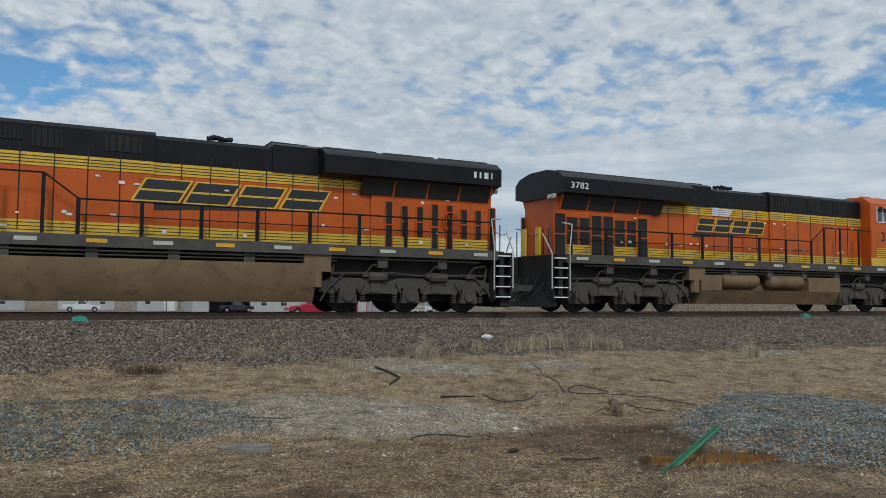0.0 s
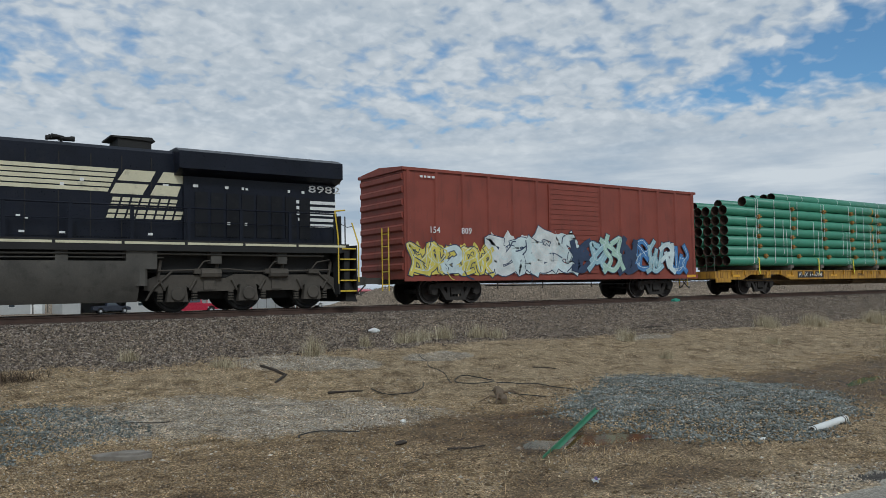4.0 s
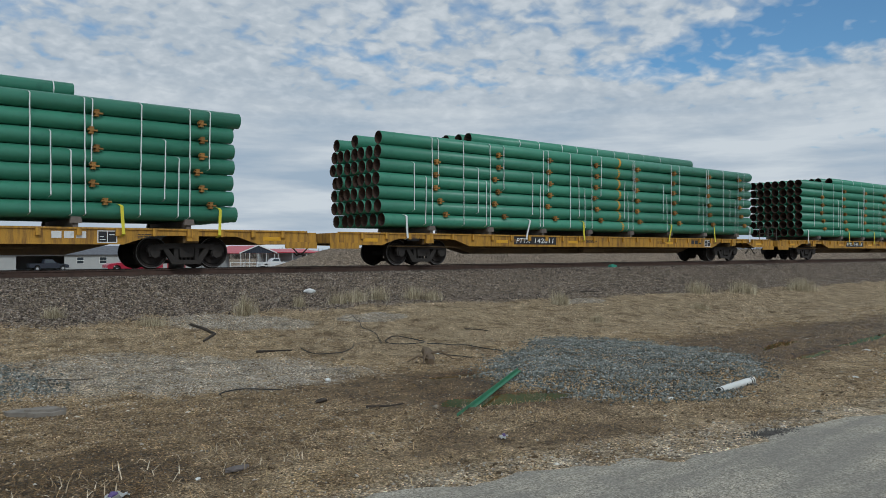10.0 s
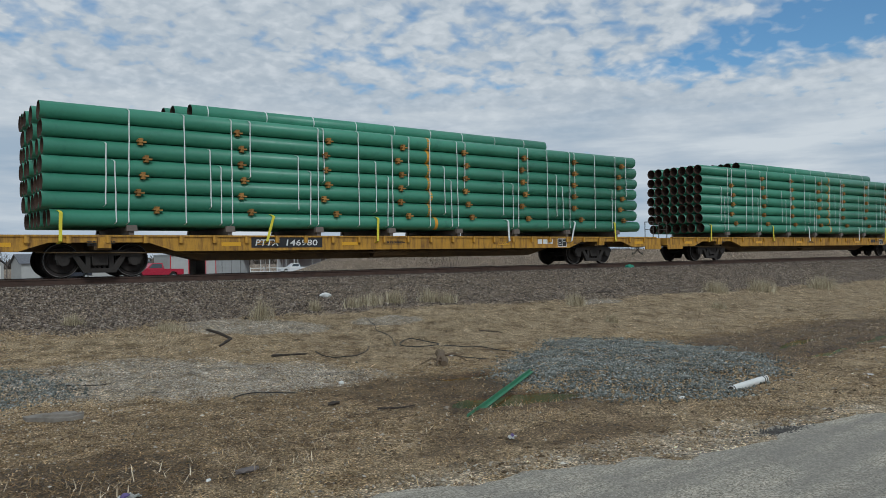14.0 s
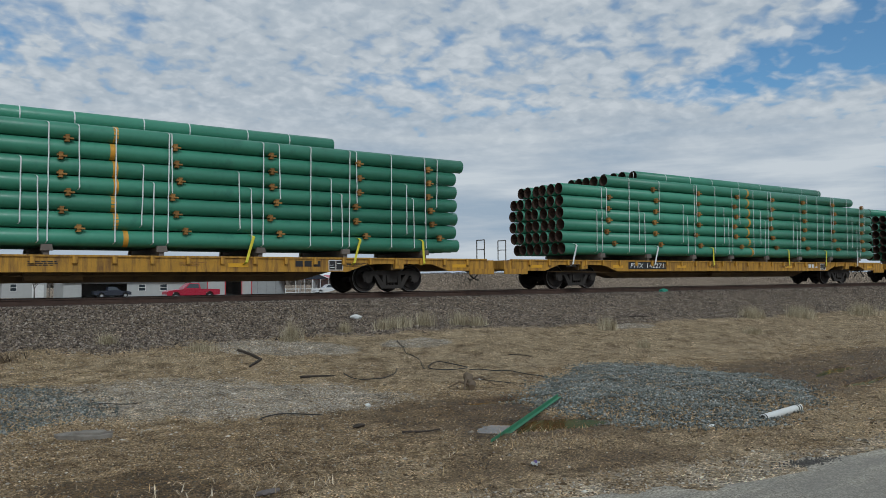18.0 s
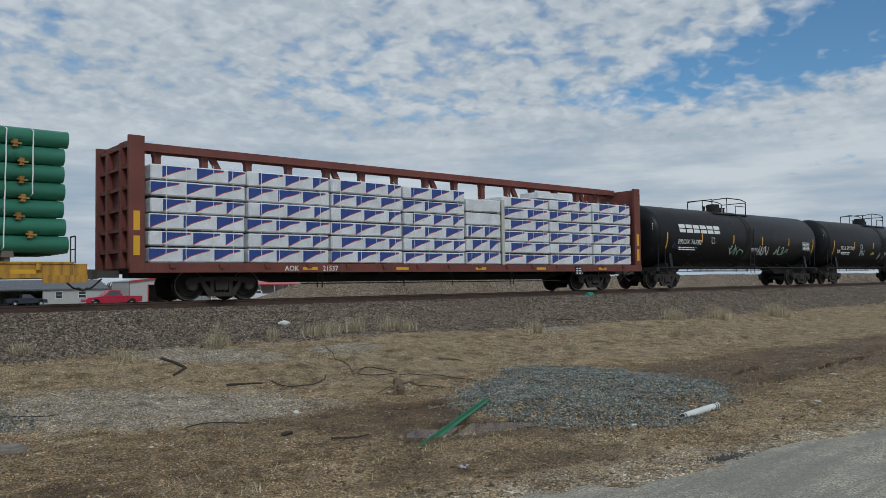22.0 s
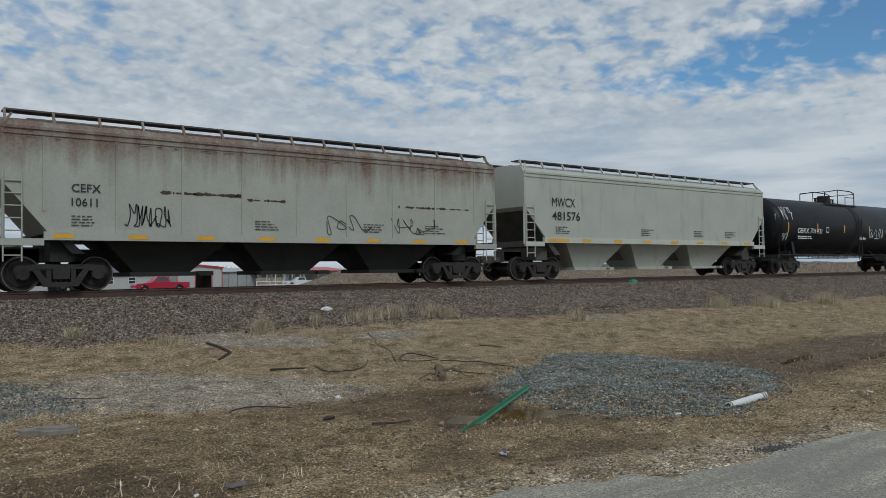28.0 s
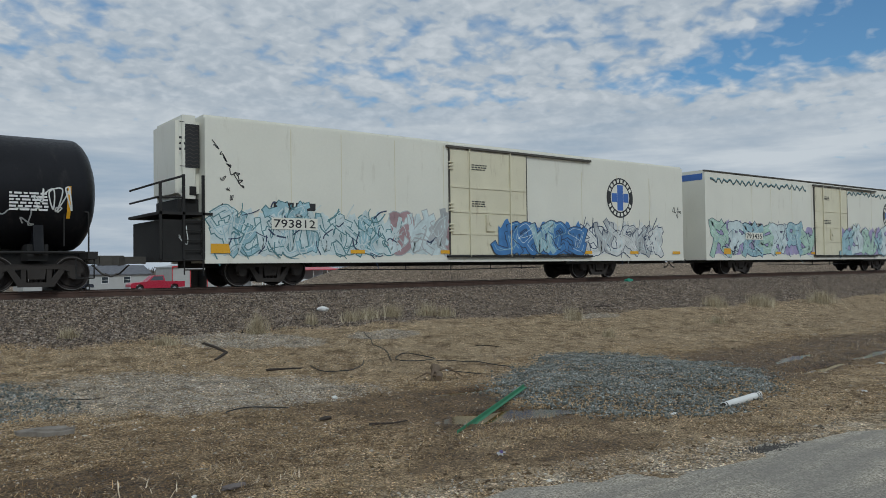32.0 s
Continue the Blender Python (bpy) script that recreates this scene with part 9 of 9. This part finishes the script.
def fence(x0, x1, y):
    f = thing("fence", "white rail fence along the yard", "fence", m=pose(x0, y, YARD_Z))
    n = int((x1 - x0) / 2.4)
    bm = bmesh.new()
    box(bm, -0.05, 0.05, -0.05, 0.05, 0, 1.25)
    post = shape("post", bm, WHITE)
    bm = bmesh.new()
    box(bm, 0.05, 2.35, -0.02, 0.02, -0.05, 0.05)
    rail = shape("rail", bm, WHITE)
    for i in range(n + 1):
        put("post", post, f, pose(i * 2.4, 0, 0))
        if i < n:
            for z in (0.55, 1.1):
                put("rail", rail, f, pose(i * 2.4, 0, z))


fence(54.0, 84.0, 98.0)


# ---- bare tree, brush belt, distant wood ----
def bare_tree(x, y, height, seed, label):
    rnd = random.Random(seed)
    t = thing("bare_tree", label, "tree", m=pose(x, y, float(ground_z(np.array([x]), np.array([y]))[0]) - 0.05))
    wood, twig = bmesh.new(), bmesh.new()

    def grow(bm, p, d, length, r, depth):
        q = p + d * length
        rod(bm, p, q, r, 6 if depth > 2 else 4 if depth > 1 else 3, r * 0.68)
        if depth == 0:
            return
        for k in range(3 if depth > 1 else 4):
            e = (d + Vector((rnd.uniform(-1, 1), rnd.uniform(-1, 1), rnd.uniform(-0.25, 0.75))) * 0.75).normalized()
            grow(twig if depth <= 3 else bm, p + d * length * rnd.uniform(0.55, 1.0), e, length * rnd.uniform(0.58, 0.8), r * rnd.uniform(0.45, 0.62), depth - 1)

    grow(wood, Vector((0, 0, 0)), Vector((rnd.uniform(-0.05, 0.05), 0, 1)).normalized(), height * 0.3, height * 0.022, 5)
    part("trunk", wood, BARK, t)
    part("branches", twig, BARK, t)


for i, (tx, ty, th) in enumerate(((19.3, 117.0, 5.4), (10.5, 132, 6.5), (24.0, 134, 6.0), (43.5, 128, 5.6), (60.0, 135, 6.2), (79.0, 118, 5.0))):
    bare_tree(tx, ty, th, 40 + i, "leafless tree with fine grey twigs behind the yard")

BRUSH = island("dead_brush", [(0.0, (0.055, 0.045, 0.038)), (0.5, (0.12, 0.10, 0.085)), (1.0, (0.20, 0.17, 0.145))], 0.9)
WEEDS = island("grey_brown_weeds", [(0.0, (0.125, 0.105, 0.088)), (0.5, (0.17, 0.145, 0.124)), (1.0, (0.215, 0.185, 0.16))], 0.95, (1.0, 1.0, 1.0))
r2 = np.random.default_rng(77)
n = 26000
bx, by = 44 + 186 * r2.random(n) ** 1.3, r2.uniform(52, 63, n)
tall = (0.10 + 0.55 * value_noise(bx, by, 6.0, 51) ** 2) * step(44, 52, bx)
blades("brush", bx, by, tall * r2.uniform(0.5, 1.5, n), 0.6, WEEDS, 78, "thin dead weeds on the bare bank beyond the track", 0.02)
n = 26000
bx, by = r2.uniform(-60, 150, n), r2.uniform(4.5, 40, n)
blades("dry_grass", bx, by, r2.uniform(0.1, 0.32, n), 0.7, STRAW, 79, "pale dead grass in the field beyond the track", 0.02)
WOOD_FAR = island("far_wood", [(0.0, (0.075, 0.075, 0.080)), (1.0, (0.16, 0.15, 0.15))], 1.0)
n = 30000
bx = r2.uniform(-260, 900, n)
by = 330 + 0.25 * np.abs(bx - 100) * 0 + r2.uniform(0, 45, n)
hh = 1.6 + 4.6 * value_noise(bx, by, 34.0, 61) * (0.5 + value_noise(bx, by, 9.0, 62))
blades("far_wood", bx, by, hh * r2.uniform(0.5, 1.0, n), 0.3, WOOD_FAR, 80, "low grey line of leafless woods at the horizon", 0.55)





# ---- loose things lying on the ground ----
GREEN_STEEL = surf("green_painted_steel", (0.035, 0.20, 0.10), 0.5, vary=0.15, size=3, dirty=0.14)
PLASTIC = surf("white_plastic", (0.72, 0.72, 0.69), 0.4, vary=0.06, size=4, dirty=0.1, dirt=(0.35, 0.3, 0.24))
CABLE = surf("black_cable_jacket", (0.022, 0.020, 0.019), 0.6, vary=0.25)
STICK = surf("dark_wet_wood", (0.050, 0.037, 0.028), 0.85, vary=0.35, size=6, bump=0.4)
OLD_WOOD = surf("brown_weathered_wood", (0.15, 0.105, 0.066), 0.85, vary=0.25, size=5, bump=0.4)
PURPLE = surf("purple_print", (0.13, 0.085, 0.24), 0.45, vary=0.25, size=9)
TEAL_BOX = surf("teal_green_enamel", (0.03, 0.30, 0.20), 0.45, vary=0.12, size=6, dirty=0.1)


def gz(x, y):
    return float(ground_z(np.array([float(x)]), np.array([float(y)]))[0])


def along(points, lift=0.015, n=6):
    """A smooth run over the ground through plan points."""
    pts = [Vector((x, y, 0)) for x, y in points]
    out = []
    for i in range(len(pts) - 1):
        p0, p1, p2, p3 = pts[max(0, i - 1)], pts[i], pts[i + 1], pts[min(len(pts) - 1, i + 2)]
        for k in range(n):
            t = k / n
            out.append(0.5 * ((2 * p1) + (p2 - p0) * t + (2 * p0 - 5 * p1 + 4 * p2 - p3) * t * t + (3 * p1 - p0 - 3 * p2 + p3) * t ** 3))
    out.append(pts[-1])
    return [(p.x, p.y, gz(p.x, p.y) + lift) for p in out]


def tube(bm, pts, r0, r1, n=7):
    """A skin along points, thick r0 to r1."""
    rings = []
    for i, p in enumerate(pts):
        a, b = Vector(pts[max(0, i - 1)]), Vector(pts[min(len(pts) - 1, i + 1)])
        w = (b - a).normalized()
        u = w.cross(Vector((0, 0, 1))).normalized()
        v = u.cross(w)
        r = r0 + (r1 - r0) * i / max(1, len(pts) - 1)
        rings.append([Vector(p) + (u * math.cos(k * math.tau / n) + v * math.sin(k * math.tau / n)) * r for k in range(n)])
    return loft(bm, rings)


def lying(name, pts, r0, r1, material, label, category, lift=None, n=6, group=""):
    bm = bmesh.new()
    tube(bm, along(pts, r0 * 0.8 if lift is None else lift, n), r0, r1)
    tagged(part(name, bm, material, None), label, category, group)


def angle_bar():
    """Green steel angle bar, one end in the puddle's edge and the other propped a little up."""
    a, b = Vector((6.37, -16.29, -1.53)), Vector((9.44, -14.2, gz(9.44, -14.2) + 0.035))
    w = (b - a).normalized()
    u = w.cross(Vector((0, 0, 1))).normalized()
    v = u.cross(w)
    sec = [(-0.03, 0.0), (0.03, 0.0), (0.03, 0.008), (-0.022, 0.008), (-0.022, 0.055), (-0.03, 0.055)]
    bm = bmesh.new()
    loft(bm, [[p + u * x + v * z for x, z in sec] for p in (a, b)])
    tagged(part("angle_bar", bm, GREEN_STEEL, None), "long green-painted steel angle bar lying across the puddle", "steel bar")


angle_bar()


def plastic_tube():
    a, b = Vector((10.23, -17.37, 0)), Vector((11.42, -17.2, 0))
    a.z, b.z = -1.485, -1.48
    w = (b - a).normalized()
    t = thing("plastic_tube", "white plastic tube with grey rings lying on the earth", "tube")
    u = w.cross(Vector((0, 0, 1))).normalized()
    v = u.cross(w)
    ring = lambda s, r: [a + w * s + (u * math.cos(k * math.tau / 16) + v * math.sin(k * math.tau / 16)) * r for k in range(16)]
    L = (b - a).length
    bm = bmesh.new()
    loft(bm, [ring(0.04, 0.042), ring(0.0, 0.042), ring(0.0, 0.052), ring(L, 0.052), ring(L, 0.042), ring(L - 0.04, 0.042)])
    part("barrel", bm, PLASTIC, t)
    for s in (0.02, L - 0.14, L - 0.07):
        bm = bmesh.new()
        loft(bm, [ring(s, 0.054), ring(s + 0.03, 0.054)])
        part("ring", bm, FRAME_GREY, t, "dark grey ring")


plastic_tube()
lying("stick", [(6.78, -6.73), (6.86, -7.3), (6.88, -7.8)], 0.032, 0.03, STICK, "thick bent black stick on pale gravel", "stick", n=4)
lying("stick", [(6.88, -7.78), (6.62, -8.1), (6.39, -8.42)], 0.03, 0.02, STICK, "broken end of a black stick", "stick", n=4)
lying("stick", [(7.0, -9.5), (7.3, -9.52), (7.67, -9.66)], 0.028, 0.014, STICK, "dark flat stick on the earth", "stick", n=4)
lying("stick", [(5.95, -14.9), (6.2, -15.02), (6.5, -15.0)], 0.018, 0.008, STICK, "short dark stick in wet grass", "stick", n=4)
lying("stick", [(3.1, -10.3), (3.5, -10.25), (3.8, -10.35)], 0.012, 0.008, STICK, "thin dark stick on gravel", "stick", n=4)
lying("stick", [(21.0, -5.5), (21.4, -5.48), (21.8, -5.6)], 0.035, 0.016, STICK, "dark stick on the ballast", "stick", n=4)
lying("stick", [(12.7, -9.0), (13.0, -9.1), (13.2, -9.3)], 0.016, 0.008, STICK, "short dark stick in dry grass", "stick", n=4)
for pts in ([(10.84, -6.89), (10.62, -7.5), (10.31, -8.15), (10.1, -9.0), (9.74, -9.76)],
            [(10.0, -10.8), (10.08, -11.3), (10.25, -12.1)], [(7.9, -9.6), (7.85, -10.0), (8.0, -10.3), (8.4, -10.25), (8.9, -9.9), (9.15, -9.6)],
            [(4.86, -12.8), (4.95, -12.6), (5.25, -12.5), (5.55, -12.7), (5.75, -12.95)], [(10.6, -10.2), (11.0, -10.6), (11.4, -11.3), (11.3, -11.8)]):
    lying("cable", pts, 0.010, 0.009, CABLE, "length of black cable snaking over the earth", "cable", 0.03, 8, "cut cables")
ring = [(10.35 + 0.42 * math.cos(a / 16 * math.tau) * (1 + 0.1 * math.sin(a)), -9.75 + 0.36 * math.sin(a / 16 * math.tau)) for a in range(18)]
lying("cable", ring, 0.011, 0.010, CABLE, "black cable coiled in a loop on the grass", "cable", 0.04, 3, "cut cables")


def stub():
    bm = bmesh.new()
    a, b = Vector((9.68, -11.35, gz(9.68, -11.35) + 0.12)), Vector((9.18, -12.16, gz(9.18, -12.16) + 0.05))
    tube(bm, [a, a.lerp(b, 0.25) + Vector((0.03, 0, 0.03)), a.lerp(b, 0.5) + Vector((-0.03, 0.02, 0)), a.lerp(b, 0.75) + Vector((0.03, -0.02, 0.02)), b], 0.085, 0.06, 9)
    for k, (dx, dy) in enumerate(((0.45, -0.25), (-0.35, -0.3), (0.3, 0.4), (-0.3, 0.3))):
        c = a.lerp(b, 0.3 + 0.15 * k)
        tube(bm, [c, c + Vector((dx * 0.5, dy * 0.5, 0.05)), Vector((c.x + dx, c.y + dy, gz(c.x + dx, c.y + dy) + 0.02))], 0.03, 0.012, 6)
    tagged(part("post_stub", bm, OLD_WOOD, None), "broken weathered wooden post stub half sunk in earth", "post")


stub()


def lump(name, x, y, w, d, h, material, seed, label, category, turn=0.0, flat=False):
    """An uneven block or lump that rests on the ground."""
    rnd, bm = random.Random(seed), bmesh.new()
    bmesh.ops.create_icosphere(bm, subdivisions=2, radius=1.0)
    for v in bm.verts:
        k = rnd.uniform(0.82, 1.15)
        z = v.co.z
        if flat:
            z = max(-0.5, min(0.5, z)) * 2
            q = max(abs(v.co.x), abs(v.co.y)) or 1
            g = (v.co.x ** 2 + v.co.y ** 2) ** 0.5 / q
            v.co.x, v.co.y = v.co.x * min(1.25, g * 1.1), v.co.y * min(1.25, g * 1.1)
        v.co = Vector((v.co.x * w / 2 * k, v.co.y * d / 2 * k, z * h / 2 * k))
    tagged(part(name, bm, material, None, "", pose(x, y, gz(x, y) + h * 0.3, 0, 0, turn)), label, category)


def slab():
    """Broken flat piece with a jagged outline and a second layer."""
    bm = bmesh.new()
    prism(bm, [(-0.42, -0.06), (-0.30, -0.15), (-0.05, -0.12), (0.10, -0.17), (0.34, -0.12), (0.42, 0.02), (0.30, 0.05), (0.33, 0.15), (0.12, 0.11), (-0.10, 0.16), (-0.28, 0.09)], -0.03, 0.03, "z")
    prism(bm, [(-0.10, -0.09), (0.30, -0.07), (0.33, 0.03), (0.24, 0.10), (-0.04, 0.06)], 0.03, 0.06, "z")
    tagged(part("slab", bm, surf("grey_board", (0.24, 0.212, 0.18), 0.9, vary=0.3, size=8, bump=0.5), None, "", pose(2.55, -12.42, gz(2.55, -12.42) + 0.02, 3, -2, -50)), "flat grey broken board lying in the earth", "board")


slab()
lump("pale_stone", 6.8, -12.5, 0.11, 0.09, 0.07, PLASTIC, 2, "single pale stone on the earth", "stone", 20)
lump("pale_stone", 2.9, -16.9, 0.08, 0.05, 0.025, PLASTIC, 3, "flat pale stone in matted grass", "stone", 50)
lump("pale_stone", 9.2, -17.3, 0.13, 0.08, 0.04, PLASTIC, 4, "flat pale stone beside the puddle", "stone", 10)
lump("earth_lump", 3.3, -16.8, 0.26, 0.12, 0.05, surf("wet_dark_earth", (0.15, 0.125, 0.115), 0.7, vary=0.3, size=8, bump=0.5), 5, "dark damp lump of earth in matted grass", "earth lump", 15)
def tar_patch(x, y, w, d, turn, seed):
    """Ragged thin crust of old tar with crumbs round it."""
    rnd, bm = random.Random(seed), bmesh.new()
    c, s_ = math.cos(radians(turn)), math.sin(radians(turn))
    for i in range(260):
        u, v = rnd.gauss(0, 0.30) * w, rnd.gauss(0, 0.28) * d
        px, py, r = x + u * c - v * s_, y + u * s_ + v * c, rnd.uniform(0.004, 0.015)
        z = float(np.interp(py, PY, PZ)) + 0.042
        k = rnd.randint(5, 7)
        ring = [(px + r * math.cos(a * math.tau / k) * rnd.uniform(0.7, 1.3), py + r * math.sin(a * math.tau / k) * rnd.uniform(0.6, 1.1)) for a in range(k)]
        loft(bm, [[(a, b, z - 0.03) for a, b in ring], [(px + (a - px) * 0.8, py + (b - py) * 0.8, z + 0.006) for a, b in ring]])
    tagged(part("tar_crumbs", bm, surf("crumbled_tar", (0.11, 0.10, 0.09), 0.9, vary=0.3, size=12, bump=0.6), None), "dark crumbled tar at the road's broken edge", "tar crumbs", kind="stuff")


tar_patch(8.0, -19.35, 0.6, 0.22, -9, 6)
lump("rag", 5.75, -14.1, 0.22, 0.12, 0.06, STICK, 8, "dark sodden rag beside the rut", "rag", 20)


def litter(x, y, size, material, seed, label, spot=None):
    """A crushed wrapper: a folded crumpled sheet with thickness."""
    rnd, bm = random.Random(seed), bmesh.new()
    top, n = {}, 6
    for i in range(n):
        for j in range(n):
            u, v = i / (n - 1) - 0.5, j / (n - 1) - 0.5
            z = rnd.uniform(0, 0.32) * size * (1 - abs(u)) + 0.01
            top[i, j] = bm.verts.new((u * size * rnd.uniform(0.9, 1.1), v * size * 0.6 * rnd.uniform(0.9, 1.1), z))
    fs = [bm.faces.new((top[i, j], top[i + 1, j], top[i + 1, j + 1], top[i, j + 1])) for i in range(n - 1) for j in range(n - 1)]
    low = bmesh.ops.solidify(bm, geom=fs, thickness=0.004)
    t = part("litter", bm, material, None, "", pose(x, y, gz(x, y) + 0.005, 0, 0, seed * 37))
    tagged(t, label, "litter", "scraps of litter")
    if spot:
        b2 = bmesh.new()
        bmesh.ops.create_icosphere(b2, subdivisions=2, radius=0.22 * size)
        for v in b2.verts:
            v.co = Vector((v.co.x * 1.1, v.co.y * 0.8, max(v.co.z * 0.8, -0.05 * size))) * rnd.uniform(0.85, 1.1)
        part("print", b2, spot, t, "purple printed part", pose(0.2 * size, 0, 0.22 * size))


litter(6.03, -17.42, 0.13, PLASTIC, 1, "crushed white and purple drink can", PURPLE)
lump("litter", 11.2, -4.1, 0.40, 0.26, 0.17, WHITE, 12, "crumpled white plastic litter on the ballast", "litter", 20)
litter(9.98, -11.3, 0.13, PLASTIC, 3, "white and purple wrapper by the post stub", PURPLE)
litter(1.0, -15.4, 0.14, PLASTIC, 4, "scrap of white paper in the grass")
litter(2.2, -17.0, 0.18, PLASTIC, 5, "scrap of white paper in the grass", PURPLE)
litter(12.6, -18.2, 0.12, PLASTIC, 6, "scrap of white paper beside the road")
litter(16.8, -16.6, 0.15, PLASTIC, 7, "scrap of white paper in brown grass")


def track_box(x, y):
    """Small teal cover bolted beside the near rail."""
    b = thing("rail_lubricator_box", "small teal-green metal box beside the rail", "track box", "teal boxes beside the rail", m=pose(x, y, gz(x, y)))
    bm = bmesh.new()
    loft(bm, [[(-0.2, -0.11, 0.0), (0.2, -0.11, 0.0), (0.2, 0.11, 0.0), (-0.2, 0.11, 0.0)], [(-0.19, -0.10, 0.17), (0.19, -0.10, 0.17), (0.19, 0.10, 0.17), (-0.19, 0.10, 0.17)], [(-0.13, -0.06, 0.22), (0.13, -0.06, 0.22), (0.13, 0.06, 0.22), (-0.13, 0.06, 0.22)]])
    moved(bm, Matrix.Diagonal((0.9, 0.9, 0.62, 1)))
    part("case", bm, TEAL_BOX, b)
    bm = bmesh.new()
    box(bm, -0.06, 0.06, -0.03, 0.03, 0.135, 0.16)
    part("knob", bm, TEAL_BOX, b)
    bm = bmesh.new()
    box(bm, -0.26, 0.26, -0.13, 0.13, -0.01, 0.012)
    part("foot_plate", bm, DARK, b)


track_box(0.92, -1.7)
track_box(27.5, -1.6)


def dead_brush(x, y, w, h, seed):
    rnd = np.random.default_rng(seed)
    n = 260
    ob = blades("dead_brush", x + rnd.normal(0, w * 0.35, n), y + rnd.normal(0, w * 0.2, n), h * rnd.uniform(0.4, 1.1, n), 0.9, BRUSH, seed, "low tangle of dead brown brush on the ballast's foot", 0.006)
    del ob["kind"]
    tagged(ob, "low tangle of dead brown brush on the ballast's foot", "brush")


dead_brush(1.95, -6.4, 0.75, 0.36, 90)



def motions():
    for ob, x in CARS:
        walk(ob, [(t, pose(x - shift(t), 0, 0)) for t in range(0, 33, 4)])


motions()
